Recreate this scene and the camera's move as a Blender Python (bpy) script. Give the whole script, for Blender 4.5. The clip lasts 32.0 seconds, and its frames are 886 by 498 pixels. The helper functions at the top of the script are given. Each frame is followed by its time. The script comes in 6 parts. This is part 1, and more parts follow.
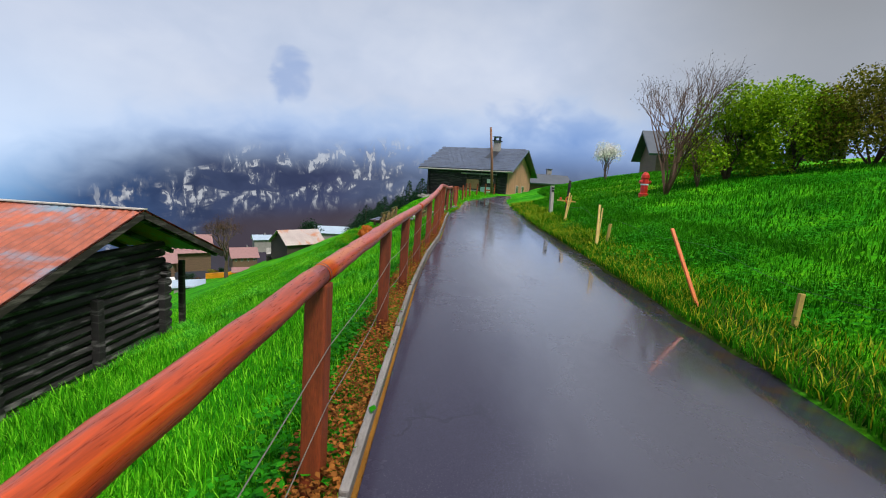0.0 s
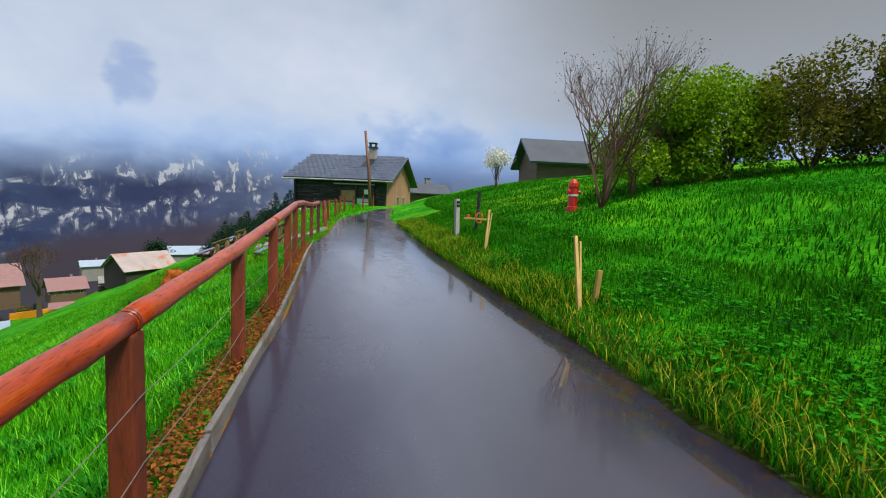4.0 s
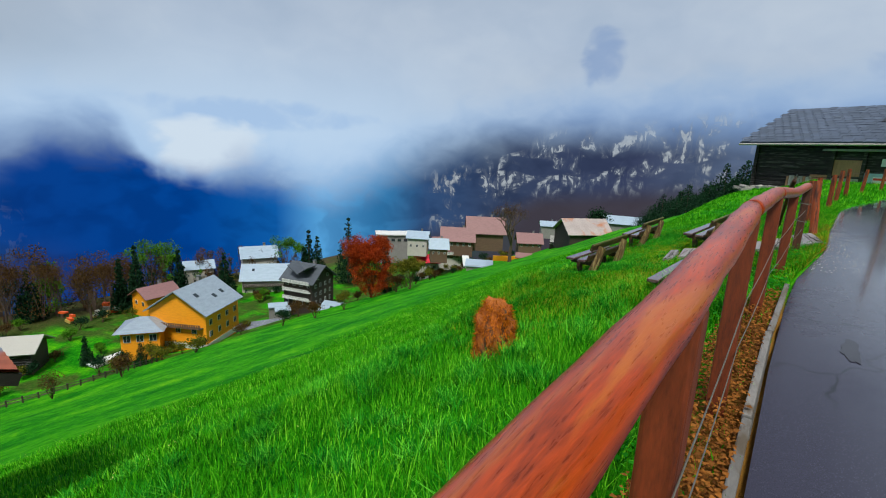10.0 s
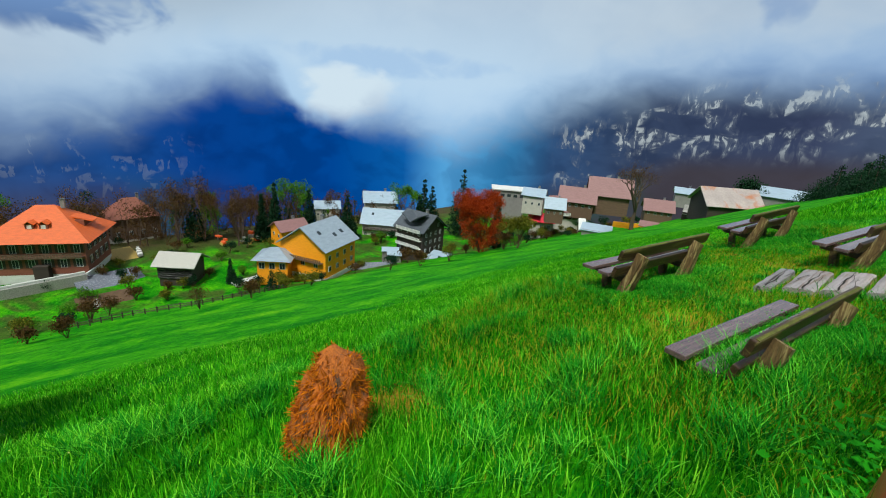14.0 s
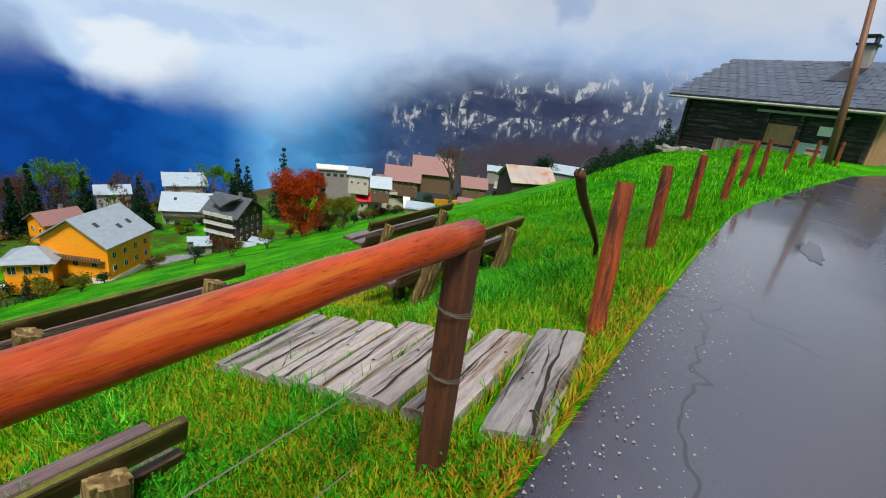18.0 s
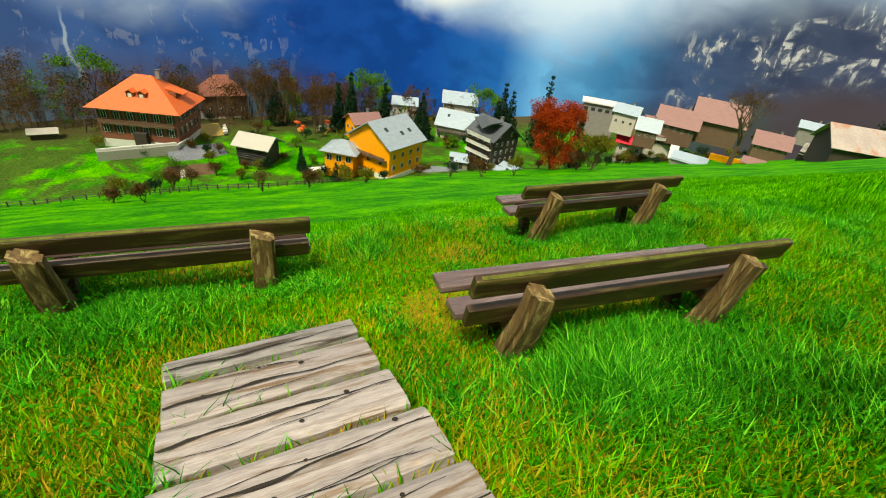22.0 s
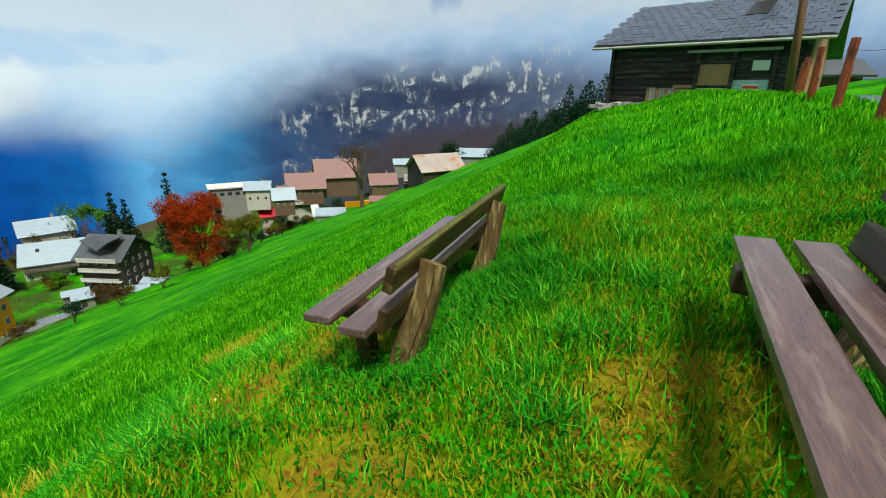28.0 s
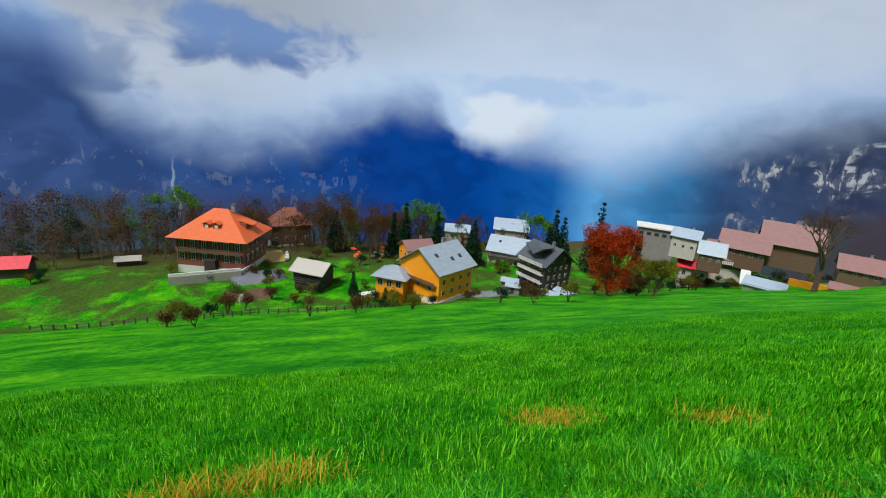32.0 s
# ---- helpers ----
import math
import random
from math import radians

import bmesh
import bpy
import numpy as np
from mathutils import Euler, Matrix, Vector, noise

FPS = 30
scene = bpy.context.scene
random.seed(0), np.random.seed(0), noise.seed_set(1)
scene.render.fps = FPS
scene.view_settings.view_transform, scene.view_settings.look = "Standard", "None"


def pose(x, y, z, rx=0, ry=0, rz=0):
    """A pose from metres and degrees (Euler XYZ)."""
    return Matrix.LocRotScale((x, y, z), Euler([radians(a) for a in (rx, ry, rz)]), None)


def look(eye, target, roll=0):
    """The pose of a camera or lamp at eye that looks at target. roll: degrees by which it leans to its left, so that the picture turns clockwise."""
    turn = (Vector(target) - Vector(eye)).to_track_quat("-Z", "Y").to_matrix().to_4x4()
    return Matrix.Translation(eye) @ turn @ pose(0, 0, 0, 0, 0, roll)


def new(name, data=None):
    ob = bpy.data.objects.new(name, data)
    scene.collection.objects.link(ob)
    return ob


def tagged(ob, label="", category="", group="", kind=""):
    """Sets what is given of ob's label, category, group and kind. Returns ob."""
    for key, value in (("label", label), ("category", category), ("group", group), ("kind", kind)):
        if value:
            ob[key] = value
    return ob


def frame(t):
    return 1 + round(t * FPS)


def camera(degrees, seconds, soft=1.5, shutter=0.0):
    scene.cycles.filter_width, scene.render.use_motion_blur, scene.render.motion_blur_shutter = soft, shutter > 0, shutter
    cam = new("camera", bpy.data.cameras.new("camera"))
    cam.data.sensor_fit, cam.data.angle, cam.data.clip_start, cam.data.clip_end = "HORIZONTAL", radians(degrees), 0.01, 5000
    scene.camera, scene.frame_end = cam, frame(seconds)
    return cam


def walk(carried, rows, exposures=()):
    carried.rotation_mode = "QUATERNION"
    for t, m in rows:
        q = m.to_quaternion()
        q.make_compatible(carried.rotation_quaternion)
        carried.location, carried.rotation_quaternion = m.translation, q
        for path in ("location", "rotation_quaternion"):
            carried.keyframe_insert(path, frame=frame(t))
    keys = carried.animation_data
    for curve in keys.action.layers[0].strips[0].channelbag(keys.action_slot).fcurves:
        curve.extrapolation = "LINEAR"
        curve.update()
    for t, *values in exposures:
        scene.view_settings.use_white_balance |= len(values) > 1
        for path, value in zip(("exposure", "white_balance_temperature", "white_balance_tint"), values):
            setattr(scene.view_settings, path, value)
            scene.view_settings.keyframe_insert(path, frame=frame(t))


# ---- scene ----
cam = camera(88.8, 32.0, soft=1.05, shutter=0.0)
PATH = [
    (0, (-0.215, 0.53, 1.431), (-0.21, 2.512, 1.167), 3.8),
    (0.5, (-0.207, 1.09, 1.43), (-0.091, 3.073, 1.197), 4.2),
    (1, (-0.192, 1.635, 1.451), (0.074, 3.606, 1.235), 5.1),
    (1.5, (-0.144, 2.192, 1.503), (0.29, 4.134, 1.299), 4.5),
    (2, (-0.146, 2.817, 1.511), (0.508, 4.698, 1.334), 5.0),
    (2.5, (-0.019, 3.431, 1.532), (0.786, 5.256, 1.392), 5.1),
    (3, (0.023, 4.12, 1.56), (0.885, 5.922, 1.447), 4.9),
    (3.5, (0.071, 4.794, 1.575), (0.828, 6.64, 1.435), 3.5),
    (4, (0.102, 5.656, 1.621), (0.63, 7.576, 1.428), 2.5),
    (4.5, (0.156, 6.46, 1.519), (0.471, 8.423, 1.303), 3.2),
    (6.5, (0.037, 8.416, 1.712), (-0.234, 10.381, 1.454), 1.9),
    (7, (-0.041, 9.026, 1.709), (-0.485, 10.957, 1.436), 2.0),
    (7.5, (-0.12, 9.599, 1.691), (-0.726, 11.484, 1.406), 2.1),
    (8, (-0.131, 10.131, 1.704), (-0.896, 11.954, 1.399), 2.7),
    (8.5, (-0.177, 10.589, 1.685), (-1.052, 12.357, 1.357), 3.1),
    (9, (-0.194, 11.028, 1.704), (-1.169, 12.737, 1.351), 3.2),
    (9.5, (-0.18, 11.445, 1.736), (-1.242, 13.098, 1.361), 3.1),
    (10, (-0.224, 11.875, 1.721), (-1.388, 13.45, 1.317), 2.8),
    (10.5, (-0.279, 12.32, 1.697), (-1.519, 13.829, 1.263), 2.9),
    (11, (-0.349, 12.772, 1.668), (-1.648, 14.222, 1.21), 3.7),
    (11.5, (-0.384, 13.239, 1.671), (-1.733, 14.631, 1.177), 4.3),
    (12, (-0.406, 13.714, 1.676), (-1.812, 15.03, 1.139), 4.6),
    (12.5, (-0.454, 14.159, 1.679), (-1.922, 15.392, 1.107), 4.4),
    (13, (-0.437, 14.636, 1.688), (-1.952, 15.798, 1.091), 4.1),
    (13.5, (-0.433, 15.105, 1.684), (-1.958, 16.244, 1.07), 4.0),
    (14, (-0.359, 15.619, 1.706), (-1.844, 16.802, 1.076), 4.4),
    (14.5, (-0.302, 16.116, 1.728), (-1.704, 17.394, 1.095), 4.8),
    (15, (-0.228, 16.62, 1.81), (-1.512, 18.02, 1.184), 5.4),
    (15.5, (0.002, 17.004, 1.919), (-1.183, 18.494, 1.305), 5.4),
    (17.5, (0.598, 19.193, 1.948), (-0.292, 20.887, 1.367), 5.3),
    (18, (0.765, 19.726, 1.99), (-0.183, 21.364, 1.342), 7.6),
    (18.5, (0.866, 20.193, 2.004), (-0.218, 21.694, 1.249), 10.5),
    (19, (0.953, 20.594, 1.97), (-0.252, 21.913, 1.073), 13.9),
    (19.5, (0.978, 20.913, 1.965), (-0.301, 22.056, 0.935), 15.8),
    (20, (0.915, 21.215, 1.984), (-0.416, 22.156, 0.824), 15.5),
    (20.5, (0.824, 21.485, 1.954), (-0.562, 22.298, 0.763), 12.6),
    (21, (0.608, 21.591, 1.893), (-0.801, 22.375, 0.71), 10.1),
    (21.5, (0.337, 21.641, 1.865), (-1.107, 22.454, 0.745), 8.9),
    (22, (0.102, 21.722, 1.82), (-1.397, 22.551, 0.789), 8.2),
    (22.5, (-0.159, 21.876, 1.776), (-1.671, 22.754, 0.805), 8.4),
    (23, (-0.376, 21.954, 1.708), (-1.867, 22.895, 0.763), 8.5),
    (23.5, (-0.609, 21.977, 1.614), (-2.097, 22.946, 0.694), 8.2),
    (24, (-0.884, 22.032, 1.5), (-2.409, 22.988, 0.628), 7.3),
    (24.5, (-1.094, 22.113, 1.426), (-2.614, 23.117, 0.599), 7.7),
    (26.5, (-1.846, 22.197, 1.164), (-3.056, 23.625, 0.459), 5.3),
    (27, (-1.989, 22.217, 1.08), (-3.0, 23.797, 0.387), 4.0),
    (27.5, (-2.074, 22.317, 0.987), (-2.877, 24.019, 0.309), 2.1),
    (28, (-2.174, 22.552, 0.962), (-2.79, 24.343, 0.319), 0.9),
    (28.5, (-2.273, 22.86, 1.033), (-2.836, 24.684, 0.433), 1.7),
    (29, (-2.265, 23.202, 1.074), (-2.919, 25.01, 0.524), 2.9),
    (29.5, (-2.314, 23.662, 1.133), (-3.166, 25.397, 0.619), 4.3),
    (30, (-2.481, 23.979, 1.143), (-3.599, 25.558, 0.636), 5.3),
    (30.5, (-2.57, 24.179, 1.136), (-3.962, 25.516, 0.611), 5.4),
    (31, (-2.604, 24.313, 1.132), (-4.203, 25.386, 0.592), 5.2),
    (31.5, (-2.747, 24.382, 1.115), (-4.476, 25.218, 0.559), 5.0),
    (32, (-2.93, 24.426, 1.09), (-4.737, 25.069, 0.523), 4.9),
]
walk(cam, [(t, look(eye, target, roll)) for t, eye, target, roll in PATH], exposures=[(0, 0.1, 6500, 10), (4.5, 0.06, 6500, 8), (8, -0.25, 6300, 6), (12, -0.18, 6250, 0), (15, -0.15, 6300, -2), (17, -0.1, 6400, 2), (18.5, 0.12, 7000, 7), (19.2, 0.36, 8000, 6), (20, 0.55, 10500, 12), (21.2, 0.48, 9800, 8), (22, 0.28, 8400, -4), (23, 0.4, 8700, 4), (24.5, 0.42, 8600, 8), (25.5, 0.4, 8000, 6), (28, 0.05, 6900, -4), (30, -0.1, 6500, 2), (32, -0.2, 6400, 6)])

# ---- node helper ----


class Nodes:
    def __init__(self, tree):
        self.t = tree
        self.n = tree.nodes
        self.l = tree.links

    def put(self, sock, v):
        if v is None:
            return
        if isinstance(v, bpy.types.NodeSocket):
            self.l.new(v, sock)
        elif isinstance(v, (tuple, list)):
            sock.default_value = tuple(v) + ((1.0,) if len(v) == 3 and len(sock.default_value) == 4 else ())
        else:
            sock.default_value = v

    def math(self, op, a, b=None, c=None, clamp=False):
        nd = self.n.new("ShaderNodeMath")
        nd.operation, nd.use_clamp = op, clamp
        for i, v in enumerate((a, b, c)):
            self.put(nd.inputs[i], v)
        return nd.outputs[0]

    def vec(self, op, a, b=None):
        nd = self.n.new("ShaderNodeVectorMath")
        nd.operation = op
        self.put(nd.inputs[0], a)
        self.put(nd.inputs[1], b)
        return nd.outputs["Value"] if op in ("DISTANCE", "LENGTH", "DOT_PRODUCT") else nd.outputs[0]

    def noise(self, vec, scale, detail=4.0, rough=0.55, dist=0.0):
        nd = self.n.new("ShaderNodeTexNoise")
        self.put(nd.inputs["Vector"], vec)
        nd.inputs["Scale"].default_value, nd.inputs["Detail"].default_value = scale, detail
        nd.inputs["Roughness"].default_value, nd.inputs["Distortion"].default_value = rough, dist
        return nd.outputs["Fac"]

    def ramp(self, fac, stops, interp="LINEAR"):
        nd = self.n.new("ShaderNodeValToRGB")
        e = nd.color_ramp.elements
        nd.color_ramp.interpolation = interp
        while len(e) < len(stops):
            e.new(0.5)
        for el, (p, c) in zip(e, stops):
            el.position = p
            el.color = (*c, 1.0) if isinstance(c, tuple) else (c, c, c, 1.0)
        self.put(nd.inputs[0], fac)
        return nd.outputs[0]

    def mix(self, fac, a, b, mode="MIX"):
        nd = self.n.new("ShaderNodeMix")
        nd.data_type, nd.blend_type = "RGBA", mode
        self.put(nd.inputs[0], fac)
        self.put(nd.inputs[6], a)
        self.put(nd.inputs[7], b)
        return nd.outputs[2]

    def step(self, v, lo, hi, a=0.0, b=1.0):
        nd = self.n.new("ShaderNodeMapRange")
        nd.interpolation_type = "SMOOTHSTEP"
        for i, x in enumerate((v, lo, hi, a, b)):
            self.put(nd.inputs[i], x)
        return nd.outputs[0]

    def scaled(self, vec, s):
        nd = self.n.new("ShaderNodeMapping")
        self.put(nd.inputs["Vector"], vec)
        nd.inputs["Scale"].default_value = s
        return nd.outputs[0]

    def bump(self, height, strength, distance):
        nd = self.n.new("ShaderNodeBump")
        self.put(nd.inputs["Height"], height)
        nd.inputs["Strength"].default_value, nd.inputs["Distance"].default_value = strength, distance
        return nd.outputs[0]

    def geo(self, what="Position"):
        return self.n.new("ShaderNodeNewGeometry").outputs[what]


def sky_colours(N, way):
    """Direction angles, two noises, cloud cover (0 to 1) and cloud colour of the valley's sky."""
    sep = N.n.new("ShaderNodeSeparateXYZ")
    N.put(sep.inputs[0], way)
    x, y, z = sep.outputs
    az = N.math("MULTIPLY", N.math("ARCTAN2", N.math("MULTIPLY", x, -1.0), y), 57.2958)
    el = N.math("MULTIPLY", N.math("ARCSINE", z), 57.2958)
    big = N.noise(N.scaled(way, (1.0, 1.0, 1.8)), 3.2, 4.0, 0.5, 0.3)
    fine = N.noise(N.scaled(way, (1.0, 1.0, 1.5)), 13.0, 3.0, 0.5, 0.4)
    # base of the cloud deck, in degrees above the level, by compass
    t = N.math("DIVIDE", N.math("ADD", az, 60.0), 200.0, clamp=True)
    stops = [(-60, 4), (-14, 7.0), (0, 5.2), (12, 5.0), (20, 5.0), (29, 3.6), (36, 1.4), (40, -0.4), (45, -2.4), (50, -4.4), (53, -4.8), (57, -3.4), (60.5, -2.6), (64, -3.6), (69, -2.6), (72.5, 0.8), (77, 0.8), (82, -1.2), (88, -3.6), (95, -5.0), (102, -4.2), (107, -1.0), (111, 5.0), (120, 7.0), (135, 7)]
    base = N.math("MULTIPLY_ADD", N.ramp(t, [((a + 60) / 200, (b + 10) / 30) for a, b in stops]), 30.0, -10.0)
    wob = N.math("ADD", N.math("MULTIPLY_ADD", big, 3.0, -1.5), N.math("MULTIPLY_ADD", fine, 3.6, -1.8))
    d = N.math("ADD", N.math("SUBTRACT", el, base), wob)
    # crisp cauliflower edge on the low puff, soft veils elsewhere
    puff = N.math("MULTIPLY", N.step(az, 60.0, 66.0), N.step(az, 73.0, 70.0))
    soft = N.math("MULTIPLY_ADD", puff, -2.6, 4.2)
    cover = N.step(d, N.math("MULTIPLY", soft, -1.0), soft)
    # openings in the cloud
    for a0, e0, ra, re, k in ((19.0, 11.3, 1.9, 2.4, 0.45), (94.0, 6.4, 9.5, 2.8, 0.85), (109.0, 2.5, 6.0, 3.0, 0.5), (-12.0, 8.5, 7.0, 2.0, 0.35)):
        u = N.math("DIVIDE", N.math("SUBTRACT", az, a0), ra)
        v = N.math("DIVIDE", N.math("SUBTRACT", el, e0), re)
        r = N.math("ADD", N.math("MULTIPLY", u, u), N.math("MULTIPLY", v, v))
        r = N.math("ADD", r, N.math("MULTIPLY_ADD", fine, 6.0, -3.0))
        cover = N.math("MULTIPLY", cover, N.math("SUBTRACT", 1.0, N.math("MULTIPLY", N.step(r, 1.9, 0.0), k)))
    tone = N.math("ADD", N.math("MULTIPLY", big, 0.7), N.math("MULTIPLY", fine, 0.3))
    cloud = N.ramp(tone, [(0.3, (0.47, 0.55, 0.71)), (0.5, (0.54, 0.61, 0.76)), (0.68, (0.61, 0.67, 0.80))])
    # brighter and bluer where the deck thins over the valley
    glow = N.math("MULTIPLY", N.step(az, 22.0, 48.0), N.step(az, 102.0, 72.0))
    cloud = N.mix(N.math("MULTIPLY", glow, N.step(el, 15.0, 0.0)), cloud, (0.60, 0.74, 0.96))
    dim = N.math("MULTIPLY", N.math("ADD", N.math("MULTIPLY", N.step(az, -8.0, -40.0), 0.8), N.math("ADD", N.math("MULTIPLY", N.step(el, 12.0, 26.0), 0.25), N.math("MULTIPLY", N.step(az, 62.0, 95.0), 0.5)), clamp=True), N.step(el, 3.0, 9.0))
    cloud = N.mix(dim, cloud, (0.27, 0.285, 0.31))
    low = N.math("MULTIPLY", N.step(d, 6.0, 0.5), 0.55)
    cloud = N.mix(low, cloud, (0.42, 0.60, 0.90))
    # a bright low puff with a bluer veil above it
    for a0, e0, ra, re, k, tint in ((60.0, 3.6, 13.0, 1.6, 0.45, (0.34, 0.52, 0.86)), (64.5, -0.2, 6.2, 3.0, 0.9, (0.78, 0.85, 0.97))):
        u = N.math("DIVIDE", N.math("SUBTRACT", az, a0), ra)
        v = N.math("DIVIDE", N.math("SUBTRACT", el, e0), re)
        r = N.math("ADD", N.math("ADD", N.math("MULTIPLY", u, u), N.math("MULTIPLY", v, v)), N.math("MULTIPLY_ADD", fine, 3.0, -1.5))
        cloud = N.mix(N.math("MULTIPLY", N.step(r, 1.3, 0.2), k), cloud, tint)
    return az, el, big, fine, cover, cloud


# ---- world: cloud deck under a daylight sky, brighter overhead ----
world = bpy.data.worlds.new("World")
scene.world = world
world.use_nodes = True
N = Nodes(world.node_tree)
N.n.clear()
coord = N.n.new("ShaderNodeTexCoord").outputs["Generated"]
sky = N.n.new("ShaderNodeTexSky")
sky.sky_type, sky.sun_disc = "NISHITA", False
sky.sun_elevation, sky.sun_rotation = radians(59), radians(145)
az, el, big, fine, cover, cloud = sky_colours(N, coord)
lift = N.math("ADD", 1.0, N.math("MULTIPLY", N.step(el, 20.0, 75.0), 0.15))
blue = N.mix(0.75, N.mix(1.0, (0.09, 0.09, 0.09), sky.outputs[0], "MULTIPLY"), (0.11, 0.22, 0.52))
col = N.mix(cover, blue, cloud)
col = N.mix(N.step(el, -3.0, -12.0), col, (0.10, 0.14, 0.10))
bg = N.n.new("ShaderNodeBackground")
N.put(bg.inputs["Color"], col)
N.put(bg.inputs["Strength"], lift)
N.l.new(bg.outputs[0], N.n.new("ShaderNodeOutputWorld").inputs[0])

sun = new("sun", bpy.data.lights.new("sun", "SUN"))
sun.data.energy, sun.data.angle, sun.data.color = 4.5, radians(15), (1.0, 0.96, 0.9)
sun.matrix_world = look((0, 0, 60), (Vector((0, 0, 60)) - Vector((0.30, -0.42, 0.86))))

# ---- materials ----


def material(name, col, rough=0.8, var=0.35, scale=3.0, bump=0.3, dist=0.01, metal=0.0, stretch=(1, 1, 1), fine=8.0, stain=None, rand=0.0, island=False, spec=0.5):
    m = bpy.data.materials.new(name)
    m.use_nodes = True
    N = Nodes(m.node_tree)
    b = N.n["Principled BSDF"]
    pos = N.scaled(N.n.new("ShaderNodeTexCoord").outputs["Object"], stretch)
    a = N.noise(pos, scale, 5.0, 0.6)
    f = N.noise(pos, scale * fine, 4.0, 0.6)
    dark = tuple(c * (1 - var) for c in col)
    light = tuple(min(1.0, c * (1 + var)) for c in col)
    tone = N.math("ADD", N.math("MULTIPLY", a, 0.6), N.math("MULTIPLY", f, 0.4))
    c = N.ramp(tone, [(0.3, dark), (0.5, col), (0.72, light)])
    if stain:
        c = N.mix(N.step(N.noise(pos, scale * 0.6, 6.0, 0.65, 0.6), 0.5, 0.64), c, stain)
    if rand or island:
        r = N.geo("Random Per Island") if island else N.n.new("ShaderNodeObjectInfo").outputs["Random"]
        c = N.mix(1.0, c, N.ramp(r, [(0.0, 1 - rand), (1.0, 1.0)]), "MULTIPLY")
    N.put(b.inputs["Base Color"], c)
    N.put(b.inputs["Roughness"], N.math("MULTIPLY_ADD", f, 0.25, rough - 0.12, clamp=True))
    b.inputs["Metallic"].default_value = metal
    b.inputs["Specular IOR Level"].default_value = spec
    if bump:
        N.put(b.inputs["Normal"], N.bump(tone, bump, dist))
    return m


def leafy(name, lo, hi, rough=0.6, gloss=0.08, tip=None):
    """Foliage whose pieces differ one by one, with some light let through."""
    m = bpy.data.materials.new(name)
    m.use_nodes = True
    N = Nodes(m.node_tree)
    b = N.n["Principled BSDF"]
    r = N.geo("Random Per Island")
    patch = N.noise(N.geo("Position"), 0.7, 3.0)
    k = N.math("ADD", N.math("MULTIPLY", r, 0.6), N.math("MULTIPLY", patch, 0.5))
    c = N.ramp(k, [(0.15, lo), (0.85, hi)] if tip is None else [(0.15, lo), (0.66, hi), (0.86, tip)])
    N.put(b.inputs["Base Color"], c)
    b.inputs["Roughness"].default_value = rough
    b.inputs["Specular IOR Level"].default_value = gloss
    tr = N.n.new("ShaderNodeBsdfTranslucent")
    N.put(tr.inputs["Color"], c)
    mx = N.n.new("ShaderNodeMixShader")
    mx.inputs[0].default_value = 0.3
    N.l.new(b.outputs[0], mx.inputs[1])
    N.l.new(tr.outputs[0], mx.inputs[2])
    N.l.new(mx.outputs[0], N.n["Material Output"].inputs[0])
    return m


# worn and bare places in the turf: x, y, radius
BARE = ((-1.95, 23.0, 0.45), (-3.55, 25.0, 0.6), (-3.35, 21.5, 0.6), (-1.9, 20.0, 0.6), (-1.75, 24.1, 0.55), (-4.8, 25.8, 0.4), (-3.0, 23.6, 0.45), (-3.3, 17.5, 0.4), (-4.0, 24.2, 0.5))


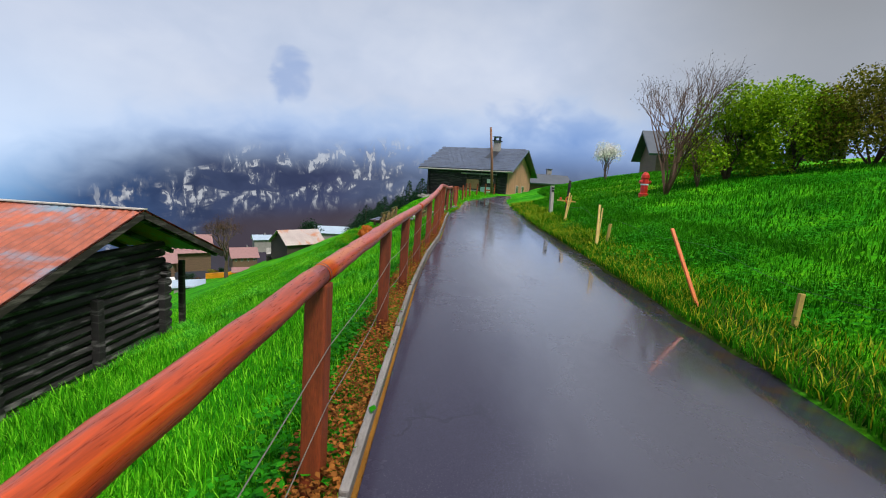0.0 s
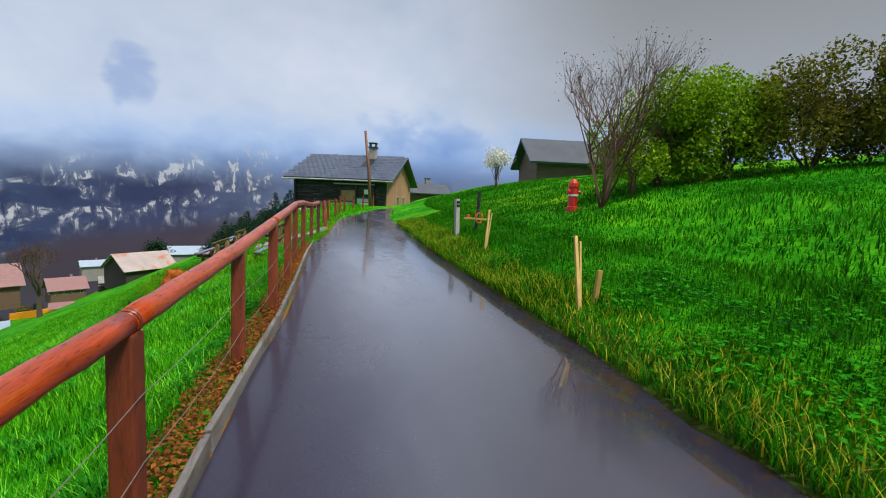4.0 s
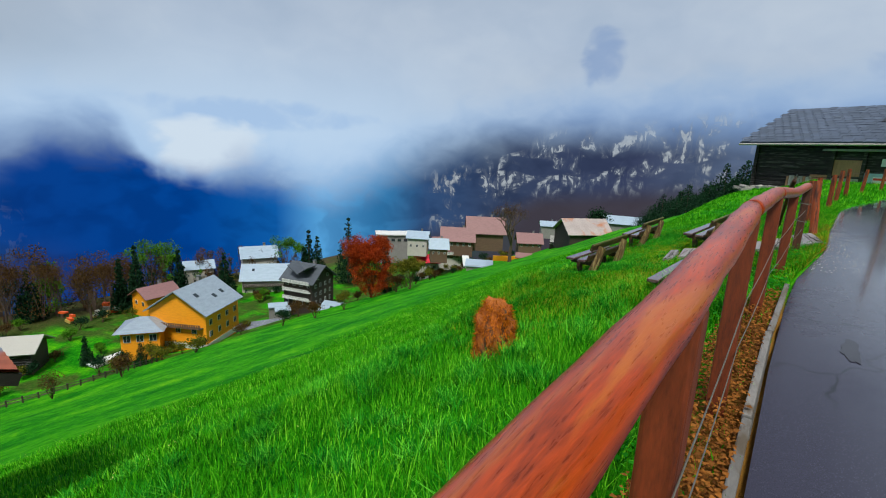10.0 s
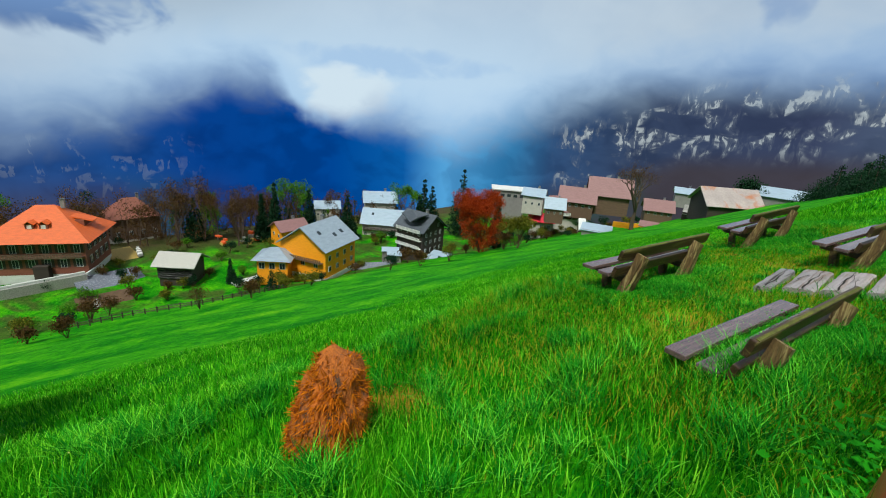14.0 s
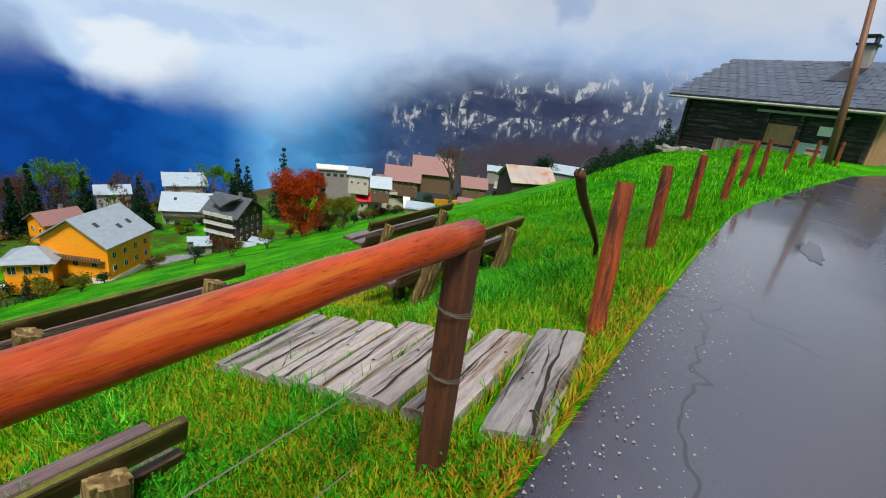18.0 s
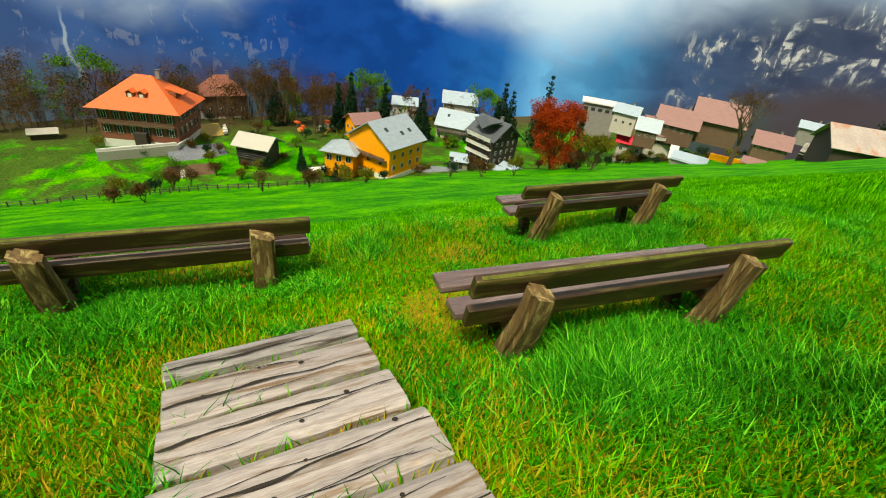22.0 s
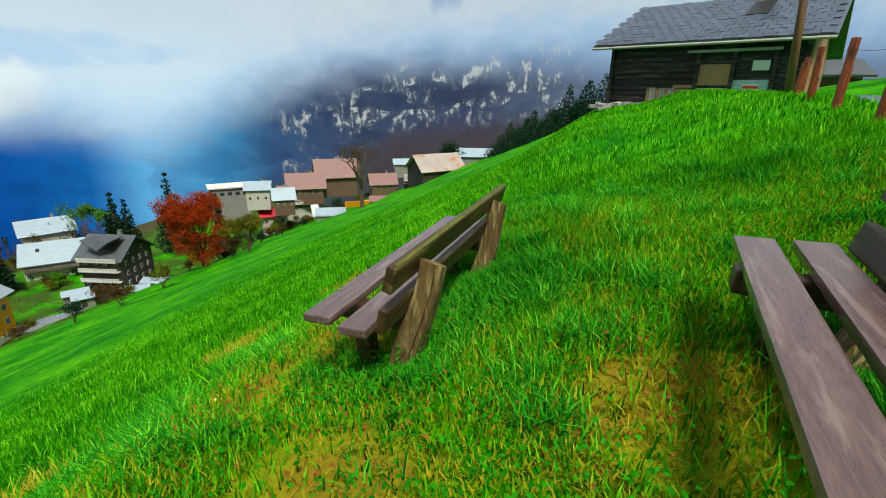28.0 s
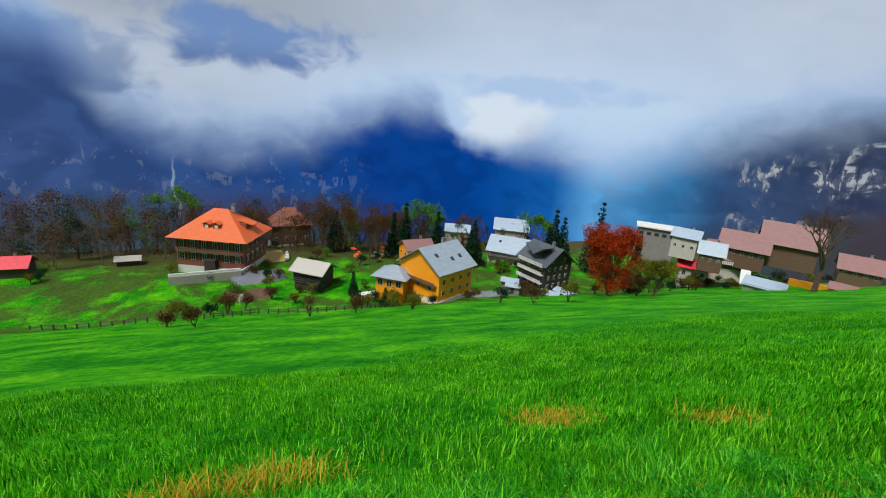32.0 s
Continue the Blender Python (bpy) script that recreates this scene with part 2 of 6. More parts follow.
def make_ground():
    m = bpy.data.materials.new("meadow")
    m.use_nodes = True
    N = Nodes(m.node_tree)
    b = N.n["Principled BSDF"]
    pos = N.geo()
    a = N.noise(pos, 0.16, 5.0, 0.6)
    c = N.noise(pos, 1.7, 5.0, 0.65)
    f = N.noise(pos, 22.0, 4.0, 0.7)
    tone = N.math("ADD", N.math("ADD", N.math("MULTIPLY", a, 0.4), N.math("MULTIPLY", c, 0.3)), N.math("MULTIPLY", f, 0.3))
    wild = N.ramp(tone, [(0.36, (0.035, 0.028, 0.016)), (0.5, (0.07, 0.05, 0.025)), (0.64, (0.06, 0.10, 0.02))])
    g = N.ramp(tone, [(0.34, (0.003, 0.05, 0.001)), (0.46, (0.010, 0.16, 0.002)), (0.54, (0.055, 0.31, 0.003)), (0.66, (0.20, 0.46, 0.006))])
    flat = N.vec("MULTIPLY", pos, (1, 1, 0))
    soil = N.mix(f, (0.16, 0.085, 0.010), (0.40, 0.27, 0.02))
    for x, y, r in BARE:
        d = N.vec("DISTANCE", flat, (x, y, 0))
        d = N.math("ADD", N.math("DIVIDE", d, r), N.math("MULTIPLY_ADD", c, 1.2, -0.6))
        g = N.mix(N.step(d, 1.1, 0.5, 0.0, 0.85), g, soil)
    # dry strip along the road's edge and behind the rail
    sep = N.n.new("ShaderNodeSeparateXYZ")
    N.put(sep.inputs[0], pos)
    g = N.mix(N.step(sep.outputs[0], -150.0, -172.0), g, wild)
    # gardens, paths and beds between the houses
    plots = N.math("MULTIPLY", N.step(sep.outputs[0], -99.0, -106.0), N.step(N.noise(pos, 0.09, 3.0, 0.6, 0.5), 0.42, 0.56))
    g = N.mix(N.math("MULTIPLY", plots, 0.8), g, N.ramp(c, [(0.35, (0.02, 0.035, 0.008)), (0.5, (0.045, 0.06, 0.012)), (0.65, (0.09, 0.06, 0.03))]))
    dry = N.math("MULTIPLY", N.math("MULTIPLY", N.step(sep.outputs[1], 18.5, 20.0), N.step(sep.outputs[1], 29.0, 25.0)), N.math("MULTIPLY", N.step(sep.outputs[0], -5.5, -3.0), N.step(c, 0.42, 0.62)))
    g = N.mix(N.math("MULTIPLY", dry, 0.7), g, (0.20, 0.30, 0.006))
    edge = N.math("SUBTRACT", sep.outputs[0], N.math("MULTIPLY", sep.outputs[1], 0.021))
    strip = N.math("MULTIPLY", N.step(N.math("ADD", edge, N.math("MULTIPLY_ADD", c, 0.3, -0.15)), -0.80, -0.68), N.math("MULTIPLY", N.step(sep.outputs[1], 18.0, 16.8), N.step(sep.outputs[0], 1.0, 0.6)))
    g = N.mix(N.math("MULTIPLY", strip, 0.92), g, N.mix(c, (0.10, 0.035, 0.008), (0.34, 0.14, 0.03)))
    side = N.math("MULTIPLY", N.math("MULTIPLY", N.step(sep.outputs[0], 2.45, 2.6), N.step(N.math("ADD", sep.outputs[0], N.math("MULTIPLY", c, 0.3)), 3.4, 3.1)), N.step(sep.outputs[1], 26.0, 22.0))
    g = N.mix(N.math("MULTIPLY", side, 0.85), g, (0.045, 0.040, 0.012))
    N.put(b.inputs["Base Color"], g)
    b.inputs["Roughness"].default_value = 0.85
    b.inputs["Specular IOR Level"].default_value = 0.04
    N.put(b.inputs["Normal"], N.bump(N.math("ADD", c, N.math("MULTIPLY", f, 0.5)), 0.6, 0.06))
    return m


def make_asphalt():
    m = bpy.data.materials.new("wet_asphalt")
    m.use_nodes = True
    N = Nodes(m.node_tree)
    b = N.n["Principled BSDF"]
    pos = N.geo()
    a = N.noise(N.scaled(pos, (1.0, 0.45, 1.0)), 0.9, 5.0, 0.6, 0.4)
    grit = N.noise(pos, 190.0, 3.0, 0.7)
    c = N.noise(pos, 6.0, 5.0, 0.65)
    sep = N.n.new("ShaderNodeSeparateXYZ")
    N.put(sep.inputs[0], pos)
    col = N.mix(grit, (0.010, 0.009, 0.018), (0.044, 0.038, 0.070))
    chips = N.n.new("ShaderNodeTexVoronoi")
    N.put(chips.inputs["Vector"], pos)
    chips.inputs["Scale"].default_value = 85.0
    col = N.mix(N.math("MULTIPLY", N.step(chips.outputs["Distance"], 0.30, 0.12), 0.22), col, (0.16, 0.15, 0.19))
    crown = N.math("SUBTRACT", sep.outputs[0], N.math("MULTIPLY_ADD", sep.outputs[1], 0.01, 1.25))
    # worn: paler colour along the crown that stands in for sky glare there
    worn = N.step(N.math("ADD", N.math("ABSOLUTE", crown), N.math("MULTIPLY_ADD", a, 1.6, -0.8)), 1.2, 0.3)
    col = N.mix(N.math("MULTIPLY", worn, 0.3), col, N.mix(grit, (0.05, 0.052, 0.07), (0.13, 0.135, 0.17)))
    # brown silt washed from the bank on to the upper edge
    mud = N.math("MULTIPLY", N.step(c, 0.46, 0.66), N.step(sep.outputs[0], 1.5, 2.6))
    col = N.mix(N.math("MULTIPLY", mud, 0.75), col, N.mix(grit, (0.035, 0.016, 0.006), (0.10, 0.052, 0.020)))
    # thin tar-dark cracks wandering over the lane
    web = N.n.new("ShaderNodeTexVoronoi")
    web.feature = "DISTANCE_TO_EDGE"
    bend = N.n.new("ShaderNodeTexNoise")
    N.put(bend.inputs["Vector"], pos)
    bend.inputs["Scale"].default_value = 2.6
    way = N.vec("ADD", N.scaled(pos, (1.0, 0.62, 0.0)), N.vec("MULTIPLY", bend.outputs["Color"], (0.5, 0.5, 0.0)))
    N.put(web.inputs["Vector"], way)
    web.inputs["Scale"].default_value = 0.8
    crack = N.math("MULTIPLY", N.step(web.outputs["Distance"], 0.010, 0.004), N.math("MULTIPLY", N.step(N.noise(pos, 0.6, 2.0), 0.46, 0.56), N.step(sep.outputs[1], 11.0, 15.5, 0.25, 1.0)))
    col = N.mix(N.math("MULTIPLY", crack, 0.9), col, (0.006, 0.005, 0.008))
    wet = N.step(N.math("ADD", a, N.math("MULTIPLY_ADD", c, 0.30, -0.15)), 0.28, 0.52)
    N.put(b.inputs["Base Color"], col)
    N.put(b.inputs["Roughness"], N.math("MULTIPLY_ADD", wet, -0.14, 0.36))
    b.inputs["Specular IOR Level"].default_value = 0.15
    sheen = N.step(N.math("ADD", N.math("ABSOLUTE", crown), N.math("MULTIPLY_ADD", a, 0.8, -0.4)), 1.45, 0.35)
    N.put(b.inputs["Coat Weight"], N.math("MULTIPLY_ADD", sheen, 0.8, 0.2))
    pud = N.math("MULTIPLY", N.step(N.noise(N.scaled(pos, (1.0, 0.5, 1.0)), 1.4, 5.0, 0.6, 0.6), 0.51, 0.57), N.step(sep.outputs[0], 1.3, 2.1))
    N.put(b.inputs["Coat Roughness"], N.math("MULTIPLY", N.math("MULTIPLY_ADD", wet, -0.07, 0.17), N.math("SUBTRACT", 1.0, N.math("MULTIPLY", pud, 0.8))))
    b.inputs["Coat IOR"].default_value = 2.3
    N.put(b.inputs["Normal"], N.bump(N.math("SUBTRACT", N.math("ADD", grit, N.math("MULTIPLY", c, 0.5)), crack), 0.22, 0.003))
    return m


MEADOW, ASPHALT = make_ground(), make_asphalt()
RAILWOOD = material("red_brown_rail_wood", (0.34, 0.042, 0.004), 0.30, 0.7, 3.0, 0.35, 0.005, stretch=(9, 0.5, 9), stain=(0.42, 0.10, 0.008), spec=0.5)
POSTWOOD = material("dark_red_post_wood", (0.19, 0.034, 0.007), 0.6, 0.55, 4.0, 0.5, 0.006, stretch=(5, 5, 0.8), rand=0.3)
ENDPOST = material("old_dark_post_wood", (0.075, 0.022, 0.008), 0.7, 0.8, 4.0, 0.5, 0.006, stretch=(5, 5, 0.8))
REDPOST = material("orange_stained_post_wood", (0.36, 0.065, 0.008), 0.6, 0.9, 5.0, 0.9, 0.012, stretch=(7, 7, 0.8), stain=(0.09, 0.022, 0.008), rand=0.35)
BENCHTOP = material("wet_bench_board", (0.115, 0.068, 0.068), 0.08, 0.5, 4.0, 0.35, 0.004, stretch=(7, 0.7, 7), stain=(0.20, 0.14, 0.135), spec=1.0)
BENCHBACK = material("dark_bench_board", (0.045, 0.022, 0.010), 0.45, 0.6, 4.0, 0.4, 0.004, stretch=(7, 0.7, 7), stain=(0.13, 0.10, 0.03))
BENCHLEG = material("weathered_bench_leg", (0.16, 0.095, 0.035), 0.7, 0.8, 6.0, 0.8, 0.012, stretch=(6, 6, 0.6), stain=(0.46, 0.35, 0.15))
PLANK = material("grey_pink_step_plank", (0.40, 0.345, 0.345), 0.40, 0.5, 3.0, 0.7, 0.012, stretch=(8, 0.7, 8), stain=(0.22, 0.14, 0.09), rand=0.2)
PLANKDARK = material("dark_wet_step_plank", (0.27, 0.245, 0.25), 0.45, 0.5, 3.0, 0.7, 0.012, stretch=(8, 0.7, 8), stain=(0.06, 0.045, 0.04))
KERB = material("pale_edge_board", (0.20, 0.185, 0.175), 0.6, 0.4, 4.0, 0.5, 0.006, stretch=(3, 0.8, 3), stain=(0.12, 0.09, 0.06), rand=0.3)
LITTER = leafy("dry_leaf_litter", (0.05, 0.014, 0.003), (0.40, 0.15, 0.03), 0.7)
WIRE = material("galvanised_wire", (0.15, 0.14, 0.12), 0.6, 0.1, 3.0, 0, metal=0.2)
GRASS = leafy("grass_blades", (0.002, 0.045, 0.001), (0.062, 0.38, 0.005), 0.55, 0.03, (0.28, 0.74, 0.03))
TUSSOCK = leafy("teal_green_tussock_blades", (0.002, 0.05, 0.003), (0.035, 0.34, 0.016), 0.55, 0.03, (0.24, 0.78, 0.05))
GOLDGRASS = leafy("golden_dead_grass", (0.30, 0.14, 0.008), (0.66, 0.44, 0.04), 0.6)
DRYGRASS = leafy("yellow_grass_blades", (0.16, 0.26, 0.006), (0.46, 0.42, 0.02), 0.55)
BANKGRASS = leafy("bank_grass_blades", (0.002, 0.04, 0.001), (0.045, 0.27, 0.004), 0.55, 0.03)
WEED = leafy("broad_weed_leaves", (0.006, 0.11, 0.003), (0.04, 0.34, 0.010), 0.55, 0.04)
FLOWER = material("yellow_flower_heads", (0.62, 0.60, 0.15), 0.6, 0.2, 5, 0)
LOGWALL = material("black_old_log_wall", (0.018, 0.016, 0.017), 0.75, 0.55, 2.0, 0.6, 0.02, stretch=(0.6, 0.6, 4), stain=(0.18, 0.17, 0.17), rand=0.4)
RUSTROOF = material("rusty_corrugated_iron", (0.36, 0.10, 0.055), 0.5, 0.5, 0.7, 0.2, 0.01, stain=(0.18, 0.26, 0.34), metal=0.1)
BARNWOOD = material("dark_barn_boards", (0.024, 0.018, 0.015), 0.7, 0.6, 2.5, 0.5, 0.01, stretch=(0.7, 0.7, 6), stain=(0.12, 0.105, 0.095), rand=0.3)
BROWNWOOD = material("brown_barn_boards", (0.44, 0.23, 0.13), 0.7, 0.4, 2.5, 0.4, 0.01, stretch=(5, 5, 0.7), rand=0.25)
SHINGLE = material("grey_roof_shingles", (0.075, 0.095, 0.145), 0.35, 0.35, 1.5, 0.3, 0.01, rand=0.35)
PALE = material("pale_weathered_boards", (0.46, 0.43, 0.40), 0.7, 0.35, 4.0, 0.3, 0.01, stretch=(5, 5, 1), rand=0.3)
WHITE = material("white_painted_wall", (0.64, 0.63, 0.62), 0.7, 0.12, 1.2, 0.2, 0.01)
STONE = material("grey_rubble_stone", (0.33, 0.31, 0.29), 0.8, 0.4, 3.0, 0.6, 0.03, rand=0.4)
SIGNWHITE = material("white_sign_paint", (0.80, 0.80, 0.80), 0.45, 0.08, 4.0, 0)
SIGNRED = material("red_sign_paint", (0.70, 0.06, 0.04), 0.4, 0.1, 4.0, 0)
BLUEBOARD = material("pale_blue_board", (0.40, 0.55, 0.66), 0.5, 0.15, 3.0, 0)
HYDRANT = material("red_hydrant_paint", (0.72, 0.035, 0.018), 0.35, 0.2, 6.0, 0.15, 0.004)
DARKMETAL = material("dark_painted_iron", (0.03, 0.03, 0.035), 0.45, 0.3, 6.0, 0.1, 0.003, metal=0.5)
STAKE = material("yellow_stake_wood", (0.48, 0.33, 0.08), 0.65, 0.4, 5.0, 0.4, 0.005, stretch=(4, 4, 1), rand=0.2)
ORANGESTAKE = material("orange_stake_paint", (0.62, 0.14, 0.025), 0.5, 0.35, 5.0, 0.3, 0.004)
STUMPWOOD = material("orange_rotten_stump", (0.46, 0.125, 0.012), 0.85, 0.65, 3.5, 1.0, 0.05, stretch=(2, 2, 0.7), stain=(0.08, 0.04, 0.02))
BARK = material("grey_brown_bark", (0.085, 0.055, 0.04), 0.85, 0.5, 5.0, 0.6, 0.01)
POLEWOOD = material("tarred_pole_wood", (0.17, 0.075, 0.04), 0.6, 0.4, 3.0, 0.3, 0.005, stretch=(5, 5, 0.5))
GLASS = bpy.data.materials.new("window_glass")
GLASS.use_nodes = True
gb = GLASS.node_tree.nodes["Principled BSDF"]
gb.inputs["Base Color"].default_value, gb.inputs["Roughness"].default_value = (0.03, 0.04, 0.05, 1), 0.08
WATER = bpy.data.materials.new("puddle_water")
WATER.use_nodes = True
wb = WATER.node_tree.nodes["Principled BSDF"]
wb.inputs["Base Color"].default_value, wb.inputs["Roughness"].default_value, wb.inputs["IOR"].default_value = (0.03, 0.028, 0.036, 1), 0.06, 1.4

# ---- building helpers ----


def link(name, bm, mat, parent=None, label="", smooth=False):
    me = bpy.data.meshes.new(name)
    bm.to_mesh(me)
    bm.free()
    me.materials.append(mat)
    if smooth:
        me.polygons.foreach_set("use_smooth", [True] * len(me.polygons))
    ob = new(name, me)
    ob.parent = parent
    if label:
        tagged(ob, label)
    return ob


def part(name, bm, mat, parent, label="", smooth=False):
    return link(name, bm, mat, parent, label, smooth)


def empty(name, m=None):
    ob = new(name)
    ob.empty_display_size = 0.2
    if m is not None:
        ob.matrix_world = m
    return ob


def box(sx, sy, sz, m=None, bevel=0.0, bm=None):
    """A box of these sizes with its middle at the pose m."""
    own = bmesh.new()
    bmesh.ops.create_cube(own, size=1.0, matrix=Matrix.Diagonal((sx, sy, sz, 1)))
    if bevel:
        bmesh.ops.bevel(own, geom=own.edges[:], offset=bevel, segments=2, affect="EDGES", profile=0.6)
    if m is not None:
        own.transform(m)
    if bm is None:
        return own
    join(bm, own)
    return bm


def join(bm, own):
    me = bpy.data.meshes.new("tmp")
    own.to_mesh(me)
    own.free()
    bm.from_mesh(me)
    bpy.data.meshes.remove(me)
    return bm


def tube(points, radii, sides=8, bm=None, wob=0.0, rng=random):
    """A tapered tube along points."""
    bm = bm or bmesh.new()
    rings = []
    pts = [Vector(p) for p in points]
    for i, p in enumerate(pts):
        d = (pts[min(i + 1, len(pts) - 1)] - pts[max(i - 1, 0)]).normalized()
        ref = Vector((1, 0, 0)) if abs(d.x) < 0.8 else Vector((0, 1, 0))
        e1 = d.cross(ref).normalized()
        e2 = d.cross(e1)
        r = radii[i] if isinstance(radii, (list, tuple)) else radii
        ring = []
        for k in range(sides):
            a = 2 * math.pi * k / sides
            rr = r * (1 + (rng.uniform(-wob, wob) if wob else 0))
            ring.append(bm.verts.new(p + e1 * math.cos(a) * rr + e2 * math.sin(a) * rr))
        rings.append(ring)
    for a, b in zip(rings, rings[1:]):
        for k in range(sides):
            bm.faces.new((a[k], a[(k + 1) % sides], b[(k + 1) % sides], b[k]))
    bm.faces.new(rings[0][::-1])
    bm.faces.new(rings[-1])
    return bm


def log(p, q, r0, r1, sides=12, wob=0.03, seed=0, n=10):
    """A hand-worked round log with slightly uneven girth."""
    rng = random.Random(seed)
    p, q = Vector(p), Vector(q)
    pts = [p.lerp(q, i / n) + Vector((rng.uniform(-1, 1), 0, rng.uniform(-1, 1))) * r0 * 0.06 for i in range(n + 1)]
    rad = [(r0 + (r1 - r0) * i / n) * (1 + rng.uniform(-wob, wob)) for i in range(n + 1)]
    rad[0] *= 0.93
    rad[-1] *= 0.93
    return tube(pts, rad, sides, None, 0.02, rng)


def soup(name, verts, faces, mat, parent=None, smooth=False):
    """One mesh out of numpy arrays of corners and triangles."""
    me = bpy.data.meshes.new(name)
    n = faces.shape[1]
    me.vertices.add(len(verts))
    me.vertices.foreach_set("co", verts.astype(np.float32).ravel())
    me.loops.add(faces.size)
    me.loops.foreach_set("vertex_index", faces.astype(np.int32).ravel())
    me.polygons.add(len(faces))
    me.polygons.foreach_set("loop_start", np.arange(0, faces.size, n, dtype=np.int32))
    me.update(calc_edges=True)
    if smooth:
        me.polygons.foreach_set("use_smooth", np.ones(len(faces), dtype=bool))
    me.materials.append(mat)
    ob = new(name, me)
    ob.parent = parent
    return ob


# ---- the lie of the land ----
DROP_S = np.array([0, 0.8, 1.8, 3.3, 4.6, 8.3, 10.6, 20, 40, 70, 100, 109, 118, 140, 165, 200, 260, 400, 3000.0])
DROP_Z = np.array([0, 0.28, 0.60, 0.92, 1.34, 3.95, 5.2, 9.8, 19, 32.2, 44.2, 48.0, 50.6, 51.6, 52.2, 57, 95, 260, 1700.0])
RISE_S = np.array([0, 0.25, 0.6, 2, 4.2, 8, 12, 18, 25, 60, 200, 3000.0])
RISE_Z = np.array([0, 0.06, 0.17, 0.56, 1.20, 2.12, 2.85, 3.65, 4.6, 8.8, 19, 60.0])
ROAD_Y = np.array([-30, 0, 4, 6.5, 8, 9.5, 10.8, 13, 15.5, 17.3, 18.5, 19.8, 20.8, 21.6, 23, 24.8, 27.8, 29.5, 34, 39.5, 45, 50, 60, 80.0])
ROAD_L = np.array([-0.55, -0.51, -0.52, -0.51, -0.45, -0.38, -0.25, -0.18, -0.12, -0.04, 0.05, 0.25, 0.41, 0.48, 0.57, 0.73, 1.03, 1.37, 2.6, 4.3, 6.9, 9.8, 16.8, 32.0])
ROAD_R = np.array([2.4, 2.4, 2.5, 2.56, 2.6, 2.65, 2.68, 2.72, 2.76, 2.86, 2.95, 3.04, 3.1, 3.13, 3.22, 3.35, 3.55, 3.7, 4.3, 5.7, 8.2, 11.8, 19.5, 36.0])


def road_z(y):
    return 0.028 * np.clip(y, -40, 45)


def land(x, y):
    """Height of the turf."""
    x, y = np.asarray(x, float), np.asarray(y, float)
    lo, hi = np.interp(y, ROAD_Y, ROAD_L), np.interp(y, ROAD_Y, ROAD_R)
    # beyond the bend the slope no longer follows the road
    lo2, hi2 = np.minimum(lo, 1.2 + 0.0 * y), np.minimum(hi, 5.0 + np.maximum(y - 40, 0) * 0.2)
    s, r = np.maximum(lo2 - x, 0), np.maximum(x - hi2, 0)
    flat = np.clip((y - 24) / 20, 0, 1) * np.clip((lo - lo2) / 3, 0, 1)
    z = road_z(y) - np.interp(s, DROP_S, DROP_Z) + np.interp(r, RISE_S, RISE_Z) * np.where(y > 45, 0.8, 1.0)
    z = z - np.interp(y, [17.8, 20.2], [1, 0]) * np.interp(s, [0, 0.8, 1.8, 3.3, 4.6, 8.3, 12], [0, 0.08, 0.25, 0.5, 0.5, 0.25, 0])
    und = 0.05 * np.sin(x * 1.3 + y * 0.7) * np.sin(y * 0.9 - x * 0.4) * np.clip(np.maximum(s, r) / 1.5, 0, 1)
    und = und + 0.5 * np.sin(x * 0.11 + 1) * np.sin(y * 0.09) * np.clip((s - 12) / 30, 0, 1)
    on = (x > lo - 0.02) & (x < hi + 0.02)
    # beyond the crest behind the barn the ground falls away
    brow = 1.26 - np.interp(y, [64, 80, 140, 300, 3000], [0, 3.0, 19, 95, 1700])
    z = np.where(x < 14, np.minimum(z, brow + np.interp(r, RISE_S, RISE_Z)), z)
    return z + und - np.where(on & (y < 80), 0.07, 0.0)


def landz(x, y):
    return float(land(x, y))


def spread(lo, hi, near, step0, grow):
    """Places along an axis, close together round near and wider apart far off."""
    out, s, p = [near], step0, near
    while p < hi:
        if p > near + 34:
            s *= grow
        p += s
        out.append(p)
    s, p = step0, near
    while p > lo:
        if p < near - 12:
            s *= grow
        p -= s
        out.append(p)
    return np.array(sorted(out))


xs = spread(-2600, 1500, -1.0, 0.22, 1.07)
xs = np.unique(np.concatenate([xs, np.linspace(-8, 8, 90)]))
ys = spread(-900, 2600, 8.0, 0.3, 1.07)
gx, gy = np.meshgrid(xs, ys, indexing="ij")
gz = land(gx, gy)
idx = np.arange(gx.size).reshape(gx.shape)
quads = np.stack([idx[:-1, :-1], idx[1:, :-1], idx[1:, 1:], idx[:-1, 1:]], -1).reshape(-1, 4)
ground = soup("ground", np.stack([gx, gy, gz], -1).reshape(-1, 3), quads, MEADOW, smooth=True)
tagged(ground, "steep bright green alpine meadow with worn earth patches", "ground", kind="structure")

# road: a cambered strip with real edges
ry = np.concatenate([np.arange(-20, 50, 0.5), np.arange(50, 80, 2.0)])
rv, rf, cross = [], [], 9
for y in ry:
    a, b = float(np.interp(y, ROAD_Y, ROAD_L)), float(np.interp(y, ROAD_Y, ROAD_R))
    for k in range(cross):
        u = k / (cross - 1)
        edge = 0.05 * math.sin(y * 2.1) * (u == 1) + 0.03 * math.sin(y * 5.3) * (u == 1)
        rv.append((a + (b - a) * u + edge, y, road_z(y) + 0.03 * (1 - (2 * u - 1) ** 2) - 0.01))
    rv.append((b + 0.02, y, road_z(y) - 0.16))
w = cross + 1
for i in range(len(ry) - 1):
    for k in range(w - 1):
        rf.append((i * w + k, i * w + k + 1, (i + 1) * w + k + 1, (i + 1) * w + k))
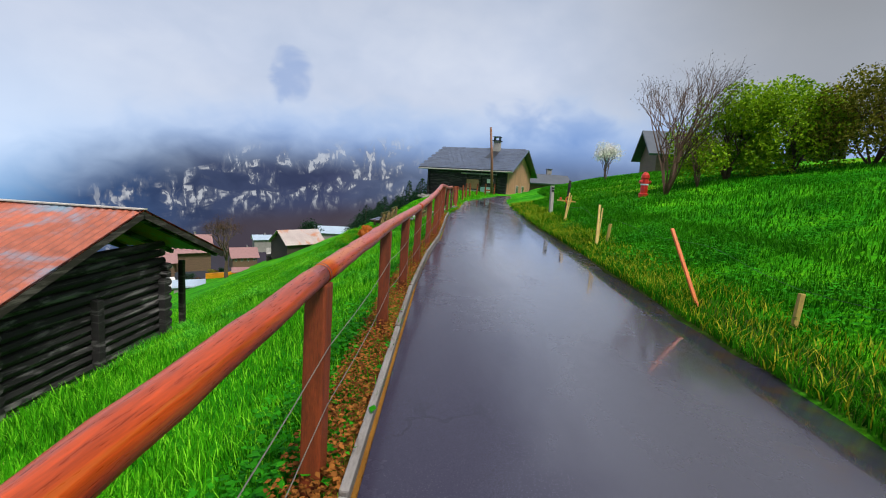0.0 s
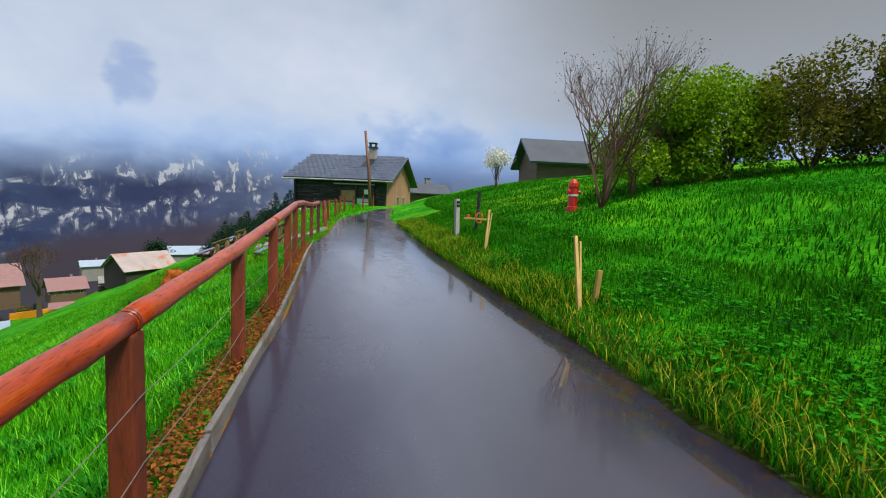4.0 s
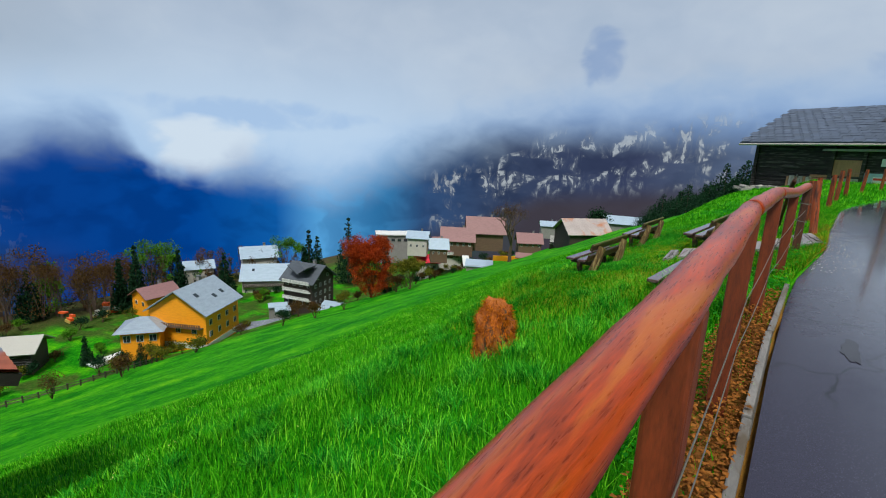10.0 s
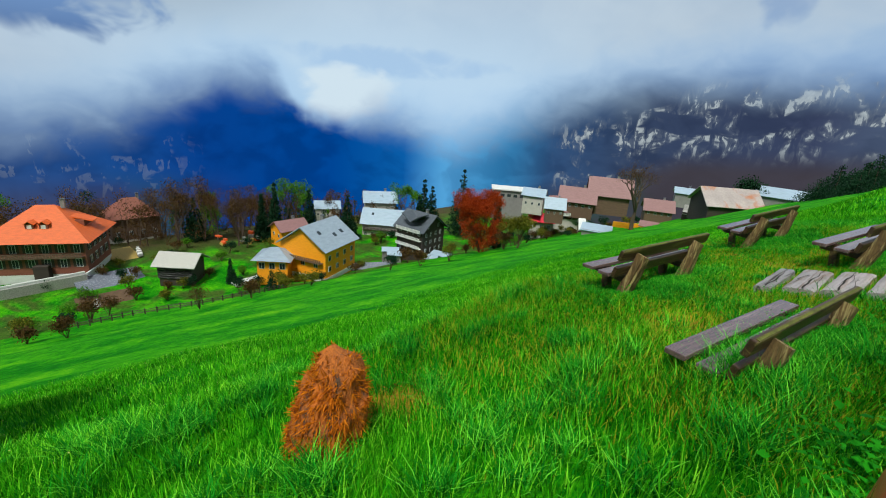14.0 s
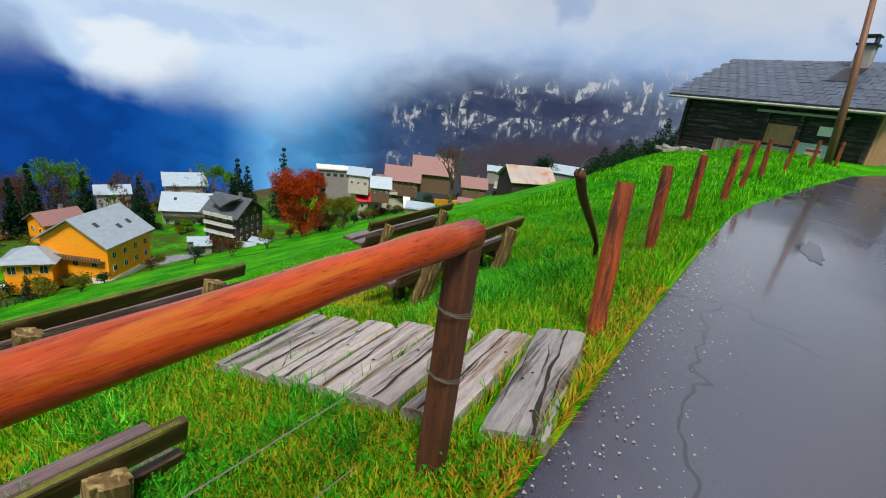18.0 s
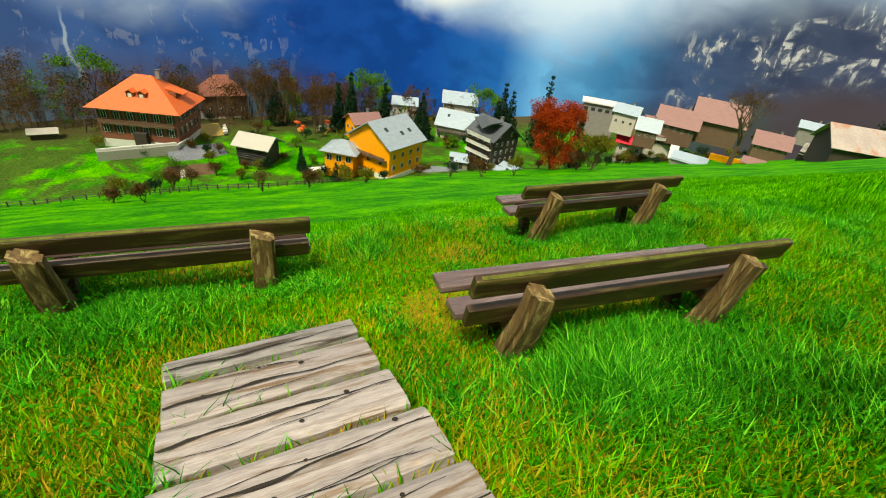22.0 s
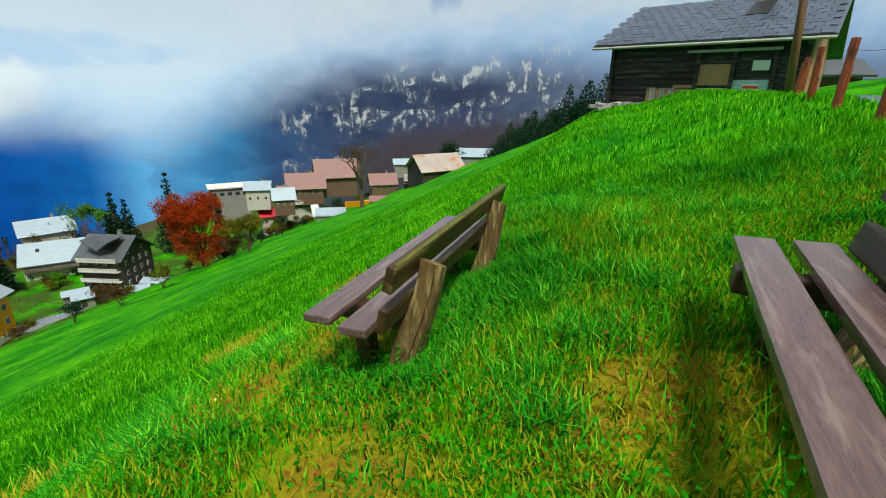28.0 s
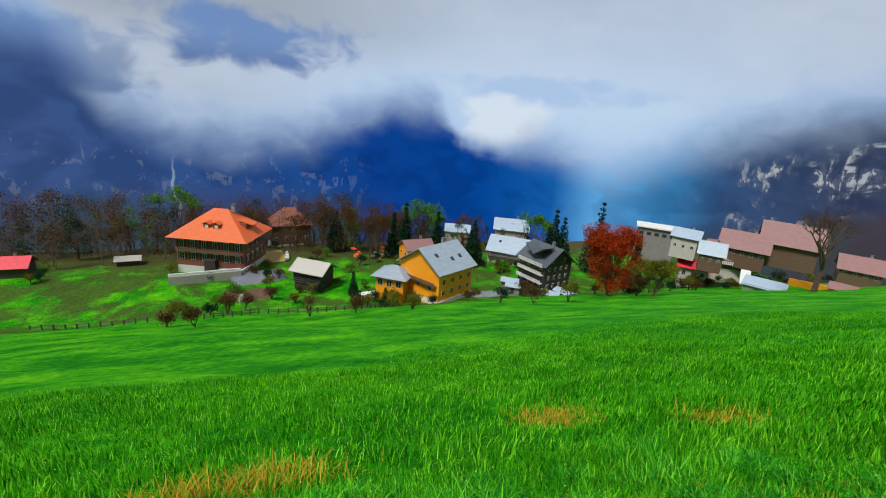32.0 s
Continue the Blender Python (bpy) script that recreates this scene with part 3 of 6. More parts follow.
road = soup("road", np.array(rv, float), np.array(rf), ASPHALT, smooth=True)
tagged(road, "narrow wet grey asphalt lane with puddles", "road", kind="structure")


def blob_sheet(name, cx, cy, rx, ry_, lift, mat, seed, label, cat):
    rng = random.Random(seed)
    n = 72
    ph = [rng.uniform(0, 6.28) for _ in range(6)]
    pts = [(cx, cy)]
    for k in range(n):
        a = 2 * math.pi * k / n
        q = 1 + 0.18 * math.sin(2 * a + ph[0]) + 0.13 * math.sin(3 * a + ph[1]) + 0.10 * math.sin(7 * a + ph[2]) + 0.04 * math.sin(11 * a + ph[3]) + 0.03 * math.sin(17 * a + ph[4]) + 0.02 * math.sin(29 * a + ph[5])
        pts.append((cx + rx * q * math.cos(a), cy + ry_ * q * math.sin(a)))
    v = []
    for x, y in pts:
        a, b = float(np.interp(y, ROAD_Y, ROAD_L)), float(np.interp(y, ROAD_Y, ROAD_R))
        u = (x - a) / (b - a)
        v.append((x, y, road_z(y) + 0.03 * (1 - (2 * u - 1) ** 2) - 0.01 + lift))
    f = [(0, k + 1, (k + 1) % n + 1) for k in range(n)]
    return tagged(soup(name, np.array(v), np.array(f), mat), label, cat, kind="structure")


for i, (x, y, a, b) in enumerate(((0.35, 16.2, 0.06, 0.22), (1.9, 26.5, 0.10, 0.6))):
    blob_sheet("puddle", x, y, a, b, 0.004, WATER, i, "shallow rain puddle lying on the asphalt lane", "puddle")

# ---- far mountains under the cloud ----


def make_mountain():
    m = bpy.data.materials.new("far_mountain_glow")
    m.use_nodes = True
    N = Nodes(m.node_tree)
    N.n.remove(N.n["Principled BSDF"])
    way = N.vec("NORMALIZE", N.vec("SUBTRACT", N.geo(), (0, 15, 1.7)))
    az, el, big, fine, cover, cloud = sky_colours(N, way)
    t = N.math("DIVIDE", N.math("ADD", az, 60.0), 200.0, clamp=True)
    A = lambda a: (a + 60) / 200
    # distance haze is mixed into these rock colours, blue to cyan by compass
    hazed_rock = N.ramp(t, [(A(-60), (0.16, 0.19, 0.26)), (A(0), (0.15, 0.20, 0.32)), (A(14), (0.05, 0.062, 0.13)), (A(30), (0.045, 0.065, 0.135)), (A(39), (0.04, 0.09, 0.22)), (A(45), (0.05, 0.24, 0.52)), (A(52), (0.12, 0.40, 0.78)), (A(57), (0.01, 0.12, 0.44)), (A(66), (0.003, 0.065, 0.34)), (A(80), (0.005, 0.055, 0.30)), (A(88), (0.015, 0.075, 0.30)), (A(100), (0.035, 0.09, 0.28)), (A(112), (0.05, 0.10, 0.27))])
    hazed_rock = N.mix(N.step(fine, 0.40, 0.62, 0.0, 0.4), hazed_rock, N.mix(1.0, hazed_rock, (0.35, 0.4, 0.5), "MULTIPLY"))
    # higher up the mesh is painted sky blue, showing through the cloud gaps
    hazed_rock = N.mix(N.step(el, 1.0, 7.0), hazed_rock, (0.15, 0.28, 0.60))
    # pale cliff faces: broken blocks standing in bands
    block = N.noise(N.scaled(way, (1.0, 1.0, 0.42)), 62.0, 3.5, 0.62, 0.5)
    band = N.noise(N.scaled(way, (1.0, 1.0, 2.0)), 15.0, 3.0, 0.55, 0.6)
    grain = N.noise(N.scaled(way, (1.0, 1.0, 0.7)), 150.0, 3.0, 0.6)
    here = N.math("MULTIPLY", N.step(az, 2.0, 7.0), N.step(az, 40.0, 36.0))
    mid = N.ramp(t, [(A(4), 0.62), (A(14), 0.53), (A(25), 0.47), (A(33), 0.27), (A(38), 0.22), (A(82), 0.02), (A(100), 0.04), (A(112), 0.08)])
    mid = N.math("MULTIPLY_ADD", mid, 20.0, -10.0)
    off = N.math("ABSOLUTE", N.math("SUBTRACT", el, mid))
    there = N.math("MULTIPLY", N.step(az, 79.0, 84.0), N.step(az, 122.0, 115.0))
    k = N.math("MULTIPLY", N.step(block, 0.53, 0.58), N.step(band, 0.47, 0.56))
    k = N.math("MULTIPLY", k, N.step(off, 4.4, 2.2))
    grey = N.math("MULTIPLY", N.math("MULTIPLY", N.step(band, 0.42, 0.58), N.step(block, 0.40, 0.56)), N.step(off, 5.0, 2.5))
    hazed_rock = N.mix(N.math("MULTIPLY", N.math("MULTIPLY", grey, here), 0.55), hazed_rock, (0.17, 0.19, 0.25))
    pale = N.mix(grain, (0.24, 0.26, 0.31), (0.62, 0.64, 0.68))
    hazed_rock = N.mix(N.math("MULTIPLY", k, N.math("MULTIPLY_ADD", there, 0.16, N.math("MULTIPLY", here, 0.95))), hazed_rock, pale)
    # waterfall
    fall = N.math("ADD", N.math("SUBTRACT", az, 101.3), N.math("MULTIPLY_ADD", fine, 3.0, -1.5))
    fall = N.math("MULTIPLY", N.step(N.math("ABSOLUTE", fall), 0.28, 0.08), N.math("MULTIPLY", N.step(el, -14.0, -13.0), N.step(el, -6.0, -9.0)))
    hazed_rock = N.mix(N.math("MULTIPLY", fall, 0.4), hazed_rock, (0.55, 0.66, 0.74))
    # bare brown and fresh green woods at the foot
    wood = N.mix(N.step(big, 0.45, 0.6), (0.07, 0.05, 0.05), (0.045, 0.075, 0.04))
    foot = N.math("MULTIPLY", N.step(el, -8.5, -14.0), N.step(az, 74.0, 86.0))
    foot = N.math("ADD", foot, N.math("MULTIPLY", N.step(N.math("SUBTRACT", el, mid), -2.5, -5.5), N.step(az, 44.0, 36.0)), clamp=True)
    hazed_rock = N.mix(N.math("MULTIPLY", foot, 0.7), hazed_rock, wood)
    # haze and cloud sit in the colour, and the whole mesh emits it
    col = N.mix(cover, hazed_rock, cloud)
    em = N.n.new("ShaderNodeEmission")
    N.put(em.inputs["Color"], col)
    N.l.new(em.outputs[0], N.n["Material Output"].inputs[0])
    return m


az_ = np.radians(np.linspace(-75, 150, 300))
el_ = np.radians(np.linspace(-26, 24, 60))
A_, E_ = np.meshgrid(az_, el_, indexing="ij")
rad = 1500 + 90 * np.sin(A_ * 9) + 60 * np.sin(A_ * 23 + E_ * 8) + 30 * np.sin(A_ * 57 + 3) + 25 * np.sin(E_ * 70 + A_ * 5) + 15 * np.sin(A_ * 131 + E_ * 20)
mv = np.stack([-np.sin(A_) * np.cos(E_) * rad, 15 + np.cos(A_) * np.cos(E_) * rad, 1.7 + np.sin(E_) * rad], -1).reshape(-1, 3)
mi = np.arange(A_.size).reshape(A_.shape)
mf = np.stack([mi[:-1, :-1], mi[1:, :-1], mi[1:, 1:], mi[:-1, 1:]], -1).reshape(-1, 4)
tagged(soup("backdrop", mv, mf, make_mountain(), smooth=True), "self-lit cloud-wrapped mountainside, blue with painted haze, with pale limestone cliffs", "mountain", kind="structure")

# ---- railing along the lane ----
RAIL_Y = [-2.0, 0.4, 2.5, 4.68, 6.18, 7.6, 9.48, 11.19, 13.04, 14.77, 16.9, 19.0, 21.09]
RAIL_X = [-0.71, -0.72, -0.75, -0.735, -0.685, -0.61, -0.51, -0.41, -0.37, -0.35, -0.27, -0.12, 0.06]
RAIL_Z = [0.94, 0.97, 1.015, 1.046, 1.072, 1.119, 1.213, 1.344, 1.434, 1.515, 1.54, 1.475, 1.525]


def rail_x(y):
    return float(np.interp(y, RAIL_Y, RAIL_X))


def rail_top(y):
    """Height of the rail's middle line."""
    return float(np.interp(y, RAIL_Y, RAIL_Z))


railing = tagged(empty("railing", pose(rail_x(9), 9, landz(rail_x(9), 9))), "red-brown round-log railing on square posts beside the lane", "railing")
INV = railing.matrix_world.inverted()


def under(ob, parent):
    ob.parent = parent
    ob.matrix_parent_inverse = parent.matrix_world.inverted()
    return ob


for i, y in enumerate(RAIL_Y):
    x = rail_x(y)
    last = i == len(RAIL_Y) - 1
    foot = landz(x, y) - 0.25
    tall = rail_top(y) - 0.035 - foot
    bm = box(0.098, 0.105, tall, pose(x, y, foot + tall / 2, 0.8 * math.sin(i * 1.9), 0, 4 * math.sin(i * 2.3)), 0.012)
    under(link("post", bm, ENDPOST if last else POSTWOOD, None, "dark wet end post bound with wire" if last else ""), railing)
JOINT = [-2.0, 2.5, 7.6, 11.19, 14.77, 16.9, 21.09]


def rail_log(a, b, r0, r1, seed):
    """A barked round log that follows the posts, with knots and a slightly uneven girth."""
    rng = random.Random(seed)
    n = max(12, int((b - a) / 0.16))
    pts, rad = [], []
    for k in range(n + 1):
        y = a + (b - a) * k / n
        pts.append((rail_x(y) + rng.uniform(-1, 1) * 0.003, y, rail_top(y) + rng.uniform(-1, 1) * 0.003))
        rad.append((r0 + (r1 - r0) * k / n) * (1 + rng.uniform(-0.03, 0.03)) * (0.94 if k in (0, n) else 1))
    return tube(pts, rad, 18, None, 0.018, rng)


for i in range(len(JOINT) - 1):
    a, b = JOINT[i], JOINT[i + 1]
    end = 0.06 if i == len(JOINT) - 2 else 0.0
    bm = rail_log(a, b + end, 0.049 + 0.0004 * max(a, 0), 0.049 + 0.0004 * max(b, 0), 40 + i)
    under(link("rail_log", bm, RAILWOOD, None, "", True), railing)
    bm = bmesh.new()
    bmesh.ops.create_cone(bm, cap_ends=False, segments=16, radius1=0.056 + 0.0006 * max(b, 0), radius2=0.056 + 0.0006 * max(b, 0), depth=0.012, matrix=pose(rail_x(b), b, rail_top(b), 90, 0, 0))
    if end == 0.0:
        under(link("joint_band", bm, DARKMETAL), railing)
for h, sag in ((0.62, 0.03), (0.34, 0.04)):
    pts = []
    for a, b in zip(RAIL_Y, RAIL_Y[1:]):
        for k in range(4):
            y = a + (b - a) * k / 4
            pts.append((rail_x(y) + 0.055, y, float(road_z(y)) + h - sag * math.sin(math.pi * k / 4)))
    under(link("wire", tube(pts, 0.0025, 4), WIRE, None, "thin galvanised wire"), railing)
for z in (0.62, 0.34):
    bm = bmesh.new()
    for k in range(3):
        bmesh.ops.create_cone(bm, cap_ends=False, segments=10, radius1=0.078, radius2=0.078, depth=0.005, matrix=pose(rail_x(21.09), 21.09, 0.62 + z + 0.012 * k, 6 * k - 5, 8, 0))
    under(link("wire_binding", bm, WIRE), railing)

# edge boards between lane and railing
edging = tagged(empty("lane_edging", pose(-0.4, 8, landz(-0.4, 8))), "pale worn boards edging the lane, lifted and split in places", "edging", kind="structure")
rng = random.Random(5)
y = -2.0
while y < 16.6:
    L = rng.uniform(1.5, 2.4)
    x0, x1 = (float(np.interp(v, ROAD_Y, ROAD_L)) - 0.05 for v in (y, y + L))
    mid = ((x0 + x1) / 2, y + L / 2, float(road_z(y + L / 2)) + 0.0)
    bm = box(0.045, L - 0.03, 0.15, pose(*mid, 1.6, rng.uniform(-6, 6), math.degrees(math.atan2(x0 - x1, L))), 0.01)
    under(link("edge_board", bm, KERB), edging)
    y += L

# ---- fence posts beyond the gap ----
FENCE = [(0.32, 22.68, 1.06, -10, -4), (0.30, 25.1, 1.02, -3, -3), (0.48, 27.3, 1.05, 2, -1), (0.88, 29.5, 1.0, 3, 0), (1.15, 31.5, 1.0, -2, 2), (1.55, 33.8, 1.0, 2, -2), (2.25, 36.8, 0.95, 0, 3), (3.2, 40.0, 0.95, 2, 1), (4.3, 43.0, 0.95, -2, 0)]
fence_posts = []
for i, (x, y, h, lx, ly) in enumerate(FENCE):
    ob = empty("fence_post", pose(x, y, landz(x, y)) @ pose(0, 0, 0, lx, ly, 0))
    bm = log((0, 0, -0.3), (0, 0, h), 0.068 if i == 0 else 0.066, 0.06 if i == 0 else 0.058, 9, 0.09, 70 + i, 8)
    part("post", bm, REDPOST, ob)
    tagged(ob, "leaning split orange-brown fence post at the gap" if i == 0 else "rough orange-brown round fence post in the grass", "fence post", "fence posts along the lane")
    fence_posts.append(ob)
fw = empty("fence_wire", pose(1.5, 30, landz(1.5, 30) + 0.7))
for h in (0.85, 0.5):
    pts = []
    for a, b in zip(FENCE, FENCE[1:]):
        for k in range(4):
            u = k / 4
            X, Y = a[0] + (b[0] - a[0]) * u, a[1] + (b[1] - a[1]) * u
            za, zb = landz(a[0], a[1]), landz(b[0], b[1])
            pts.append((X, Y, za + (zb - za) * u + h - 0.04 * math.sin(math.pi * u)))
    under(link("strand", tube(pts, 0.003, 4), DARKMETAL), fw)
tagged(fw, "thin dark fence wire strung between posts", "wire")

# crooked dark branch with a wire loop that closes the gap
gx0, gy0 = -0.20, 24.75
g0 = landz(gx0, gy0)
branch = empty("gate_branch", pose(gx0, gy0, g0))
pts = [(-0.01, 0.12, -0.08), (0.0, 0.0, 0.24), (0.02, -0.45, 0.50), (0.04, -0.95, 0.76), (0.06, -1.35, 0.98), (0.09, -1.66, 1.16), (0.09, -1.74, 1.19)]
part("stick", tube([Vector(p) for p in pts], [0.026, 0.028, 0.030, 0.034, 0.040, 0.044, 0.03], 8, None, 0.12, random.Random(3)), ENDPOST, branch, smooth=True)
arc = [(0.09 + 0.02 * a, -1.74 + 0.22 * (1 - math.cos(a)), 1.19 + 0.11 * math.sin(a)) for a in np.linspace(0, 2.6, 10)]
part("wire_loop", tube([Vector(p) for p in arc], 0.009, 6), DARKMETAL, branch, "black wire loop")
tagged(branch, "crooked dark branch with a wire loop leaning by the fence post", "branch")

# small white reflector on the end post
refl = empty("reflector", pose(rail_x(21.09) - 0.02, 21.09 + 0.06, rail_top(21.09) - 0.2, -90, 0, 0))
bm = bmesh.new()
bmesh.ops.create_cone(bm, cap_ends=True, segments=18, radius1=0.045, radius2=0.04, depth=0.014)
part("disc", bm, SIGNWHITE, refl, "white plastic disc")
bm = bmesh.new()
bmesh.ops.create_cone(bm, cap_ends=False, segments=18, radius1=0.047, radius2=0.047, depth=0.012)
part("rim", bm, PALE, refl)
tagged(refl, "small round white reflector on the end post", "reflector")

# ---- sleeper steps ----
steps = tagged(empty("step_path", pose(-0.9, 21.9, landz(-0.9, 21.9))), "short path of weathered split sleepers laid in the grass", "steps")
rng = random.Random(9)
P0, P1 = Vector((0.38, 21.92)), Vector((-2.1, 21.8))
widths = [0.31, 0.30, 0.29, 0.29, 0.29, 0.28, 0.17]
gaps = [0.10, 0.11, 0.06, 0.07, 0.06, 0.09, 0.0]
at_ = 0.0
STEP_X = []
CRACK = material("dark_wood_crack", (0.02, 0.014, 0.01), 0.9, 0.3, 20.0, 0)
for i, wdt in enumerate(widths):
    u = (at_ + wdt / 2) / 2.6
    at_ += wdt + gaps[i]
    c = P0.lerp(P1, u)
    STEP_X.append((c.x, wdt / 2))
    L = 1.12 - 0.03 * i + rng.uniform(-0.05, 0.05)
    z = landz(c.x, c.y) + 0.06
    bm = bmesh.new()
    n = 10
    ring = []
    for k in range(n + 1):
        v = -L / 2 + L * k / n
        e0, e1 = -wdt / 2 + rng.uniform(-0.005, 0.005), wdt / 2 + rng.uniform(-0.005, 0.005)
        h = rng.uniform(-0.003, 0.003)
        row = [bm.verts.new(p) for p in ((e0, v, -0.08), (e0, v, 0.02 + h), (e0 * 0.75, v, 0.038 + h), (-0.008, v, 0.040 + h), (0.004, v, 0.018 + h), (0.012, v, 0.038 + h), (e1 * 0.75, v, 0.036 + h), (e1, v, 0.02 + h), (e1, v, -0.08))]
        ring.append(row)
    for a, b in zip(ring, ring[1:]):
        for k in range(8):
            bm.faces.new((a[k], a[k + 1], b[k + 1], b[k]))
        bm.faces.new((a[8], a[0], b[0], b[8]))
    bm.faces.new(ring[0][::-1])
    bm.faces.new(ring[-1])
    bmesh.ops.recalc_face_normals(bm, faces=bm.faces)
    slope = math.degrees(math.atan2(landz(c.x + 0.2, c.y) - landz(c.x - 0.2, c.y), 0.4))
    lie = pose(c.x, c.y, z, 0.8, -slope * 0.8, 2 + rng.uniform(-1.5, 1.5) + (6 if i == 0 else 0))
    bm.transform(lie)
    sl = under(link("sleeper", bm, PLANKDARK if i in (0, 6) else PLANK, None, "grey rotting sleeper with a broad black crack" if i == 0 else ""), steps)
    for k in range(4 if wdt > 0.2 else 2):
        bm = bmesh.new()
        main = k == 0
        x0 = rng.uniform(-0.12, 0.22) * wdt if main else rng.uniform(-0.42, 0.42) * wdt
        a, b = (-L / 2 + 0.005, L / 2 - 0.005) if main else (-L / 2 + rng.uniform(0, 0.5) * L, L / 2 - rng.uniform(0, 0.4) * L)
        lo, hi, ph, sl_ = [], [], rng.uniform(0, 6), rng.uniform(-0.010, 0.010) * wdt
        for q in range(19):
            v = a + (b - a) * q / 18
            w = ((0.0085 if main else 0.0025) * rng.uniform(0.55, 1.5) * (1.6 if i == 0 else 1)) * (0.35 + 0.65 * math.sin(math.pi * min(1, max(0.02, q / 18 + (0.25 if main else 0)))))
            xx = x0 + sl_ * (q - 9) + 0.010 * math.sin(v * 6 + ph) + 0.006 * math.sin(v * 17 + 2 * ph) + rng.uniform(-0.002, 0.002)
            lo.append(bm.verts.new((xx - w, v, 0.0455)))
            hi.append(bm.verts.new((xx + w, v, 0.0455)))
        for q in range(18):
            bm.faces.new((lo[q], hi[q], hi[q + 1], lo[q + 1]))
        bm.transform(lie)
        ck = link("crack", bm, CRACK)
        ck.parent = sl
        ck.matrix_parent_inverse = sl.matrix_world.inverted()
    for k in range(rng.randint(1, 3) if wdt > 0.2 else 0):
        bm = bmesh.new()
        bmesh.ops.create_circle(bm, cap_ends=True, segments=9, radius=rng.uniform(0.008, 0.014))
        bm.transform(lie @ pose(rng.uniform(-0.35, 0.35) * wdt, rng.uniform(-0.4, 0.4) * L, 0.046))
        kn = link("knot", bm, CRACK)
        kn.parent = sl
        kn.matrix_parent_inverse = sl.matrix_world.inverted()

# ---- benches ----


MOSS = material("yellow_green_moss", (0.10, 0.105, 0.012), 0.9, 0.7, 14.0, 0.5, 0.01)


def bench(m, L, label):
    """Two seat boards and two back boards on two thick split-log legs. Along y, facing -x."""
    ob = empty("bench", m)
    rng = random.Random(L * 100)
    for s in (-1, 1):
        y = s * (L / 2 - 0.33)
        bm = bmesh.new()
        bmesh.ops.create_cube(bm, size=1.0, matrix=Matrix.Diagonal((0.13, 0.175, 1.08, 1)))
        bmesh.ops.bevel(bm, geom=[e for e in bm.edges if abs(e.verts[0].co.z - e.verts[1].co.z) > 0.5], offset=0.028, segments=2, affect="EDGES")
        bmesh.ops.subdivide_edges(bm, edges=[e for e in bm.edges if abs(e.verts[0].co.z - e.verts[1].co.z) > 0.5], cuts=9)
        for v in bm.verts:
            u = 0.5 - v.co.z / 1.08
            q = 0.88 + 0.34 * u + 0.20 * noise.noise(Vector((v.co.x * 8 + s * 3, v.co.y * 8 + L * 7, v.co.z * 2.5)))
            v.co = Vector((v.co.x * q + 0.014 * math.sin(v.co.z * 7 + s), v.co.y * q, v.co.z - (0.05 * (v.co.y / 0.155 + 0.5) if u < 0.02 else 0)))
        bm.transform(pose(-0.035, y, 0.13, 0, 14, 0))
        part("leg", bm, BENCHLEG, ob)
        part("seat_bearer", box(0.46, 0.10, 0.10, pose(-0.26, y, 0.29, 0, 2, 0), 0.015), BENCHBACK, ob)
        part("front_leg", box(0.09, 0.10, 0.5, pose(-0.30, y, 0.05, 0, -8, 0), 0.015), BENCHBACK, ob)
    for x, w in ((-0.40, 0.155), (-0.18, 0.15)):
        part("seat_board", box(w, L, 0.045, pose(x, rng.uniform(-0.04, 0.04), 0.365, rng.uniform(-0.3, 0.3), -2, rng.uniform(-0.4, 0.4)), 0.01), BENCHTOP, ob)
    for z, x, k in ((0.645, 0.016, 0), (0.43, -0.036, 1)):
        lie = pose(x, 0, z, rng.uniform(-0.4, 0.4), 14, 0)
        bb = part("back_board", box(0.05, L - 0.02 * k, 0.13, lie, 0.01), BENCHBACK, ob)
        if k == 0:
            part("moss_edge", box(0.024, L * 0.97, 0.006, lie @ pose(0.008, 0, 0.067), 0.002), MOSS, bb, "thin yellow-green moss along the top edge")
    tagged(ob, label, "bench", "benches on the meadow")
    return ob


def bench_at(x0, y0, x1, y1, zback, L, label):
    """From the two upper ends of the back."""
    yaw = math.degrees(math.atan2(x0 - x1, y1 - y0))
    tilt = math.degrees(math.atan2(zback[1] - zback[0], math.hypot(x1 - x0, y1 - y0)))
    return bench((pose((x0 + x1) / 2, (y0 + y1) / 2, (zback[0] + zback[1]) / 2 - 0.70, tilt, 0, yaw)), L, label)


bench_at(-2.97, 20.30, -2.87, 22.23, (0.20, 0.21), 1.95, "dark weathered wooden bench with wet boards facing the village")
bench_at(-3.00, 24.22, -2.94, 26.19, (0.25, 0.27), 2.02, "weathered wooden bench on the slope facing the village")
bench_at(-1.34, 22.75, -1.12, 24.73, (0.65, 0.72), 2.05, "weathered wooden bench with reddish wet seat boards beside the steps")
bench_at(-1.13, 18.70, -1.01, 20.62, (0.44, 0.45), 1.95, "low weathered wooden bench just below the railing")

# ---- rotten stump ----
FUR = leafy("orange_dry_moss", (0.13, 0.022, 0.002), (0.72, 0.22, 0.012), 0.8)
sx, sy = -2.92, 16.68
stump = empty("tree_stump", pose(sx, sy, landz(sx, sy), -14, -6, 0))


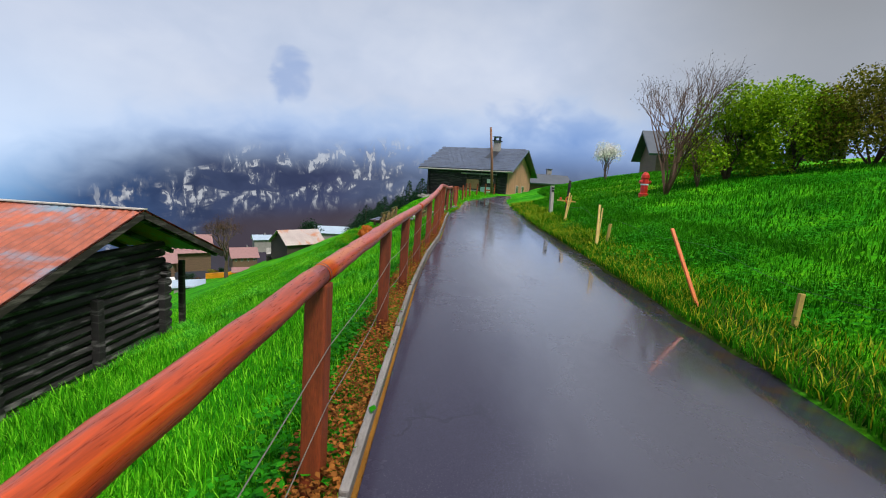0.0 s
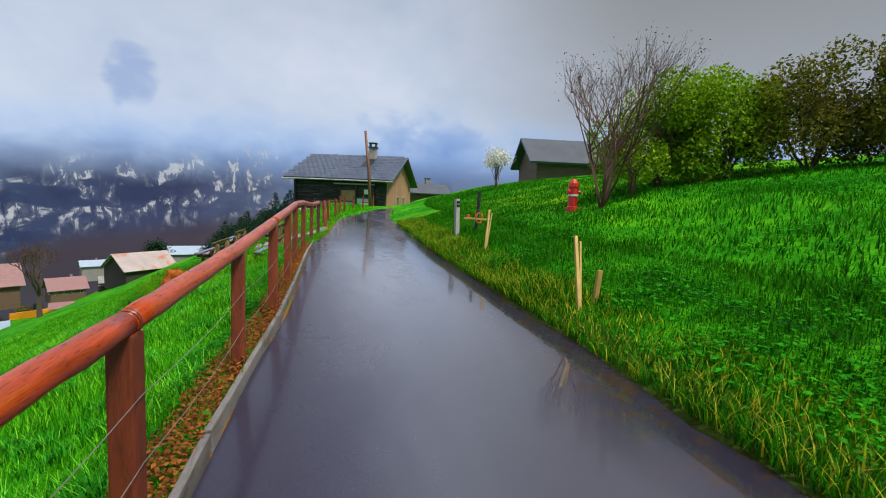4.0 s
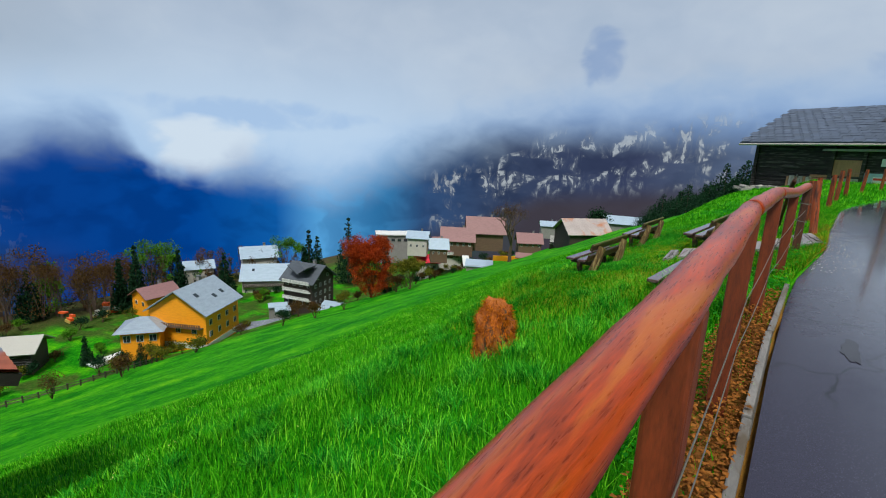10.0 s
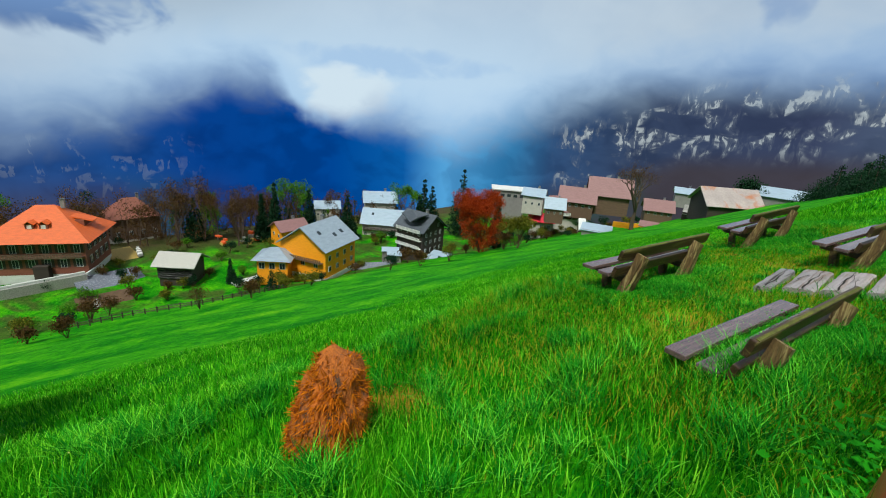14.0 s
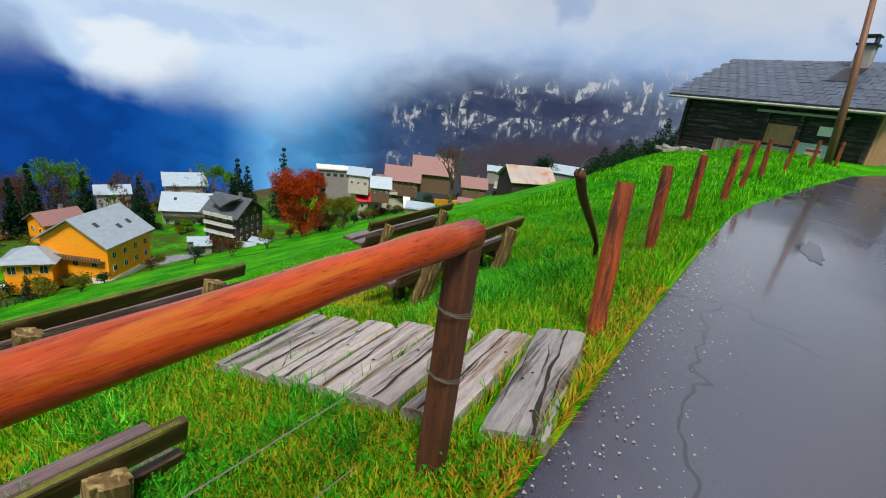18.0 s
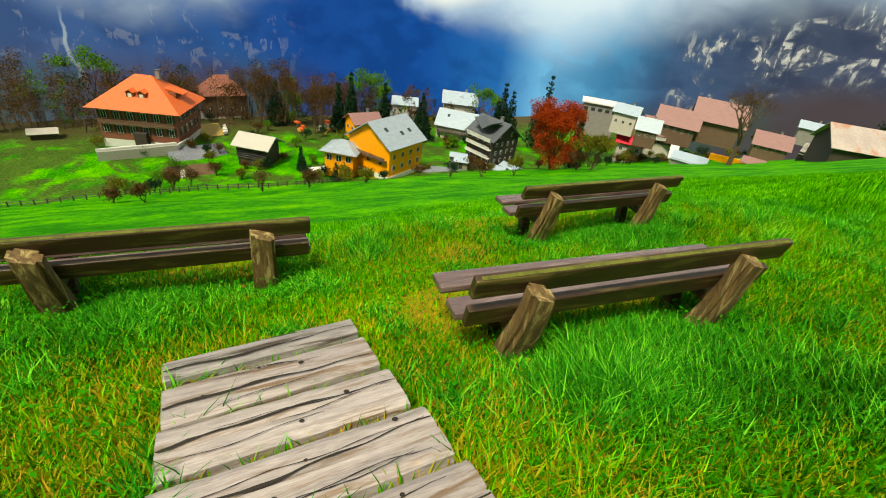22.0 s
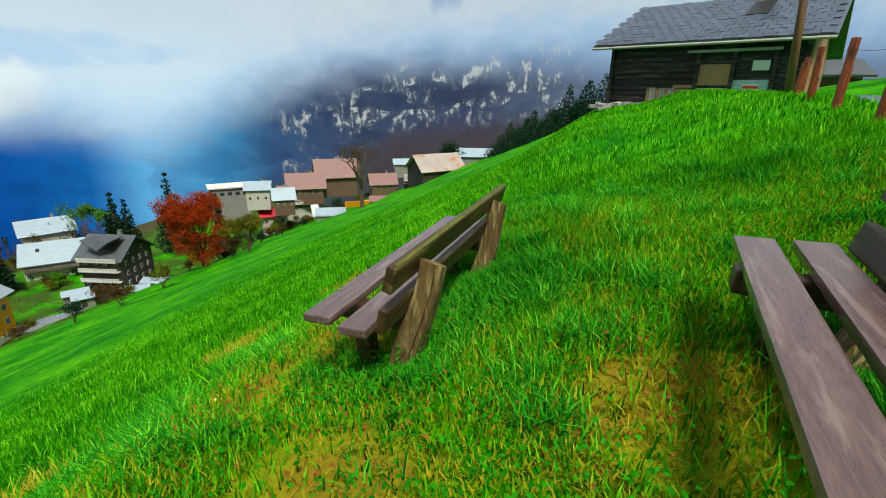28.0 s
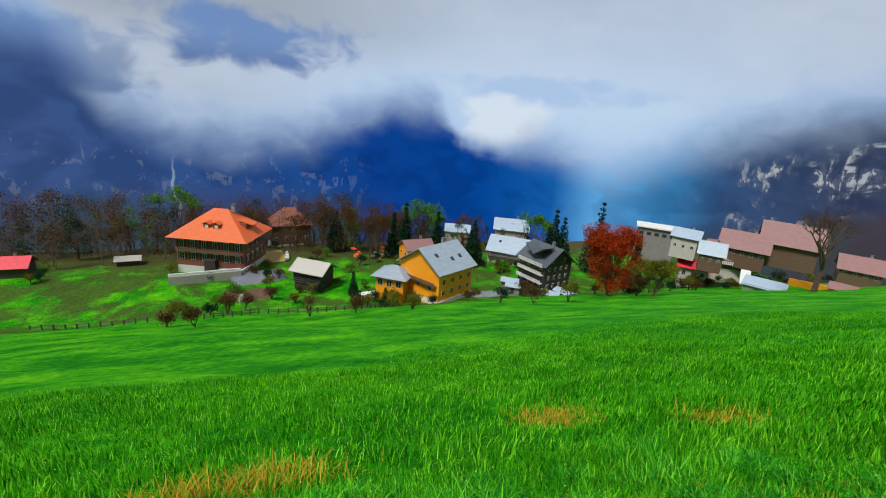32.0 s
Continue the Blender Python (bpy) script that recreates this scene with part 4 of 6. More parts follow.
def stump_skin(c):
    """A lumpy dome, broader at the foot, from a point of the unit sphere."""
    h = (c.z + 1) / 2
    r = 0.235 * (1 - 0.10 * h ** 2) * (1 + 0.34 * noise.noise(c * 1.7 + Vector((3, 1, 0))) + 0.16 * noise.noise(c * 5))
    r *= (1 - abs(c.z) ** 3.2) ** 0.31 / max(0.05, math.hypot(c.x, c.y)) if abs(c.z) < 0.999 else 0.0
    return Vector((c.x * r * 1.1, c.y * r, -0.2 + 0.94 * h + 0.10 * noise.noise(c * 2.6)))


bm = bmesh.new()
bmesh.ops.create_icosphere(bm, subdivisions=4, radius=1.0)
for v in bm.verts:
    v.co = stump_skin(v.co.copy())
part("stump_wood", bm, STUMPWOOD, stump, smooth=True)
v, f = [], []
rng = random.Random(21)
for k in range(6500):
    c = Vector((rng.gauss(0, 1), rng.gauss(0, 1), rng.gauss(0.1, 0.9))).normalized()
    if noise.noise(c * 3.1) < -0.22 * rng.random():
        continue
    p = stump_skin(c) * 0.99
    d = (Vector((c.x, c.y, 0.25 * c.z)) * 0.8 + Vector((rng.uniform(-0.6, 0.6), rng.uniform(-0.6, 0.6), rng.uniform(-1.0, 0.35)))).normalized() * rng.uniform(0.03, 0.085)
    s = c.cross(Vector((rng.uniform(-1, 1), rng.uniform(-1, 1), 1))).normalized() * 0.006
    n = len(v)
    v += [p - s, p + s, p + d]
    f.append((n, n + 1, n + 2))
soup("dry_moss", np.array([tuple(q) for q in v]), np.array(f), FUR, stump)
tagged(stump, "rotten orange-brown tree stump covered with dry moss", "stump")

# ---- far barn at the bend ----


def gable_roof(L, W, rise, over_end, over_side, thick, m, mat, parent, label="", name="roof"):
    """Two slabs; ridge along x. Eaves stand at z = 0 of m, at the wall's line."""
    for s in (-1, 1):
        ang = math.degrees(math.atan2(rise, W / 2))
        run = math.hypot(rise, W / 2) + over_side
        c = Vector((0, s * (run / 2 * math.cos(radians(ang))), rise - run / 2 * math.sin(radians(ang)) + thick / 2))
        part(name, box(L + 2 * over_end, run, thick, m @ pose(*c, -s * ang, 0, 0)), mat, parent, label)


def gable_wall(L, W, h, rise, m, mat, parent, name="wall", thick=0.25, bottom=-1.0):
    """Four walls with thickness, the end ones pointed."""
    for s in (-1, 1):
        part(name, box(L, thick, h - bottom, m @ pose(0, s * (W / 2 - thick / 2), (h + bottom) / 2)), mat, parent)
        bm = bmesh.new()
        prof = [(-W / 2 + thick, bottom), (W / 2 - thick, bottom), (W / 2 - thick, h), (0, h + rise * (1 - 2 * thick / W)), (-W / 2 + thick, h)]
        x0, x1 = s * (L / 2 - thick), s * L / 2 - s * 0.003
        a = [bm.verts.new((x0, y, z)) for y, z in prof]
        b = [bm.verts.new((x1, y, z)) for y, z in prof]
        bm.faces.new(a)
        bm.faces.new(b[::-1])
        for k in range(5):
            bm.faces.new((a[k], b[k], b[(k + 1) % 5], a[(k + 1) % 5]))
        bmesh.ops.recalc_face_normals(bm, faces=bm.faces)
        bm.transform(m)
        part(name, bm, mat, parent)


def window(parent, m, w, h, framemat, label="", shutters=None):
    """A window set on a wall, looking along -y of m."""
    fr = part("window", box(w + 0.16, 0.10, h + 0.16, m @ pose(0, -0.03, 0)), framemat, parent, label)
    part("pane", box(w, 0.03, h, m @ pose(0, -0.09, 0)), GLASS, fr)
    part("glazing_bar", box(0.06, 0.04, h, m @ pose(0, -0.10, 0)), framemat, fr)
    if shutters:
        for s in (-1, 1):
            part("shutter", box(w * 0.5, 0.05, h, m @ pose(s * (w * 0.5 + w * 0.25 + 0.1), -0.05, 0)), shutters, fr)
    return fr


def far_barn():
    W_, L_ = 12.4, 9.1
    cz = 0.2
    m0 = pose(4.2, 56.4, cz, 0, 0, -21.3)
    ob = empty("hay_barn", m0)
    h = 3.72
    RS = 2.47
    gable_wall(L_, W_, h, RS, Matrix(), BARNWOOD, ob, bottom=-1.5)
    gable_roof(L_, W_, RS, 0.8, 0.98, 0.16, Matrix.Translation((0, 0, h)), SHINGLE, ob, "grey shingled roof slab")
    roofs = [c for c in ob.children if c.name.startswith("roof")]
    # courses of shingles on the slope that faces the lane
    ang = math.degrees(math.atan2(RS, W_ / 2))
    run = math.hypot(RS, W_ / 2) + 0.98
    me = box(0.30, 0.34, 0.025, pose(0, 0, 0, 3, 0, 0))
    tile = bpy.data.meshes.new("shingle")
    me.to_mesh(tile)
    me.free()
    tile.materials.append(SHINGLE)
    rng = random.Random(2)
    rows, cols = 14, 20
    for r in range(rows):
        for c in range(cols):
            d = 0.25 + (run - 0.4) * r / (rows - 1)
            x = -L_ / 2 - 0.7 + (L_ + 1.4) * (c + 0.5 * (r % 2)) / cols
            y = -d * math.cos(radians(ang))
            z = h + RS - d * math.sin(radians(ang)) + 0.21
            t = new("shingle", tile)
            t.parent = roofs[0] if roofs[0].name == "roof" else roofs[0]
            t.matrix_basis = pose(x, y, z + rng.uniform(0, 0.02), ang + rng.uniform(-2, 3), rng.uniform(-2, 2), 0) @ Matrix.Diagonal((1.6, 1.4, 1, 1))
    y0 = -W_ / 2
    # boards of the front wall, each a plank
    for k in range(14):
        part("board", box(4.6, 0.05, 0.22, pose(-2.3, y0 - 0.03, -0.4 + k * 0.29, rng.uniform(-1, 1), 0, 0), 0.01), BARNWOOD, ob)
    for k, x in enumerate((-4.45, 0.0, 1.6, 3.3, 4.45)):
        part("wall_post", box(0.2, 0.2, 4.4, pose(x, y0 - 0.1, 1.5), 0.02), BARNWOOD, ob)
    for k in range(9):
        part("door_board", box(0.14, 0.04, 1.5, pose(-2.3 + k * 0.16, y0 - 0.09, 0.55 + rng.uniform(-0.05, 0.05)), 0.006), PALE if k % 3 else BROWNWOOD, ob, "pale worn upright door board")
    for k in range(7):
        part("hung_board", box(1.0, 0.04, 0.16, pose(-0.55, y0 - 0.09, 0.2 + k * 0.2), 0.008), BROWNWOOD, ob)
    part("lintel", box(4.0, 0.25, 0.13, pose(1.5, y0 - 0.4, 3.05), 0.01), PALE, ob)
    part("bay_panel", box(1.45, 0.06, 1.0, pose(0.8, y0 - 0.06, 1.95)), BROWNWOOD, ob)
    part("bay_panel", box(1.45, 0.06, 0.75, pose(0.8, y0 - 0.06, 0.95)), PALE, ob, "pale lower panel")
    sign = part("notice_board", box(1.5, 0.06, 1.1, pose(2.45, y0 - 0.08, 1.15)), BLUEBOARD, ob, "pale blue board with a white and red notice")
    part("notice", box(0.7, 0.02, 0.6, pose(2.5, y0 - 0.125, 1.2)), SIGNWHITE, sign)
    for z in (1.36, 1.06):
        part("notice_bar", box(0.66, 0.012, 0.13, pose(2.5, y0 - 0.142, z)), SIGNRED, sign)
    part("small_sign", box(0.7, 0.05, 0.45, pose(2.75, y0 - 0.12, 2.35)), SIGNWHITE, ob)
    part("gutter", tube([(-L_ / 2 - 0.8, y0 - 1.0, 3.36), (L_ / 2 + 0.8, y0 - 1.0, 3.36)], 0.07, 8), PALE, ob, "pale metal gutter")
    # brown plank gable towards the lane
    for k in range(30):
        yy = -6.0 + k * 0.41
        top = h + RS * (1 - abs(yy) / 6.2) - 0.15
        part("gable_plank", box(0.05, 0.38, top + 0.6, pose(L_ / 2 + 0.03, yy, (top - 0.6) / 2)), BROWNWOOD, ob)
    window(ob, pose(L_ / 2 + 0.06, -1.6, 1.6, 0, 0, 90), 0.8, 0.9, PALE)
    window(ob, pose(L_ / 2 + 0.06, 1.5, 1.6, 0, 0, 90), 0.8, 0.9, PALE)
    # chimney
    ch = part("chimney", box(0.75, 0.75, 2.3, pose(1.7, -0.8, h + 2.3), 0.02), STONE, ob, "grey chimney stack with a dark cowl")
    part("chimney_cap", box(0.95, 0.95, 0.1, pose(1.7, -0.8, h + 3.47)), DARKMETAL, ch)
    for sx_ in (-1, 1):
        part("cowl_leg", box(0.08, 0.7, 0.4, pose(1.7 + sx_ * 0.3, -0.8, h + 3.7)), DARKMETAL, ch)
    part("cowl", box(0.85, 0.85, 0.08, pose(1.7, -0.8, h + 3.92)), DARKMETAL, ch)
    part("chimney_flashing", box(1.0, 2.6, 0.03, pose(1.7, -2.5, h + 1.73, ang, 0, 0)), DARKMETAL, ob, "dark wet streak of metal flashing")
    tagged(ob, "old dark timber hay barn with grey shingle roof", "barn")


far_barn()
rng = random.Random(33)
woodpile = empty("stone_pile", pose(-1.9, 51.0, landz(-1.9, 51.0)))
for k in range(26):
    bm = box(rng.uniform(0.3, 0.8), rng.uniform(0.2, 0.5), rng.uniform(0.1, 0.25), pose(rng.uniform(-1.2, 4), rng.uniform(-0.5, 0.5), rng.uniform(0, 0.25), rng.uniform(-10, 10), rng.uniform(-10, 10), rng.uniform(0, 90)), 0.03)
    part("stone", bm, STONE if k % 3 else PALE, woodpile)
tagged(woodpile, "low pile of rubble stones and boards at the barn's foot", "stone pile")

pole = empty("utility_pole", pose(4.15, 43.9, landz(4.15, 43.9)))
part("pole_shaft", tube([(0.05, 0, -0.5), (-0.2, 0, 3.0), (-0.55, 0, 6.15)], [0.15, 0.13, 0.10], 10), POLEWOOD, pole, smooth=True)
tagged(pole, "tall brown wooden utility pole beside the barn", "pole")

# ---- log shed below the lane ----
zb = -3.95
shed = empty("log_shed", pose(-6.6, 9.5, -3.0) @ Matrix.Scale(0.8, 4))
top = 0.55 - zb
rng = random.Random(12)
for k in range(15):
    z = 0.12 + k * 0.235
    half = 3.5 if z < top - 1.75 else max(0.4, (top - z - 0.15) * 2.35)
    a, b = max(-3.6, -half), min(1.75, half)
    part("wall_log", log((-0.12, a, z), (-0.12, b, z), 0.125, 0.12, 8, 0.04, 300 + k, 6), LOGWALL, shed)
    if z < top - 1.7:
        part("wall_log", log((-6.0, 1.62, z + 0.1), (0.16, 1.62, z + 0.1), 0.12, 0.12, 8, 0.04, 330 + k, 5), LOGWALL, shed)
        part("wall_log", log((-6.0, -3.5, z + 0.1), (0.16, -3.5, z + 0.1), 0.12, 0.12, 8, 0.04, 360 + k, 5), LOGWALL, shed)
part("back_wall", box(0.2, 5.2, top - 1.6, pose(-6.0, -0.95, (top - 1.6) / 2)), LOGWALL, shed)
part("plank_infill", box(0.12, 5.0, 1.9, pose(-0.3, -0.9, top - 2.3)), BARNWOOD, shed)
part("stone_footing", box(6.3, 5.5, 0.7, pose(-3.0, -0.95, -0.28), 0.04), STONE, shed, "pale rubble footing")
for y in (-1.0, 1.5):
    part("upright", box(0.2, 0.2, 2.6, pose(0.06, y, 1.15), 0.02), LOGWALL, shed)
part("porch_post", box(0.16, 0.16, 3.0, pose(-0.4, 3.2, 1.2), 0.02), BARNWOOD, shed)
for s in (-1, 1):
    ang = math.atan2(1.55, 4.0)
    bm = bmesh.new()
    n, run = 74, 4.35
    prev = None
    for i in range(n + 1):
        x = 0.55 - 7.2 * i / n
        w = 0.018 * math.cos(i * math.pi)
        row = [bm.verts.new((x, s * d * math.cos(ang), top - d * math.sin(ang) + w + o)) for d, o in ((0.0, 0.03), (run, 0.03), (run, -0.01), (0.0, -0.01))]
        if prev:
            for k in range(4):
                bm.faces.new((prev[k], row[k], row[(k + 1) % 4], prev[(k + 1) % 4]))
        prev = row
    bmesh.ops.recalc_face_normals(bm, faces=bm.faces)
    part("roof_sheet", bm, RUSTROOF, shed, "corrugated iron roof, rusty red fading to blue-grey")
    part("verge_board", box(0.05, 4.35, 0.16, pose(0.52, s * 2.17 * math.cos(ang), top - 2.17 * math.sin(ang) - 0.1, -s * math.degrees(ang), 0, 0)), BARNWOOD, shed)
    for k in range(5):
        part("rafter", box(0.12, 4.3, 0.14, pose(0.3 - k * 1.5, s * 2.15 * math.cos(ang), top - 2.15 * math.sin(ang) - 0.12, -s * math.degrees(ang), 0, 0)), LOGWALL, shed)
part("ridge_cap", box(7.2, 0.24, 0.03, pose(-3.05, 0, top + 0.045)), PALE, shed, "pale metal ridge cap")
tagged(shed, "black old log shed with rusty corrugated iron roof", "shed")

# ---- plants ----


def leaves(n, spots, size, rng, flat=0.0):
    """Many small four-cornered leaves scattered round spots (centre, radius)."""
    c = np.array([s[0] for s in spots], float)
    r = np.array([s[1] for s in spots], float)
    k = rng.choice(len(spots), n, p=r ** 1.2 / (r ** 1.2).sum())
    d = rng.normal(size=(n, 3))
    d /= np.linalg.norm(d, axis=1)[:, None]
    p = c[k] + d * (r[k] * rng.uniform(0.25, 1.0, n) ** 0.6)[:, None]
    a = rng.normal(size=(n, 3))
    a[:, 2] *= 1 - flat
    a /= np.linalg.norm(a, axis=1)[:, None]
    b = np.cross(a, rng.normal(size=(n, 3)))
    b /= np.linalg.norm(b, axis=1)[:, None]
    s = size * rng.uniform(0.6, 1.35, n)[:, None]
    v = np.stack([p - a * s, p + b * s * 0.55, p + a * s, p - b * s * 0.55], 1).reshape(-1, 3)
    return v, np.arange(4 * n).reshape(-1, 4)


def twigs(base, h, spread_, rng, n=6, depth=3, r0=0.12, up=0.7):
    """Segments of a branching skeleton: (from, to, r, r)."""
    segs, tips = [], []

    def grow(p, d, L, r, lev):
        q = p + d * L * 0.5 + Vector((rng.uniform(-1, 1), rng.uniform(-1, 1), rng.uniform(-0.3, 0.6))) * L * 0.08
        e = q + (d + Vector((rng.uniform(-1, 1), rng.uniform(-1, 1), rng.uniform(-0.2, 0.5))) * 0.25).normalized() * L * 0.5
        segs.append(((p, q, e), (r, r * 0.8, r * 0.6)))
        if lev == 0:
            tips.append(e)
            return
        for _ in range(rng.randint(2, 3 if lev > 1 else 4)):
            nd = (d * up + Vector((rng.uniform(-1, 1), rng.uniform(-1, 1), rng.uniform(-0.15, 0.8))) * spread_).normalized()
            grow(q.lerp(e, rng.uniform(0.2, 1)), nd, L * rng.uniform(0.55, 0.78), r * 0.55, lev - 1)

    for _ in range(n):
        d = Vector((rng.uniform(-1, 1) * spread_ * 0.7, rng.uniform(-1, 1) * spread_ * 0.7, 1)).normalized()
        grow(Vector(base), d, h * 0.42, r0, depth)
    return segs, tips


def tree(name, x, y, h, label, crown=None, bark=BARK, stems=1, spread_=0.6, depth=3, nleaf=900, leaf=0.22, r0=0.2, seed=0, clump=0.9, z=None, sides=5, category="tree", group="", skirt=0):
    rng = random.Random(seed)
    z0 = landz(x, y) if z is None else z
    ob = empty(name, pose(x, y, z0))
    segs, tips = [], []
    if stems == 1:
        trunk = [Vector((0, 0, -0.4)), Vector((rng.uniform(-0.1, 0.1), rng.uniform(-0.1, 0.1), h * 0.16)), Vector((rng.uniform(-0.2, 0.2), rng.uniform(-0.2, 0.2), h * 0.30))]
        segs.append((trunk, (r0 * 1.25, r0, r0 * 0.85)))
        s, tips = twigs(trunk[2], h * 0.85, spread_, rng, 4, depth, r0 * 0.6)
        segs += s
    else:
        s, tips = twigs((0, 0, -0.1), h * 1.05, spread_, rng, stems, depth, r0)
        segs += s
    bm = bmesh.new()
    for pts, rr in segs:
        tube(pts, list(rr), sides if rr[0] > 0.05 else 3, bm)
    part("trunk", bm, bark, ob)
    if crown:
        low = []
        for _ in range(skirt):
            d = Vector((rng.gauss(0, 1), rng.gauss(0, 1), rng.gauss(0, 1))).normalized() * rng.uniform(0.45, 1.0)
            low.append(((d.x * h * 0.38, d.y * h * 0.38, h * (0.50 + 0.44 * d.z)), clump * rng.uniform(0.6, 1.1)))
        v, f = leaves(nleaf, low + [(tuple(t), clump * rng.uniform(0.6, 1.2)) for t in tips], leaf, np.random.default_rng(seed))
        soup("crown", v, f, crown, ob)
    return tagged(ob, label, category, group)


def conifer(x, y, h, r, mat, label, seed=0, z=None):
    z0 = landz(x, y) if z is None else z
    ob = empty("conifer", pose(x, y, z0))
    part("trunk", tube([(0, 0, -0.5), (0, 0, h * 0.5), (0, 0, h * 0.97)], [h * 0.022, h * 0.014, 0.02], 6), BARK, ob)
    g = np.random.default_rng(seed)
    spots = []
    for k in range(13):
        u = (k + 0.5) / 13
        n = max(2, int(7 * (1 - u)) + 1)
        a0 = g.uniform(0, 6)
        for j in range(n):
            a = a0 + 6.283 * j / n
            rr = r * (1 - u) * g.uniform(0.5, 0.85)
            spots.append(((math.cos(a) * rr, math.sin(a) * rr, h * (0.1 + 0.88 * u) - rr * 0.25), r * 0.34 * (1 - u) + 0.3 + h * 0.012))
    v, f = leaves(3000, spots, min(0.4, h * 0.022), g)
    soup("crown", v, f, mat, ob)
    return tagged(ob, label, "tree")


DARKNEEDLE = leafy("dark_needles", (0.006, 0.022, 0.012), (0.02, 0.06, 0.025), 0.7)
FRESHLEAF = leafy("fresh_green_leaves", (0.03, 0.12, 0.005), (0.11, 0.26, 0.015))
HEDGELEAF = leafy("hedge_leaves", (0.03, 0.13, 0.003), (0.34, 0.52, 0.014))
DARKHEDGE = leafy("dark_hedge_leaves", (0.02, 0.045, 0.004), (0.22, 0.20, 0.02))
COPPER = leafy("copper_red_leaves", (0.16, 0.010, 0.002), (0.50, 0.07, 0.010))
BROWNTWIG = leafy("brown_budding_twigs", (0.04, 0.022, 0.009), (0.13, 0.07, 0.022))
BLOSSOM = leafy("white_blossom", (0.6, 0.57, 0.54), (0.85, 0.82, 0.78))
REDBARK = material("red_brown_bark", (0.085, 0.042, 0.025), 0.8, 0.4, 5.0, 0.4, 0.01)
BUD = leafy("small_buds", (0.05, 0.035, 0.025), (0.12, 0.09, 0.03))

# right bank: bare shrub, hedge, blossom tree
tree("bare_shrub", 7.35, 16.3, 4.4, "bare many-stemmed shrub with tiny buds on the bank", BUD, REDBARK, 12, 0.5, 4, 1500, 0.022, 0.042, 4, 0.3, category="shrub")
tree("bare_shrub", 8.6, 16.6, 2.2, "small bare brown shrub beside the hedge", BROWNTWIG, REDBARK, 6, 0.6, 3, 500, 0.03, 0.03, 5, 0.3, category="shrub")


def hedge(x, y, w, d, h, mat, label, seed, n=9000, leaf=0.055):
    ob = empty("hedge_bush", pose(x, y, landz(x, y)))
    rng = random.Random(seed)
    segs, tips = twigs((0, 0, -0.1), h * 0.9, 0.8, rng, 7, 2, 0.05)
    bm = bmesh.new()
    for pts, rr in segs:
        tube(pts, list(rr), 4, bm)
    part("stem", bm, REDBARK, ob)
    spots = []
    for k in range(34):
        u = rng.uniform(-1, 1)
        hh = h * rng.uniform(0.18, 0.92) * (1 - 0.35 * u * u)
        spots.append(((u * w / 2, rng.uniform(-1, 1) * d / 2, hh), h * rng.uniform(0.14, 0.26)))
    v, f = leaves(n, spots, leaf, np.random.default_rng(seed))
    soup("foliage", v, f, mat, ob)
    return tagged(ob, label, "bush", "hedge on the bank")


hedge(10.0, 17.3, 2.9, 1.9, 3.3, HEDGELEAF, "dense bright green hedge bush on the bank", 1, 16000)
hedge(12.0, 16.9, 2.9, 1.9, 3.3, HEDGELEAF, "dense green hedge bush with yellow young leaves", 2, 15000)
hedge(13.6, 15.6, 3.0, 2.0, 3.3, DARKHEDGE, "olive brown hedge bush with thin twigs", 3, 14000)
hedge(15.2, 14.0, 3.0, 2.0, 3.5, DARKHEDGE, "dark olive hedge bush on the bank", 4, 13000)
hedge(16.4, 11.6, 3.0, 2.4, 3.6, HEDGELEAF, "tall green hedge bush at the bank's top", 6, 13000)
hedge(17.6, 8.6, 3.0, 2.4, 3.8, DARKHEDGE, "dark hedge bush at the bank's top", 7, 12000)
tree("blossom_tree", 11.0, 33.1, 2.7, "small white blossoming fruit tree on the bank", BLOSSOM, BARK, 7, 0.55, 3, 3000, 0.05, 0.04, 9, 0.4)

# hydrant
hy = empty("hydrant", pose(6.87, 16.92, landz(6.87, 16.92)))
part("barrel", tube([(0, 0, -0.1), (0, 0, 0.10), (0, 0, 0.12), (0, 0, 0.62), (0, 0, 0.66)], [0.17, 0.17, 0.125, 0.125, 0.15], 14), HYDRANT, hy, smooth=False)
part("bonnet", tube([(0, 0, 0.66), (0, 0, 0.76), (0, 0, 0.84), (0, 0, 0.88)], [0.15, 0.135, 0.08, 0.03], 14), HYDRANT, hy)
for s in (-1, 1):
    part("outlet", tube([(0, 0, 0.52), (s * 0.2, -0.03, 0.52)], [0.055, 0.06], 10), HYDRANT, hy)
part("collar", tube([(0, 0, 0.40), (0, 0, 0.45)], 0.14, 14), SIGNWHITE, hy, "pale reflective band")
tagged(hy, "red painted hydrant standing on the grassy bank", "hydrant")

# marker post with number plate, old stakes
mk = empty("marker_post", pose(3.85, 17.9, landz(3.85, 17.9), 0, -2, 20))
part("post", box(0.13, 0.10, 1.25, pose(0, 0, 0.45), 0.012), PALE, mk)
for k, z in enumerate((0.98, 0.88)):
    part("plate", box(0.10, 0.012, 0.07, pose(0, -0.058, z)), DARKMETAL, mk, "small dark plate")
tagged(mk, "pale square marker post with small dark plates", "marker post")
sp = empty("old_post", pose(4.42, 17.9, landz(4.42, 17.9), 3, 2, 0))
part("post", log((0, 0, -0.3), (0, 0, 1.15), 0.055, 0.05, 8, 0.06, 5), BARNWOOD, sp)
part("wire_coil", tube([(0.10 * math.cos(a), -0.07 - 0.01 * a, 0.42 + 0.14 * math.sin(a)) for a in np.linspace(0, 18, 50)], 0.007, 4), ORANGESTAKE, sp, "coil of orange wire hanging on the post")
